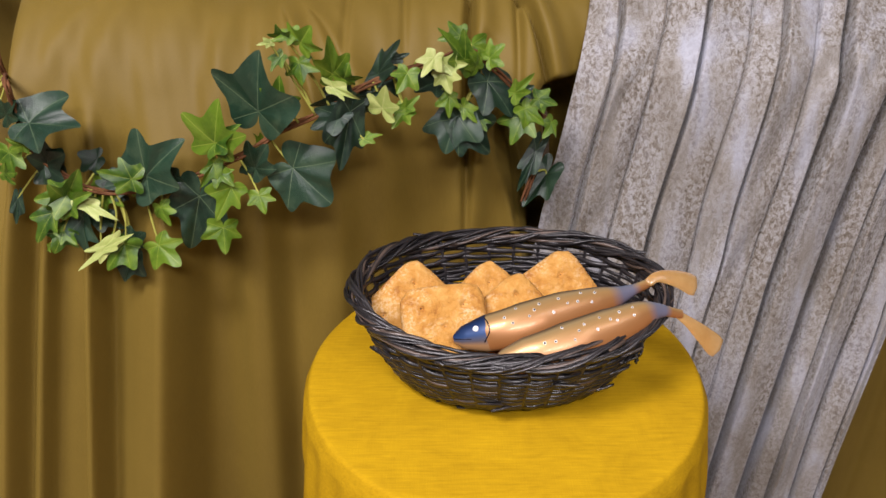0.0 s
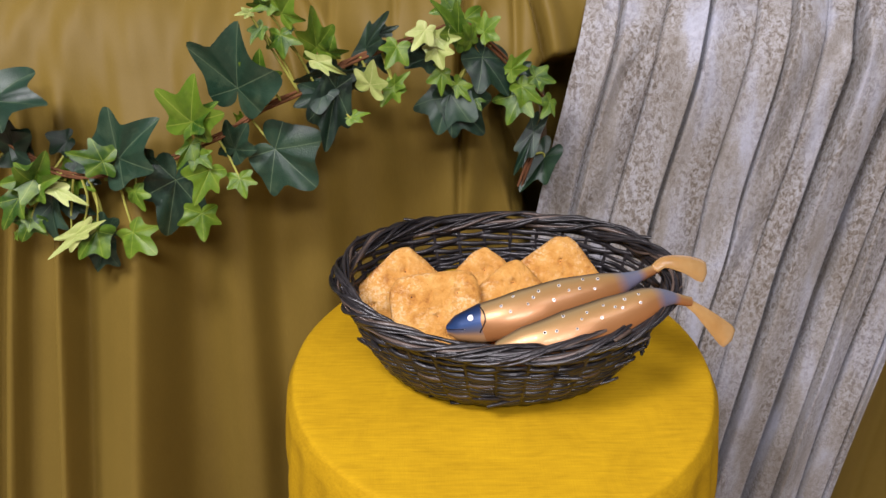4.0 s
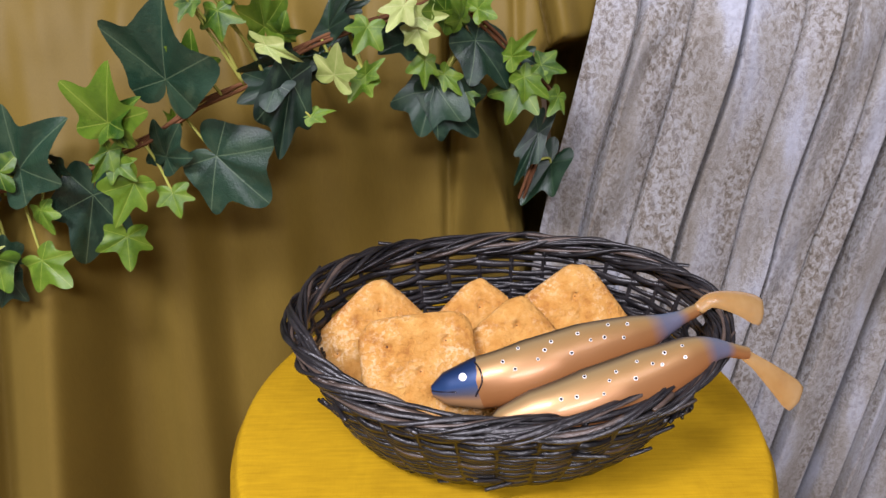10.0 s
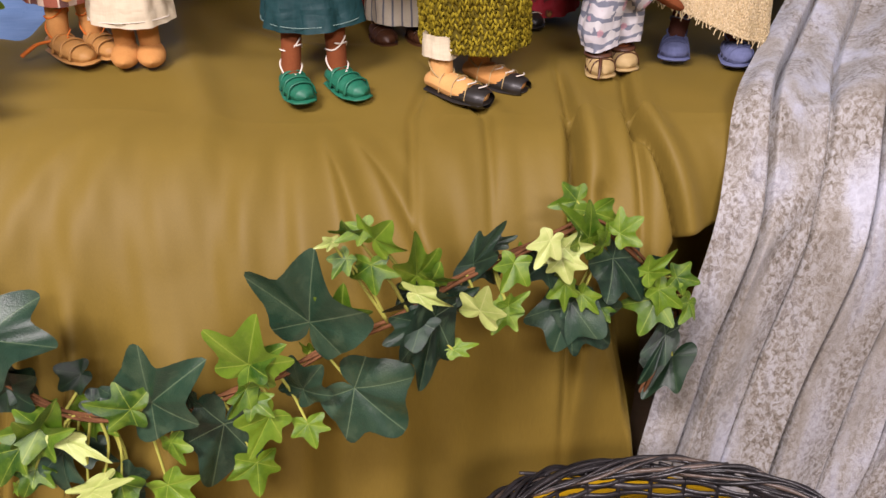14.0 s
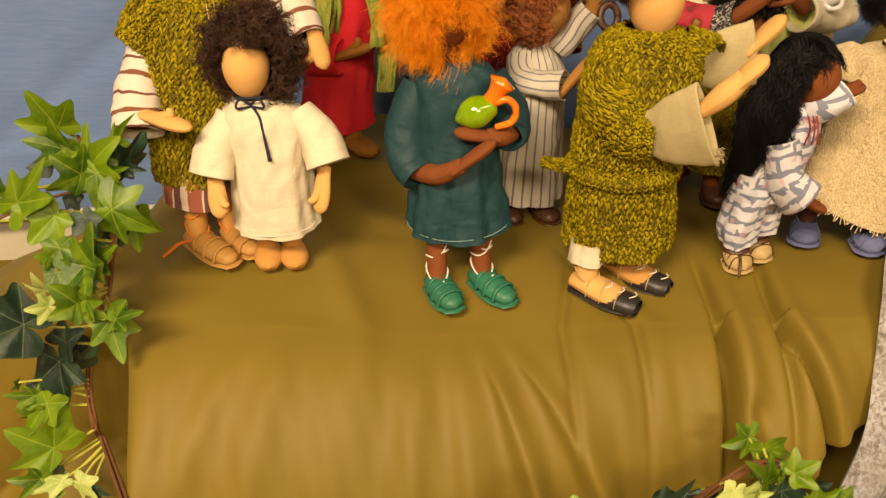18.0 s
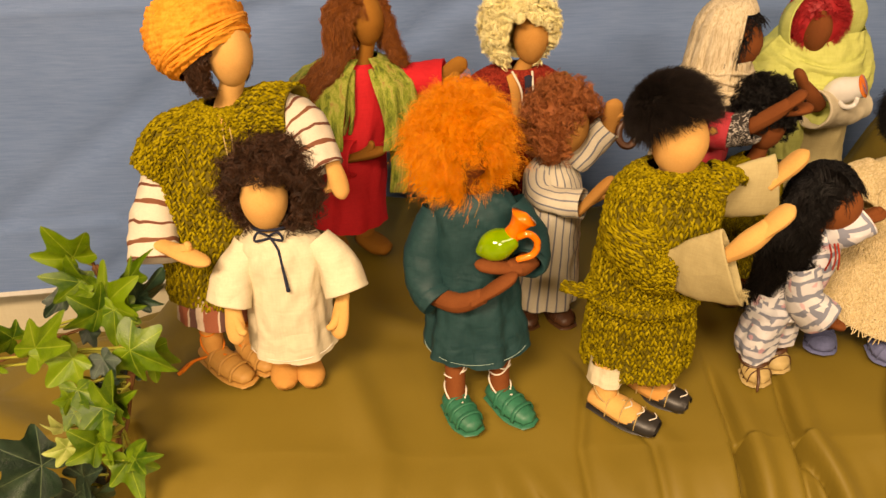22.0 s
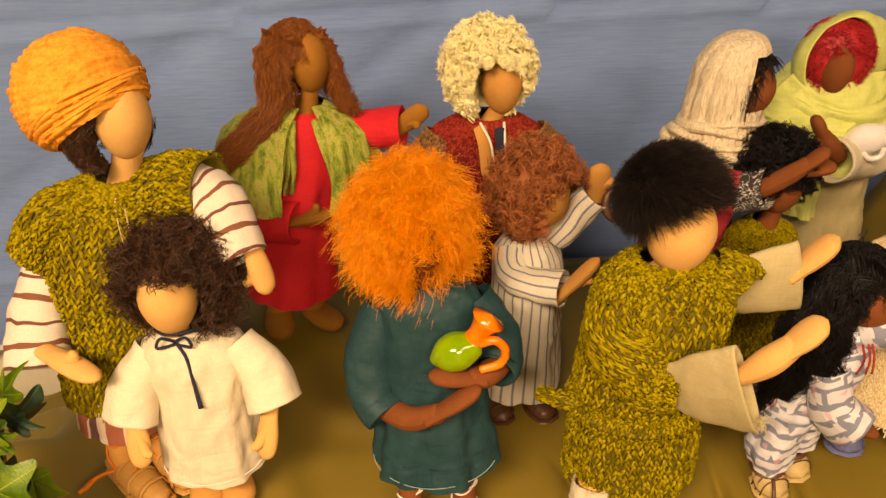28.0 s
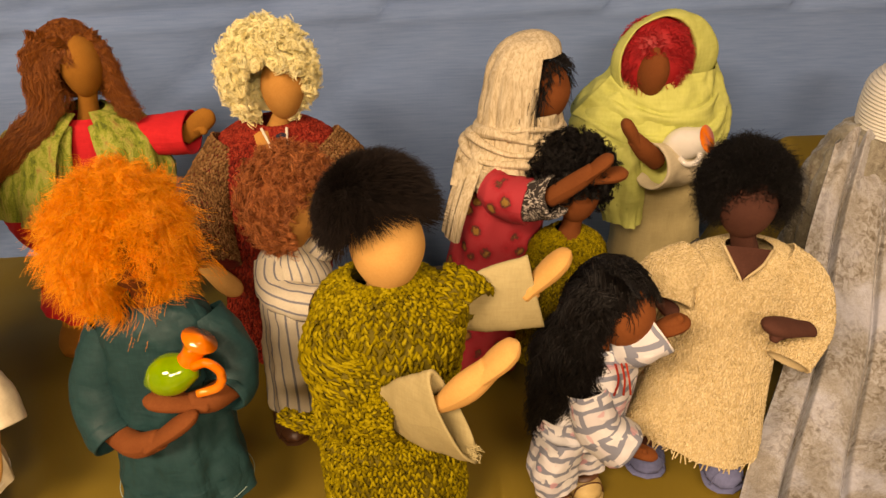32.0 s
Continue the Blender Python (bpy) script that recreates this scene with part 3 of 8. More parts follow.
        s = np.linspace(0, 1, points)[None, :, None]
        ln = mix(length * (1 + vary * one(-1, 1)), 0.12 * length)
        ref = rng.normal(size=(m, 3))[pick]
        e1 = unit(np.cross(d[pick], ref))
        e2 = np.cross(d[pick], e1)
        tw = mix(turns * (1 + 0.35 * one(-1, 1)), 0.05)
        ang = 2 * np.pi * tw * s * np.where(one(-1, 1) > 0, 1, -1)[:, None, None] + mix(one(0, 2 * np.pi), 0.35)
        amp = curl * np.minimum(1, 2.5 * s) * mix(1 + 0.35 * one(-1, 1), 0.12)
        way = d[pick][:, None] * 0.75 + dd[:, None] * 0.25 if locks else dd[:, None]
        side = rng.normal(size=(m, 3))[pick] * sway
        p = root[:, None] + way * ln * s + np.array([0, 0, -1.0]) * droop * ln * s**2 + (np.asarray(comb, float) + side[:, None] * s) * ln * s
        p = p + amp * (e1[:, None] * np.cos(ang) + e2[:, None] * np.sin(ang))
        self.strands(p, width * np.linspace(1, 0.45, points)[None], mat)

    def curls(self, c, r, mat, locks, length, face, face_cos, coil=0.0028, turns=1.8, per=8, width=0.00045, droop=0.3, points=16, low=-0.9, wind=0.6, loose=0.0005, vary=0.2):
        """Ringlets that stand off a head: each lock is a corkscrew of a few close strands."""
        d = unit(rng.normal(size=(locks * 6, 3)))
        d = d[(d @ unit(face) < face_cos) & (d[:, 2] > low)][:locks]
        n = len(d)
        root = np.asarray(c, float) + d * np.asarray(r, float)
        tan = unit(np.cross(d, rng.normal(size=(n, 3))))
        way = unit(d + wind * tan * rng.uniform(0.2, 1, (n, 1)) + np.array([0, 0, -droop]))
        e1 = unit(np.cross(way, rng.normal(size=(n, 3))))
        e2 = np.cross(way, e1)
        s = np.linspace(0, 1, points)[None, :, None]
        ln = (length * (1 + vary * rng.uniform(-1, 1, n)))[:, None, None]
        ang = 2 * np.pi * turns * (1 + 0.3 * rng.uniform(-1, 1, n))[:, None, None] * s * np.where(rng.uniform(size=n) > 0.5, 1, -1)[:, None, None] + rng.uniform(0, 6.28, n)[:, None, None]
        amp = coil * (1 + 0.3 * rng.uniform(-1, 1, n))[:, None, None] * np.minimum(1, 3 * s)
        for _ in range(per):
            a = ang + 0.22 * rng.normal(size=(n, 1, 1))
            p = root[:, None] + way[:, None] * ln * s * (1 - 0.1 * rng.uniform(size=(n, 1, 1))) + loose * rng.normal(size=(n, 1, 3)) * (0.4 + s)
            p = p + amp * (1 + 0.15 * rng.normal(size=(n, 1, 1))) * (e1[:, None] * np.cos(a) + e2[:, None] * np.sin(a))
            self.strands(p, width * np.linspace(1, 0.5, points)[None], mat)

    def lock(self, guide, spread, mat, count, wave=0.003, turns=3.0, width=0.0006, points=14, ends=0.4):
        """A lock of long hair: strands that follow a guide line."""
        gl = spline(guide, points)
        t = unit(np.gradient(gl, axis=0))
        s = unit(np.cross(t, (0.13, 0.97, 0.2)))
        o = np.cross(s, t)
        k = np.linspace(0, 1, points)
        off = rng.normal(size=(count, 2)) * 0.5
        w = np.asarray(spread if np.ndim(spread) else [spread, spread], float)
        sp = np.interp(k, np.linspace(0, 1, len(w)), w)
        ph = rng.uniform(0, 6.28) + 0.45 * rng.normal(size=(count, 1))
        wv = wave * np.sin(2 * np.pi * turns * k[None] * (1 + 0.06 * rng.uniform(-1, 1, (count, 1))) + ph)
        wu = wave * np.cos(2 * np.pi * turns * k[None] + 1.7 * ph)
        cut = 1 - ends * rng.uniform(0, 1, (count, 1)) * 0.35
        kk = k[None] * cut
        base = np.stack([np.interp(kk, k, gl[:, i]) for i in range(3)], -1)
        p = base + (off[:, :1] * sp + wv)[..., None] * s[None] + (off[:, 1:] * sp + wu)[..., None] * o[None]
        self.strands(p, width * np.linspace(1, 0.5, points)[None], mat)

    def knit(self, g, mat, sw=0.0042, sh=0.0034, yarn=0.0011, lift=0.0006, loose=0.25):
        """Rows of knitted stitches laid over a grid of points: two slanted yarn legs a stitch."""
        r, c = g.shape[:2]
        wide = np.linalg.norm(np.diff(g, axis=1), axis=2).sum(1).mean()
        high = np.linalg.norm(np.diff(g, axis=0), axis=2).sum(0).mean()
        nu, nv = max(4, int(wide / sw)), max(3, int(high / sh))
        gu, gv = np.gradient(g, axis=1), np.gradient(g, axis=0)
        nor = unit(np.cross(gv, gu))
        cen = g.mean((0, 1))
        if np.mean(np.sum(nor * (g - cen), -1)) < 0:
            nor = -nor
        uu, vv = np.meshgrid(np.arange(nu) + 0.5, np.arange(nv) + 0.5)
        uu, vv = uu.ravel() / nu, vv.ravel() / nv
        k = np.linspace(0, 1, 5)
        for sgn in (-1, 1):
            ju = rng.normal(size=(len(uu), 1)) * loose * 0.3 / nu
            jv = rng.normal(size=(len(uu), 1)) * loose * 0.4 / nv
            u = uu[:, None] + sgn * (0.04 + 0.38 * k[None]) / nu + ju
            v = vv[:, None] + (0.52 - 1.04 * k[None]) / nv + jv
            hgt = yarn * 0.2 + lift * np.sin(np.pi * k)[None] + 0.3 * yarn * rng.normal(size=(len(uu), 1))
            x, y = np.clip(u % 1.0, 0, 1) * (c - 1), np.clip(v, 0, 1) * (r - 1)
            i, j = np.minimum(y.astype(int), r - 2), np.minimum(x.astype(int), c - 2)
            fy, fx = (y - i)[..., None], (x - j)[..., None]
            at = lambda a: a[i, j] * (1 - fy) * (1 - fx) + a[i + 1, j] * fy * (1 - fx) + a[i, j + 1] * (1 - fy) * fx + a[i + 1, j + 1] * fy * fx
            self.strands(at(g) + at(nor) * hgt[..., None], yarn * np.array([0.7, 1, 1.05, 1, 0.7])[None], mat, 3)

    def shift(self, z0, z1, by):
        """Leans the whole build: nothing below z0 moves, all above z1 moves by the full way."""
        self.v = [v + smooth(z0, z1, v[:, 2])[:, None] * np.asarray(by, float) for v in self.v]

    def mesh(self, name, base=(0, 0, 0)):
        me = bpy.data.meshes.new(name)
        v = np.concatenate(self.v) - np.asarray(base, float)
        uv = np.concatenate(self.uv)
        sizes = np.concatenate([np.full(len(f), f.shape[1]) for f in self.f])
        loops = np.concatenate([f.ravel() for f in self.f])
        me.vertices.add(len(v))
        me.vertices.foreach_set("co", v.astype(np.float32).ravel())
        me.loops.add(len(loops))
        me.loops.foreach_set("vertex_index", loops.astype(np.int32))
        me.polygons.add(len(sizes))
        me.polygons.foreach_set("loop_start", np.concatenate([[0], np.cumsum(sizes)[:-1]]).astype(np.int32))
        me.polygons.foreach_set("material_index", np.concatenate(self.mi).astype(np.int32))
        me.polygons.foreach_set("use_smooth", np.ones(len(sizes), bool))
        lay = me.uv_layers.new(name="surface")
        lay.data.foreach_set("uv", uv[loops].astype(np.float32).ravel())
        for m in self.mats:
            me.materials.append(m)
        me.update(calc_edges=True)
        me.validate()
        return me


def thing(name, build, base=None, label="", category="", group="", kind=""):
    """One top-level mesh object whose origin is its base."""
    if base is None:
        v = np.concatenate(build.v)
        base = (*(v[:, :2].min(0) + v[:, :2].max(0)) / 2, v[:, 2].min())
    ob = new(name, build.mesh(name, base))
    ob.location = base
    return tagged(ob, label, category, group, kind)


def holder(name, base, label="", category="", group="", kind=""):
    ob = new(name)
    ob.empty_display_size = 0.02
    ob.location = base
    return tagged(ob, label, category, group, kind)


def part(name, build, parent, label=""):
    """One mesh under a thing or a part; the numbers in build are world places."""
    base, o = Vector((0, 0, 0)), parent
    while o is not None:
        base += o.location
        o = o.parent
    ob = new(name, build.mesh(name, base))
    ob.parent = parent
    return tagged(ob, label)

# ---- the room ----


def slab(name, lo, hi, mat, label, category):
    b = Build()
    x0, y0, z0 = lo
    x1, y1, z1 = hi
    p = np.array([(x, y, z) for z in (z0, z1) for y in (y0, y1) for x in (x0, x1)])
    b.add(p, [(0, 2, 3, 1), (4, 5, 7, 6), (0, 1, 5, 4), (2, 6, 7, 3), (0, 4, 6, 2), (1, 3, 7, 5)], mat)
    ob = thing(name, b, None, label, category, kind="structure")
    ob.data.polygons.foreach_set("use_smooth", np.zeros(6, bool))
    return ob


slab("floor", (-2.6, -2.6, -0.1), (2.6, 1.62, 0), FLOOR, "brown linoleum floor of the room", "floor")
slab("ceiling", (-2.6, -2.6, 2.6), (2.6, 1.62, 2.7), CEIL, "unseen grey ceiling of the room, darkened to cut bounced light", "ceiling")
slab("wall_north", (-2.6, 1.52, 0), (2.6, 1.62, 2.6), WALL, "cream painted plaster wall behind the backdrop", "wall")
# unseen walls, added dark so that little light bounces back
slab("wall_south", (-2.6, -2.6, 0), (2.6, -2.5, 2.6), WALL_FAR, "unseen beige wall of the room, darkened to cut bounced light", "wall")
slab("wall_west", (-2.6, -2.5, 0), (-2.5, 1.52, 2.6), WALL_FAR, "unseen beige wall of the room, darkened to cut bounced light", "wall")
slab("wall_east", (2.5, -2.5, 0), (2.6, 1.52, 2.6), WALL_FAR, "unseen beige wall of the room, darkened to cut bounced light", "wall")

# ---- blue backdrop ----


def backdrop():
    nx, nz = 300, 130
    x = np.linspace(-1.75, 1.75, nx)[None]
    v = np.linspace(0, 1, nz)[:, None]
    bottom = 0.853 + 0.06 * (x + 0.8)
    z = bottom + (2.05 - bottom) * v
    y = 1.478 + 0.006 * np.sin(2.3 * x + 1.0) * (1 - v) + 0.004 * np.sin(5.1 * x + 6 * z)
    y = y + 0.005 * np.array([[noise.noise(Vector((p * 3.2, r * 4.5, 2.0))) + 0.6 * abs(noise.noise(Vector((p * 7 + r * 3, r * 6 - p * 3, 5.0)))) for p in x[0]] for r in z[:, 0]])
    # pressed crease lines of the folded sheet and slack diagonals
    for zc, dep in ((1.262, 0.0075), (1.56, 0.007), (0.965, 0.004)):
        d = z - zc - 0.012 * np.sin(1.7 * x + zc)
        y = y + dep * np.exp(-np.abs(d) / 0.006) * np.sign(d + 1e-6)
    for xc in (-0.98, -0.10, 0.74):
        d = x - xc + 0.01 * np.sin(3 * z)
        y = y + 0.0025 * np.exp(-np.abs(d) / 0.006) * np.sign(d + 1e-6)
    for c, a in ((-1.62, 0.005), (-1.75, 0.006), (-1.93, 0.005), (-2.2, 0.004), (-0.9, 0.003)):
        d = (z - 0.75 * x) + c + 0.36
        y = y + a * np.exp(-((d / 0.022) ** 2)) * smooth(0.2, -0.3, x)
    b = Build()
    b.grid(np.stack([x + 0 * z, y, z], -1), BLUE)
    b.grid(np.stack([x + 0 * z, y + 0.003, z], -1)[:2], BLUE, flip=True)
    hem = np.stack([np.stack([x[0], y[0] - 0.0022, z[0] - 0.002], -1), np.stack([x[0], y[0] - 0.0024, z[0] + 0.006], -1)])
    b.grid(hem, WHITE_RIB)
    thing("backdrop", b, None, "creased blue cotton sheet hung as a backdrop on the wall", "backdrop", kind="structure")


backdrop()

# ---- olive drape over the display stand ----


def ground(x, y):
    """Height of the draped stage."""
    x, y = np.asarray(x, float), np.asarray(y, float)
    z = 1.010 + 0.014 * smooth(-0.24, -0.36, x) + 0.026 * smooth(1.12, 1.26, y) * smooth(-0.08, -0.25, x)
    z = z + 0.155 * smooth(0.27, 0.37, x) * smooth(1.18, 1.42, y)
    z = z - 0.011 * smooth(1.08, 0.965, y)
    left = 1.030 - 0.36 * (-0.52 - x) - 0.55 * np.maximum(0, y - 1.13) - 0.25 * np.maximum(0, 1.10 - y)
    k = smooth(-0.475, -0.545, x)
    return z * (1 - k) + np.maximum(left, 0.72) * k


def olive_drape():
    nx = 900
    x = np.linspace(-1.25, 1.0, nx)
    panel = smooth(-0.505, -0.462, x)
    upper = 1 - 0.5 * smooth(0.095, 0.165, x) - 0.5 * smooth(0.165, 0.20, x)
    sag = panel * (1 - 0.20 * smooth(-0.25, 0.03, x))
    edge = 0.985 + 0.040 * (1 - panel)
    rows = [np.stack([x, 1.45 + 0 * x, 0.80 + 0 * x], -1), np.stack([x, 1.43 + 0 * x, ground(x, 1.40 + 0 * x) - 0.05], -1)]
    for q in np.linspace(0, 1, 100):
        y = 1.415 + (edge - 1.415) * q
        z = ground(x, y) - 0.020 * smooth(0.06, 0.0, q) - 0.003 * smooth(0.80, 1.05, q)
        wr = 0.0016 * np.sin(38 * x + 9 * np.sin(7 * y)) * np.sin(21 * y + 5 * x) + 0.003 * np.sin(11 * x + 14 * y)
        wr = wr + 0.006 * np.exp(-(((y - 1.19 - 0.06 * np.sin(9 * x)) / 0.014) ** 2)) * smooth(-0.34, -0.26, x) * smooth(-0.12, -0.2, x)
        wr = wr + 0.007 * np.exp(-(((x + 0.325 - 0.35 * (1.1 - y)) / 0.018) ** 2)) * smooth(1.24, 1.14, y)
        wr = wr + 0.013 * np.sin(58 * (y + 0.5 * x) + 3 * np.sin(8 * x)) * smooth(-0.48, -0.56, x)
        for x0, sl, amp in ((0.029, 0.03, 0.013), (0.082, 0.12, 0.014), (-0.045, -0.5, 0.006), (-0.110, 0.25, 0.005)):
            d = x - (x0 + sl * (y - edge))
            wr = wr - amp * np.exp(-((d / 0.0048) ** 2)) * smooth(1.12, 1.02, y) + 0.40 * amp * np.exp(-(((d - 0.014) / 0.012) ** 2)) * smooth(1.10, 1.0, y)
        rows.append(np.stack([x, y, z + wr], -1))
    prof = spline([(0, 0), (-0.030, -0.007), (-0.058, -0.020), (-0.086, -0.043), (-0.110, -0.076), (-0.129, -0.120), (-0.141, -0.185), (-0.150, -0.30), (-0.157, -0.50), (-0.165, -0.75), (-0.175, -1.0)], 160)
    top = rows[-1][:, 2]
    for i, (dy, dz) in enumerate(prof[1:]):
        q = i / 158
        drop = smooth(0.42, 0.70, q)
        low = smooth(0.40, 0.52, q)
        rim = 0.098 - 0.048 * smooth(0.45, 0.53, q) + 0.045 * smooth(0.54, 0.74, q)
        lower = 1 - smooth(rim, rim + 0.022, x)
        ks = sag * (upper * (1 - low) + lower * low)
        merge = panel + (smooth(-0.98, -0.86, x) - panel) * smooth(0.56, 0.70, q)
        ks = ks * merge / np.maximum(panel, 0.001) if q < 0.56 else (1 - 0.20 * smooth(-0.25, 0.03, x)) * merge * (upper * (1 - low) + lower * low)
        y = edge + dy * (0.10 + 0.90 * ks) + 0.05 * (1 - lower) * low * smooth(0.2, 0.14, x)
        z = np.maximum(top + dz * np.where(q > 0.6, top / 1.0, 1.0), 0.004)
        slack = 1 - 0.35 * smooth(-0.26, -0.12, x) * smooth(0.2, 0.1, x)
        pleat = 0.014 * np.sin(2 * np.pi * x / 0.115 + 1.6 * np.sin(7 * x) + 0.7 * q) * (smooth(-0.50, -0.56, x) + smooth(-0.12, -0.06, x)) - 0.012
        for xr, wr, ar in ((-0.474, 0.018, 0.034), (-0.424, 0.008, 0.020), (-0.374, 0.010, 0.036), (-0.322, 0.030, 0.034), (-0.283, 0.020, 0.020), (-0.205, 0.026, 0.026), (-0.120, 0.028, 0.022)):
            d = x - xr - 0.012 * np.sin(3 * q + 40 * xr)
            pleat = pleat + 1.35 * ar * np.exp(-np.abs(d / np.where(d > 0, 0.8 * wr, 1.2 * wr)) ** 2.4)
        y = y - drop * slack * pleat * (0.7 + 0.6 * q)
        slope = smooth(0.0, 0.06, q) * (1 - drop)
        y = y - slope * 0.0016 * np.sin(23 * x + 2 + 7 * q)
        y = y - slope * (0.0009 * np.sin(2 * np.pi * (x + 0.03 * q) / 0.052 + 2.5 * np.sin(9 * x)) + 0.0004 * np.sin(2 * np.pi * (x - 0.05 * q) / 0.021 + 2 * np.sin(13 * x + 4 * q))) * smooth(0.02, 0.16, q)
        # long soft folds that fan out from the feet
        for x0, sl, wid, amp, end in ((-0.185, 0.10, 0.007, 0.013, 0.55), (-0.163, 0.17, 0.008, 0.011, 0.55), (-0.205, 0.02, 0.010, 0.008, 0.6), (-0.130, 0.10, 0.010, 0.007, 0.5), (-0.232, -0.05, 0.011, 0.006, 0.6), (-0.300, -0.04, 0.014, 0.005, 0.6), (-0.340, -0.10, 0.012, 0.005, 0.55), (-0.372, -0.16, 0.012, 0.006, 0.55), (-0.418, -0.10, 0.010, 0.005, 0.6), (-0.445, -0.05, 0.010, 0.007, 0.8), (-0.255, 0.05, 0.016, 0.004, 0.5), (-0.085, 0.06, 0.012, 0.004, 0.45)):
            d = x - (x0 + sl * q)
            y = y - 1.5 * amp * np.exp(-((d / (wid * (1 + 1.4 * q))) ** 2)) * smooth(0.0, 0.14, q) * smooth(end + 0.15, end - 0.2, q)
        ty, tz = unit(prof[min(i + 2, 159)] - prof[i])
        for x0, sl, dep in ((0.029, -0.010, 0.024), (0.082, 0.080, 0.026)):
            d = x - (x0 + sl * q)
            w = (0.58 + 0.42 * smooth(0.0, 0.30, q)) * smooth(0.74, 0.50, q)
            pinch = w * dep * (1.15 * np.exp(-((d / 0.0046) ** 2)) - 0.36 * np.exp(-(((d - 0.014) / 0.012) ** 2)))
            y, z = y - tz * pinch, z + ty * pinch
        y = y + 0.012 * np.exp(-(((x - 0.050) / 0.012) ** 2)) * np.exp(-(((q - 0.34) / 0.05) ** 2))
        y = y - 0.10 * smooth(-0.20, -0.36, x) * np.clip((-dz - 0.16) / 0.8, 0, 1)
        flare = 0.30 * np.clip((-dz - 0.15) / 0.6, 0, 1)
        rows.append(np.stack([x + np.minimum(x + 0.05, 0) * flare, y, z], -1))
    g = np.array(rows)
    cut = int(np.argmin(np.abs(x + 0.487)))
    drape = holder("stage_drape", (0, 1.2, 0), "olive green lining cloth draped in folds over the display stand", "drape")
    for name, sheet in (("top_sheet", g[:103, cut:]), ("front_fall", g[102:, cut:]), ("side_fall", g[:, : cut + 1])):
        b = Build()
        b.grid(sheet, OLIVE)
        part(name, b, drape)


olive_drape()
slab("display_base", (-0.46, 1.03, 0), (0.55, 1.44, 0.985), FLOOR, "hidden stand that carries the olive drape", "stand")
slab("display_step", (-0.45, 0.90, 0), (0.06, 1.03, 0.80), FLOOR, "hidden lower step of the stand", "stand")

# ---- silver velvet ----


def velvet():
    left = spline([(0.345, 1.27, 1.205), (0.312, 1.22, 1.13), (0.278, 1.15, 1.068), (0.216, 1.06, 1.026), (0.173, 0.982, 1.013), (0.160, 0.945, 0.965), (0.151, 0.920, 0.930), (0.141, 0.908, 0.885), (0.121, 0.902, 0.780), (0.112, 0.897, 0.730), (0.094, 0.885, 0.600), (0.062, 0.872, 0.300), (0.040, 0.862, 0.006)], 170)
    right = spline([(0.72, 1.32, 1.215), (0.72, 1.25, 1.15), (0.70, 1.15, 1.075), (0.67, 1.06, 1.035), (0.645, 0.982, 1.017), (0.635, 0.945, 0.965), (0.628, 0.920, 0.930), (0.620, 0.908, 0.885), (0.600, 0.902, 0.760), (0.585, 0.897, 0.640), (0.575, 0.890, 0.560), (0.545, 0.872, 0.290), (0.530, 0.862, 0.006)], 170)
    nw = 420
    w = np.linspace(0, 1, nw)[None, :, None]
    s = np.linspace(0, 1, 170)[:, None, None]
    g = left[:, None] * (1 - w) + right[:, None] * w
    hang = smooth(0.30, 0.48, s[..., 0])
    ww = w[..., 0]
    sv = s[..., 0]
    edge = smooth(0, 0.04, ww) * smooth(1, 0.97, ww)
    lean = ww + 0.025 * (0.55 - sv) + 0.006 * np.sin(8 * sv + 9 * ww) + 0.0025 * np.sin(21 * sv + 17 * ww)
    # pressed pleats: each panel swells from one sharp crease and runs flat into the next
    cuts = [-0.06, 0.08, 0.185, 0.285, 0.40, 0.475, 0.56, 0.63, 0.755, 0.82, 0.90, 0.96, 1.06]
    f = 0 * lean
    for i in range(len(cuts) - 1):
        wide = cuts[i + 1] - cuts[i]
        k = np.clip((lean - cuts[i]) / wide, 0, 1)
        on = (lean >= cuts[i]) & (lean < cuts[i + 1])
        tall = 0.35 + 7.0 * wide * (0.7 + 0.5 * ((i * 7) % 4) / 3)
        slope = tall * (1 - k) ** 1.1 * smooth(0, 0.10, k) if i % 2 else tall * k**1.3 * smooth(1, 0.90, k)
        f = np.where(on, slope * (0.78 + 0.34 * np.sin(6.5 * sv + 2.3 * i)), f)
    f = f + 0.05 * np.sin(70 * lean + 5 * sv) * np.sin(9 * sv + 20 * ww) + 0.10 * np.sin(16 * lean + 3 * sv) + 0.07 * np.sin(31 * sv + 11 * lean) * np.sin(23 * lean - 8 * sv)
    amp = (0.012 + 0.006 * ww) * (0.55 + 0.45 * hang)
    g[..., 1] -= amp * f * (0.55 + 0.45 * hang) * edge
    g[..., 2] += amp * f * (1 - hang) * 1.5 * edge
    flat = (1 - hang) * edge
    roll = np.sin(27 * ww + 9 * sv + 2.2 * np.sin(7 * ww + 11 * sv)) + 0.7 * np.sin(46 * ww - 13 * sv + 2.0 * np.sin(19 * sv + 5 * ww)) + 0.5 * np.sin(61 * sv + 17 * ww + 2 * np.sin(9 * ww))
    g[..., 2] += 0.0038 * flat * roll
    g[..., 1] -= 0.0018 * hang * edge * np.sin(33 * ww + 23 * sv + 2.5 * np.sin(8 * sv + 13 * ww))
    for c in cuts[1:-1]:
        g[..., 2] -= 0.010 * np.exp(-(((lean - c) / 0.0050) ** 2)) * (1 - hang) * edge
    # deep shadowed folds
    for c in cuts[1:-1]:
        g[..., 1] += 0.008 * np.exp(-(((lean - c) / 0.0032) ** 2)) * hang * edge
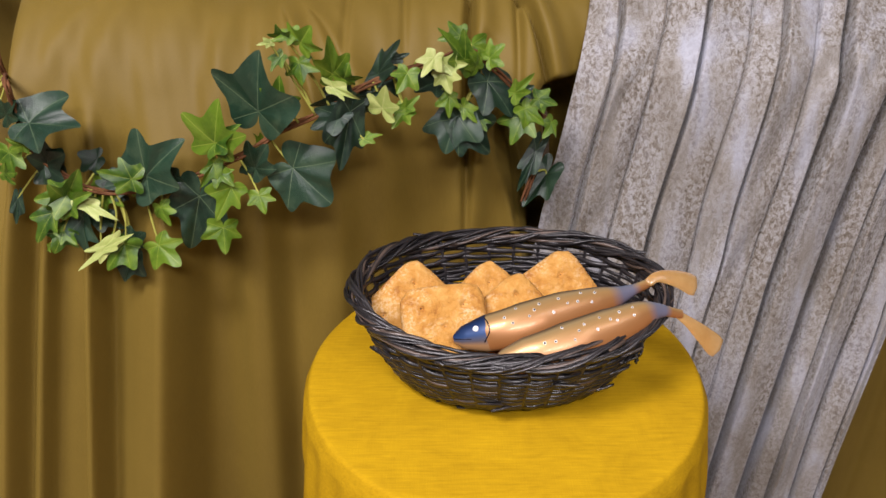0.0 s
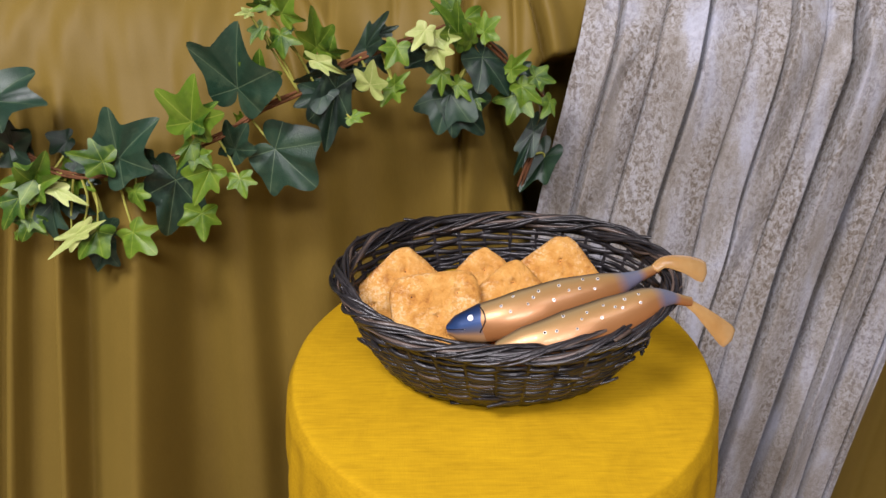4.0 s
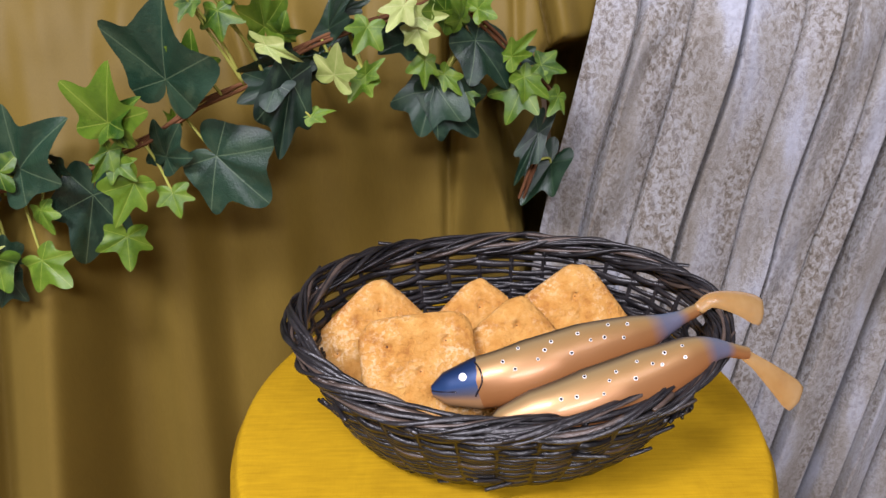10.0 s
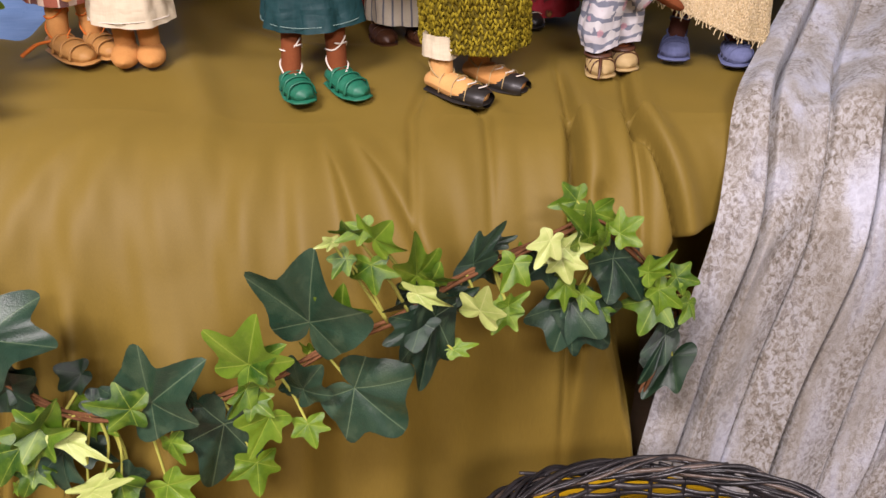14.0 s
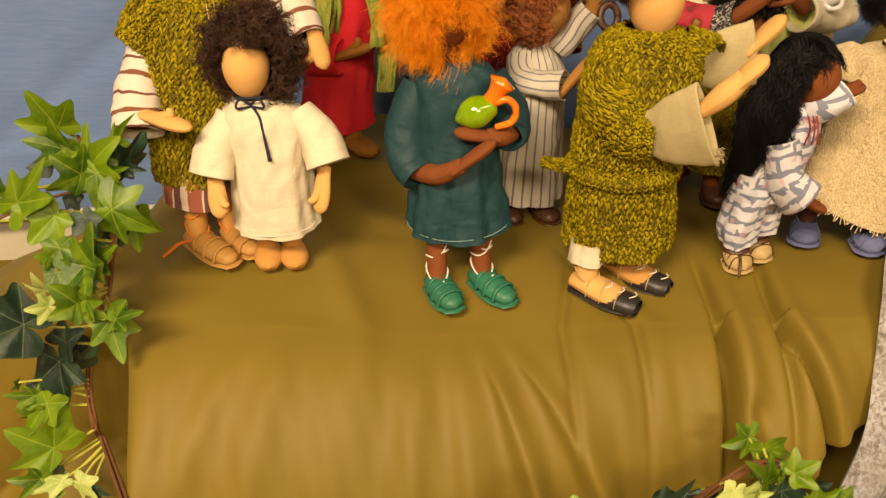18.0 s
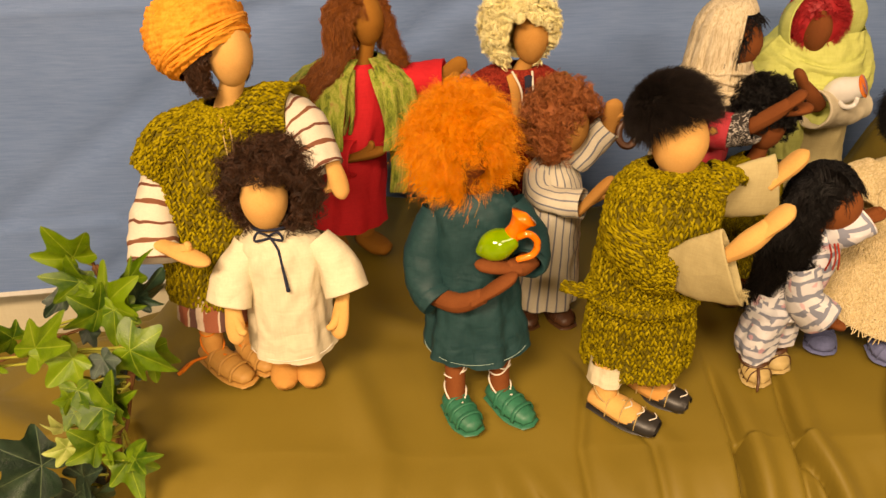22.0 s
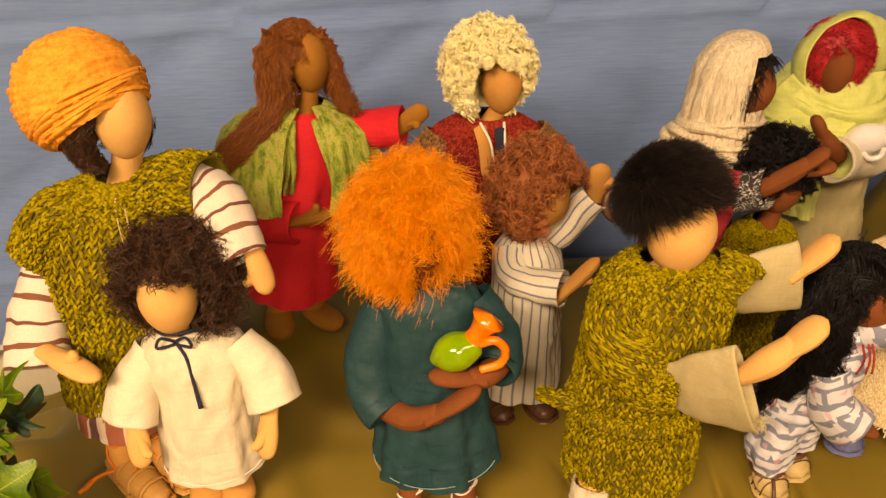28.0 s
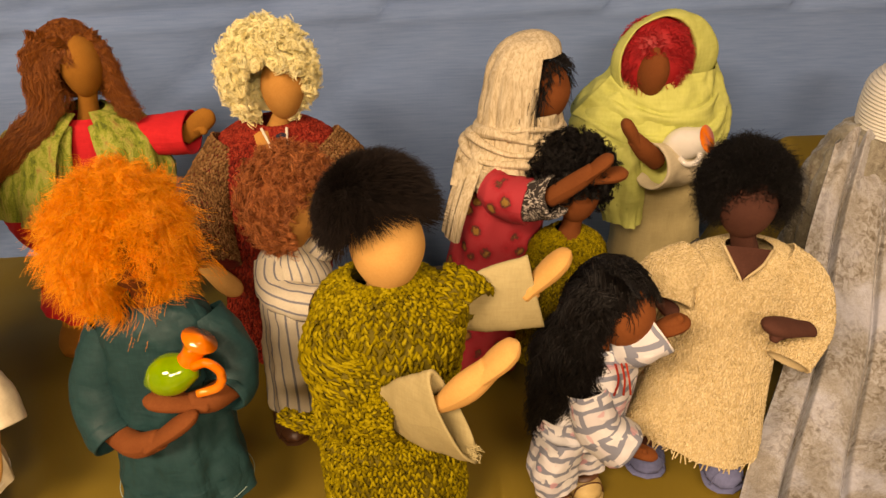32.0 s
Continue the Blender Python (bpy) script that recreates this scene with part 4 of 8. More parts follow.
    for c, dep, wid in ((0.285, 0.010, 0.006), (0.63, 0.034, 0.008), (0.755, 0.050, 0.011), (0.90, 0.012, 0.006)):
        g[..., 1] += dep * np.exp(-(((lean - c) / wid) ** 2)) * hang
    g[..., 2] = np.maximum(g[..., 2], 0.004)
    b = Build()
    b.grid(g, VELVET)
    rim = np.stack([g[:, 0], g[:, 0] + (0.002, 0.004, 0), g[:, 0] + (0.010, 0.010, 0)], 1)
    b.grid(rim, VELVET, flip=True)
    thing("velvet_cloth", b, (0.36, 0.9, 0), "silver grey crushed velvet hanging in folds from the stage", "cloth")


velvet()

# ---- round table with yellow cloth ----
TX, TY, TZ, TR = 0.056, 0.660, 0.700, 0.195


def round_table():
    t = holder("round_table", (TX, TY, 0), "small round wooden table hidden under a yellow cloth", "table")
    for name, secs in (
        ("tabletop", [(TX, TY, TZ - 0.004, TR - 0.006, TR - 0.006), (TX, TY, TZ - 0.024, TR - 0.006, TR - 0.006)]),
        ("pole", [(TX, TY, TZ - 0.026, 0.022, 0.022), (TX, TY, 0.03, 0.022, 0.022)]),
        ("foot", [(TX, TY, 0.03, 0.12, 0.12), (TX, TY, 0.0, 0.14, 0.14)]),
    ):
        b = Build()
        b.rings(secs, LEATHER_BROWN, 32, 4, turn_in=False, closed=True)
        part(name, b, t)
    a = np.linspace(0, 2 * np.pi, 241)[None]
    prof = [(r, 0.0) for r in np.linspace(0.0, TR - 0.006, 26)] + [(TR - 0.003, -0.0008), (TR - 0.0008, -0.003), (TR, -0.007)]
    prof += [(TR + 0.004 + 0.05 * smooth(0, 0.7, d) + 0.006 * smooth(0, 0.08, d), -0.007 - d) for d in np.linspace(0.006, 0.688, 60)]
    prof = np.array(prof)
    r, z = prof[:, :1], prof[:, 1:]
    depth = np.clip(-z - 0.007, 0, 1)
    f = np.sin(9 * a + 0.6 * np.sin(2 * a)) + 0.4 * np.sin(20 * a + 1) + 0.3 * np.sin(5 * a)
    rr = r + 0.030 * smooth(0.015, 0.5, depth) * f + 0.0016 * smooth(0, 0.03, depth) * np.sin(31 * a)
    zz = TZ + z + 0.0007 * np.sin(31 * r * np.cos(a) + 7 * np.sin(a)) * smooth(0.05, 0.15, r) * (depth == 0)
    zz = np.maximum(zz, 0.004)
    b = Build()
    b.grid(np.stack([TX + rr * np.cos(a), TY + rr * np.sin(a), zz], -1), YELLOW, flip=True)
    thing("tablecloth", b, (TX, TY, 0), "bright yellow cotton tablecloth hanging over a round table", "tablecloth")


round_table()


# ---- basket with bread and lures ----
BX, BY, BZ = 0.057, 0.657, TZ + 0.002


def basket_at(a, h):
    """Half-axes of the woven wall at height h, 0 to 1."""
    k = np.maximum(h, 0.0) ** 0.62
    rx, ry = 0.097 + 0.047 * k, 0.060 + 0.042 * k
    z = BZ + 0.006 + 0.090 * h + 0.008 * h * np.cos(a) ** 2 + 0.005 * h * np.sin(a)
    return np.stack([BX + rx * np.cos(a), BY + ry * np.sin(a), z], -1)


def basket():
    t = holder("wicker_basket", (BX, BY, BZ), "dark stained oval willow basket filled with bread and lures", "basket")
    # base plate of woven rods
    for i in range(13):
        b = Build()
        y = -0.054 + i * 0.009
        half = 0.098 * math.sqrt(max(0.02, 1 - (y / 0.062) ** 2))
        xs = np.linspace(-half, half, 12)
        b.limb(np.stack([BX + xs, BY + y + 0 * xs, BZ + 0.004 + 0.0016 * np.sin(xs * 180 + i * np.pi)], -1), np.full(12, 0.0045), WICKER, 6, 12, 0.6)
        part("base_rod", b, t)
    stakes = 34
    for i in range(stakes):
        a = 2 * np.pi * i / stakes
        h = np.linspace(0.0, 0.97, 7)
        p = basket_at(np.full(7, a), h)
        b = Build()
        b.limb(p, np.full(7, 0.0019), WICKER, 6, 12)
        part("stake", b, t)
    # woven courses: dense below, an open band under the rim
    heights = list(np.linspace(0.02, 0.64, 29)) + [0.68, 0.735, 0.79, 0.845, 0.895]
    for j, h in enumerate(heights):
        n = 205
        a = np.linspace(0, 2 * np.pi, n) + 0.3 * j
        hh = h + 0.010 * np.sin(5 * a + j) + 0.008 * np.sin(11 * a + 2.3 * j)
        p = basket_at(a, np.clip(hh, 0, 1))
        out = unit(np.stack([np.cos(a), 1.4 * np.sin(a), 0 * a], -1))
        w = (0.0018 if j < 29 else 0.0020) * np.sin(a * stakes / 2 + np.pi * j)
        p = p + out * w[:, None]
        rad = (0.0016 if j < 29 else 0.0017) * (1 + 0.22 * np.sin(7 * a + 1.7 * j) + 0.12 * np.sin(17 * a + j))
        b = Build()
        b.limb(p, rad, WICKER_RAW if j in (9, 20) else WICKER, 6, n, 1.35 if j < 29 else 1.5, up=(0, 0, 1))
        part("woven_rod", b, t)
    # rim: rods wound round each other in a slant
    for j in range(19):
        n = 280
        a = np.linspace(0, 2 * np.pi, n)
        tw = (4 + j % 2) * a + 2 * np.pi * j / 19 + 0.7 * np.sin(3 * a + 2.1 * j)
        p = basket_at(a, np.full(n, 0.97))
        out = unit(np.stack([np.cos(a), 1.4 * np.sin(a), 0 * a], -1))
        rr = (0.0064 if j < 13 else 0.0034) + 0.0012 * np.sin(5 * a + 1.9 * j)
        p = p + out * (rr * np.cos(tw) * 1.15)[:, None] + np.array([0, 0, 1.0]) * (rr * np.sin(tw))[:, None]
        b = Build()
        b.limb(p, 0.00145 * (1 + 0.30 * np.sin(9 * a + j) + 0.18 * np.sin(23 * a + 2 * j)), WICKER_RAW if j in (3, 8, 14) else WICKER, 6, n)
        part("rim_rod", b, t)
    # stray rod ends
    for i in range(60):
        a = rng.uniform(0, 6.28)
        h = rng.uniform(0.15, 1.0) if i < 34 else rng.uniform(0.9, 1.02)
        a2 = a + np.linspace(0, 0.16, 5) * rng.choice((-1, 1))
        p = basket_at(a2, np.full(5, h))
        out = unit(np.stack([np.cos(a2), 1.4 * np.sin(a2), 0 * a2], -1))
        p = p + out * np.linspace(0.002, rng.uniform(0.006, 0.011), 5)[:, None] + np.array([0, 0, 1.0]) * np.linspace(0, rng.uniform(-0.002, 0.005), 5)[:, None]
        b = Build()
        b.limb(p, np.linspace(0.0019, 0.0013, 5), WICKER_RAW if i % 4 == 0 else WICKER, 6, 8)
        part("rod_end", b, t)


basket()


def bread(c, w, h, d, turn, label):
    """A flat square roll: rounded corners, a crimped seam round its edge, and pricked holes."""
    nu = 112
    a = np.linspace(0, 2 * np.pi, nu + 1)
    e = 0.34
    sx, sy = np.sign(np.cos(a)) * np.abs(np.cos(a)) ** e, np.sign(np.sin(a)) * np.abs(np.sin(a)) ** e
    seed = rng.uniform(0, 50)
    wob = np.array([1 + 0.035 * noise.noise(Vector((2.2 * math.cos(t) + seed, 2.2 * math.sin(t), 1))) for t in a])
    rr = np.concatenate([np.linspace(0, 0.9, 22), [0.94, 0.97, 0.99, 1.0]])
    rows = []
    for sg in (1, -1):
        for k in rr if sg > 0 else rr[::-1]:
            lift = d / 2 * (1 - k**7) ** 0.5 * sg
            crimp = 1 - 0.02 * (k == 1.0)
            rows.append(np.stack([w / 2 * sx * k * wob * crimp, h / 2 * sy * k * wob * crimp, lift + 0 * a], -1))
    g = np.array(rows)
    g[..., 2] += np.sign(g[..., 2]) * np.array([[0.0016 * noise.noise(Vector((q[0] * 60 + seed, q[1] * 60, 3))) + 0.0009 * noise.noise(Vector((q[0] * 190 + seed, q[1] * 190, 7))) for q in row] for row in g])
    g[:, -1] = g[:, 0]
    for hx, hy in ((-0.25, 0.25), (0.25, 0.25), (-0.25, -0.22), (0.25, -0.22), (0.0, 0.02)):
        dd = np.hypot(g[..., 0] - hx * w, g[..., 1] - hy * h)
        g[..., 2] -= np.sign(g[..., 2]) * 0.005 * np.exp(-((dd / 0.0021) ** 2))
    m = np.array(turn.to_3x3()).T
    # a dark disc over each dimple stands for the shade in the hole
    holes = []
    top = g[:26].reshape(-1, 3)
    for hx, hy in ((-0.25, 0.25), (0.25, 0.25), (-0.25, -0.22), (0.25, -0.22), (0.0, 0.02)):
        q = top[np.argmin(np.hypot(top[:, 0] - hx * w, top[:, 1] - hy * h))]
        an = np.linspace(0, 2 * np.pi, 13)
        ring = q + np.stack([0.0014 * np.cos(an), 0.0014 * np.sin(an), 0 * an + 0.0006], -1)
        b = Build()
        b.fan(ring @ m + np.asarray(c), HOLE_SHADE)
        holes.append(b)
    g = g @ m + np.asarray(c)
    roll = holder("bread_roll", (c[0], c[1], float(g[..., 2].min())), label, "bread", "bread rolls in the basket")
    b = Build()
    b.grid(g, BREAD)
    part("crust", b, roll, "golden brown floury crust")
    for b in holes:
        part("prick_hole", b, roll, "dark disc painted as the shade in a pricked hole")


def facing(yaw, lean, spin):
    """Turn for a flat thing whose face looks to the camera: leant back, then spun in its own plane."""
    return Euler((radians(lean), 0, radians(yaw))).to_matrix().to_4x4() @ Euler((0, 0, radians(spin))).to_matrix().to_4x4()


bread((-0.032, 0.674, 0.758), 0.086, 0.086, 0.020, facing(8, 52, 40), "square crusty brown bread roll with pricked holes, standing on edge")
bread((0.042, 0.692, 0.750), 0.080, 0.080, 0.020, facing(0, 55, 45), "square crusty brown bread roll tucked behind the others")
bread((0.106, 0.688, 0.757), 0.094, 0.090, 0.020, facing(-6, 50, 38), "large square bread roll resting against the basket wall")
bread((-0.002, 0.634, 0.770), 0.080, 0.082, 0.019, facing(4, 48, 4), "square floury bread roll in front of the others")
bread((0.062, 0.652, 0.763), 0.080, 0.074, 0.019, facing(-4, 52, 42), "floury bread roll partly covered by a lure")

LURE = Mat("pearl_gold_soft_rubber", 0.36)
_uv = LURE.coord("UV")
_s = LURE.n("ShaderNodeSeparateXYZ")
LURE.link(_uv, _s.inputs[0])
_belly = LURE.ramp(_s.outputs[0], (0.05, (0.016, 0.013, 0.012)), (0.12, (0.13, 0.09, 0.05)), (0.22, (0.36, 0.25, 0.11)), (0.34, (0.40, 0.235, 0.085)), (0.52, (0.32, 0.150, 0.050)), (0.85, (0.40, 0.155, 0.045)))
_headm = LURE.math("GREATER_THAN", 0.17, LURE.math("ADD", _s.outputs[1], LURE.math("MULTIPLY", LURE.noise(LURE.coord(), 60, 2), 0.03)))
_blue = LURE.ramp(_s.outputs[0], (0.05, (0.008, 0.008, 0.012)), (0.28, (0.010, 0.030, 0.10)), (0.52, (0.030, 0.070, 0.19)), (0.64, (0.12, 0.11, 0.13)), (0.74, (0.46, 0.25, 0.11)))
_tailm = LURE.ramp(_s.outputs[1], (0.70, (0, 0, 0)), (0.77, (1, 1, 1)), (0.84, (1, 1, 1)), (0.90, (0, 0, 0)))
_c = LURE.mix(_headm, _belly, _blue)
_c = LURE.mix(LURE.math("MULTIPLY", _tailm, 0.75), _c, (0.10, 0.16, 0.28))
LURE.b.inputs["Coat Weight"].default_value = 0.12
LURE.b.inputs["Metallic"].default_value = 0.35
LURE.b.inputs["Subsurface Weight"].default_value = 0.0
LURE = LURE.done(_c, LURE.bump(LURE.noise(LURE.coord(), 300, 2), 0.05, 0.0005))
LURE_TAIL = Mat("amber_soft_rubber", 0.25)
LURE_TAIL.b.inputs["Coat Weight"].default_value = 0.4
LURE_TAIL.b.inputs["Transmission Weight"].default_value = 0.35
LURE_TAIL = LURE_TAIL.done(LURE_TAIL.ramp(LURE_TAIL.noise(LURE_TAIL.coord(), 40, 3), (0.3, (0.46, 0.25, 0.07)), (0.7, (0.62, 0.38, 0.14))))
DOT_WHITE = glazed("white_paint_dot", (0.80, 0.78, 0.74), (0.85, 0.84, 0.80))
DOT_BLACK = glazed("black_paint_dot", (0.01, 0.008, 0.012), (0.02, 0.016, 0.02))


def lure(axis, back, side, tip, label, blue_head):
    """A paddle-tail lure: axis runs from nose to tail root; back is its dorsal way; side faces the viewer."""
    n, k = 72, 28
    gl = spline(axis, n)
    s = np.linspace(0, 1, n)
    high = np.interp(s, [0, 0.04, 0.14, 0.32, 0.50, 0.66, 0.78, 0.86, 1.0], [0.004, 0.0105, 0.0165, 0.0195, 0.0180, 0.0135, 0.0075, 0.0050, 0.0042])
    wide = np.interp(s, [0, 0.05, 0.18, 0.40, 0.65, 0.80, 1.0], [0.003, 0.007, 0.0105, 0.0115, 0.0080, 0.0042, 0.0032])
    t = unit(np.gradient(gl, axis=0))
    bk = unit(np.asarray(back, float) - t * (t @ np.asarray(back, float))[:, None])
    sd = np.cross(t, bk)
    if sd.mean(0) @ np.asarray(side, float) < 0:
        sd = -sd
    a = np.linspace(0, 2 * np.pi, k + 1)
    g = gl[:, None] + bk[:, None] * (high[:, None] * np.cos(a))[..., None] + sd[:, None] * (wide[:, None] * np.sin(a))[..., None]
    uv = np.stack([np.abs(np.where(a > np.pi, 2 * np.pi - a, a))[None] / np.pi + 0 * s[:, None], s[:, None] + (0 if blue_head else 0.14) * (s[:, None] < 0.5) + 0 * a[None]], -1)
    h = holder("fishing_lure", tuple(gl[0]), label, "lure", "lures in the basket")
    b = Build()
    b.grid(g, LURE, uv)
    part("body", b, h)
    # paddle tail
    tl = spline(tip, 12)
    prof = np.interp(np.linspace(0, 1, 12), [0, 0.3, 0.7, 0.9, 1], [0.0040, 0.0052, 0.0090, 0.0108, 0.0100])
    b = Build()
    b.limb(tl, prof, LURE_TAIL, 14, 22, 0.30, up=tuple(np.asarray(side, float)))
    part("tail_paddle", b, h, "translucent amber paddle tail")

    def strip(us, angs, wid, mat, name):
        pts = []
        for u, ang in zip(us, angs):
            i = min(int(u * (n - 1)), n - 2)
            pts.append(gl[i] + bk[i] * high[i] * 1.01 * math.cos(ang) + sd[i] * wide[i] * 1.01 * math.sin(ang))
        bb = Build()
        bb.limb(pts, [wid] * len(pts), mat, 6, 20)
        part(name, bb, h)

    if blue_head:
        strip((0.165, 0.175, 0.170, 0.150), (0.7, 1.15, 1.6, 2.1), 0.0006, DOT_BLACK, "gill_slit")
        strip((0.005, 0.04, 0.085), (1.5, 1.75, 1.85), 0.0005, DOT_BLACK, "mouth")

    def spot(u, ang, r, mat, lift):
        i = min(int(u * (n - 1)), n - 2)
        p = gl[i] + bk[i] * high[i] * math.cos(ang) + sd[i] * wide[i] * math.sin(ang)
        nn = unit(bk[i] * math.cos(ang) / high[i] + sd[i] * math.sin(ang) / wide[i])
        e1 = unit(np.cross(nn, t[i]))
        e2 = np.cross(nn, e1)
        aa = np.linspace(0, 2 * np.pi, 11)
        bb = Build()
        ring = p + nn * lift + r * (e1 * np.cos(aa)[:, None] + e2 * np.sin(aa)[:, None])
        low = ring - nn * (lift + 0.0006)
        bb.grid(np.stack([low, ring]), mat)
        bb.fan(ring, mat)
        part("eye" if r > 0.0022 else "spot", bb, h)

    if blue_head:
        spot(0.115, 1.25, 0.0026, DOT_WHITE, 0.0007)
    for i in range(13):
        u, ang = 0.24 + 0.034 * i + rng.uniform(-0.008, 0.008), 1.15 + 0.35 * math.sin(2.4 * i) + rng.uniform(-0.1, 0.1)
        rr = rng.uniform(0.0010, 0.0014)
        spot(u, ang, rr, DOT_WHITE, 0.0003)
        spot(u, ang, rr * 0.62, DOT_BLACK, 0.0006)


lure([(0.006, 0.606, 0.779), (0.055, 0.603, 0.793), (0.105, 0.616, 0.802), (0.155, 0.634, 0.806), (0.189, 0.651, 0.810)], (-0.25, 0.75, 0.75), (0, -0.6, 0.8), [(0.184, 0.646, 0.812), (0.194, 0.650, 0.816), (0.212, 0.652, 0.812), (0.230, 0.654, 0.803)], "golden soft-rubber fishing lure with a blue head and spots", True)
lure([(0.040, 0.574, 0.776), (0.090, 0.576, 0.790), (0.140, 0.590, 0.801), (0.180, 0.606, 0.808), (0.208, 0.613, 0.800)], (-0.30, 0.70, 0.75), (0, -0.6, 0.8), [(0.204, 0.612, 0.801), (0.216, 0.611, 0.792), (0.229, 0.608, 0.781), (0.243, 0.605, 0.768)], "golden spotted soft-rubber fishing lure with a bent tail", False)

# ---- cloth dolls: each one plain mesh ----


def V(*p):
    return np.array(p, float)


def hand(b, wrist, tip, skin, r=0.0085, thumb=None, up=(0, 0, 1)):
    """A mitten hand."""
    w, t = V(*wrist), V(*tip)
    m = w + (t - w) * 0.5
    b.limb([w - (t - w) * 0.25, w, m, w + (t - w) * 0.85, t], [r * 0.75, r * 0.8, r, r * 0.85, r * 0.4], skin, 14, 16, 0.62, up)
    if thumb is not None:
        th = V(*thumb)
        b.limb([w + (t - w) * 0.15, (m + th) / 2, th], [r * 0.5, r * 0.48, r * 0.3], skin, 10, 10)


def arm(b, joints, radii, cloth, skin=None, skin_joints=None, skin_r=0.0065, wrinkle=0.0):
    """A sleeve with an open cuff, and the arm inside it."""
    g = b.limb(joints, radii, cloth, 32, 12 * len(joints), 0.9, cuff=True, caps=False, crease=0.0004 if cloth in (KNIT_BASE, RED_BASE, CREAM_BASE) else 0.0012)
    if skin is not None:
        b.limb(skin_joints, [skin_r] * len(skin_joints), skin, 12)
    return g


def foot(b, ankle, toe, mat, gz, skin, leg_top=None, leg_r=0.0085, size=1.0, sole=None, straps=None, bands=None):
    """A leg, a foot that stands at height gz, its shoe and straps."""
    a, t = V(*ankle), V(*toe)
    a0, t0 = V(a[0], a[1], gz + 0.009 * size), V(t[0], t[1], gz + 0.006 * size)
    heel = a0 - (t0 - a0) * 0.28
    mid = a0 + (t0 - a0) * 0.55
    if leg_top is not None:
        shin = V(a[0], a[1], gz + 0.016)
        b.limb([leg_top, (V(*leg_top) + shin) / 2, shin, a0], [leg_r * 1.05, leg_r, leg_r * 0.95, leg_r * 0.9], skin, 14)
    b.limb([heel, a0 + (0, 0, 0.002), mid, t0], np.array([0.0075, 0.0105, 0.0115, 0.0075]) * size, mat, 16, 20, 0.72)
    if sole is not None:
        b.limb([heel - (0, 0, 0.0062 * size), mid - (0, 0, 0.0058 * size), t0 + (t0 - a0) * 0.05 - (0, 0, 0.004 * size)], np.array([0.009, 0.0128, 0.009]) * size, sole, 16, 16, 0.18)
    if straps is not None:
        d = unit(t0 - a0)
        s = np.cross(d, (0, 0, 1.0))
        for k, w, h in ((0.15, 0.0115, 0.0105), (0.45, 0.012, 0.0095), (0.75, 0.0115, 0.0085)):
            c = a0 + (t0 - a0) * k
            pts = [c + s * w * size * x + V(0, 0, h * size * z) for x, z in ((-1, -0.3), (-0.75, 0.7), (0, 1.02), (0.75, 0.7), (1, -0.3))]
            b.limb(pts, [0.0006 if bands is None else 0.0022] * 5, bands or straps, 6, 14, 1.0 if bands is None else 0.4)
        if leg_top is None:
            return
        # laces wound crosswise up the leg
        shin, top = V(a[0], a[1], gz + 0.016), V(*leg_top)
        k = np.linspace(0, 1, 26)
        for sg in (-1, 1):
            c = shin + (top - shin) * (k[:, None] * min(0.9, 0.030 / max(top[2] - shin[2], 0.01)))
            an = math.atan2(d[1], d[0]) + sg * 2.2 * np.pi * k
            ring = np.stack([np.cos(an), np.sin(an), 0.25 * np.cos(2 * an)], -1) * (leg_r + 0.0006)
            b.limb(np.concatenate([[a0 + (t0 - a0) * 0.4 + V(0, 0, 0.0105 * size)], c + ring]), np.full(27, 0.0008), straps, 6, 60)


def head(b, c, r, skin, neck_to, neck_r=0.008):
    b.ball(c, r, skin, 36, taper=0.14)
    b.limb([V(*c) - (0, 0, r[2] * 0.7), (V(*c) + V(*neck_to)) / 2 - (0, 0, r[2] * 0.3), neck_to], [neck_r, neck_r, neck_r * 1.3], skin, 14)


def scalp(b, c, r, mat, face, cosine):
    f = unit(face)
    b.ball(c, r, mat, 40, skip=lambda d: d @ f > cosine)


def tunic(b, sections, cloth, fold=0.05, k=6, phase=0.0, n=96, rows=56, crease=None):
    if crease is None:
        crease = 0.0 if cloth in (KNIT_BASE, RED_BASE, CREAM_BASE) else 0.0013
    return b.rings(sections, cloth, n, rows, fold, k, phase, crease=crease)


def doll(b, label, base):
    thing("cloth_doll", b, base, label, "doll", "cloth dolls on the stage")


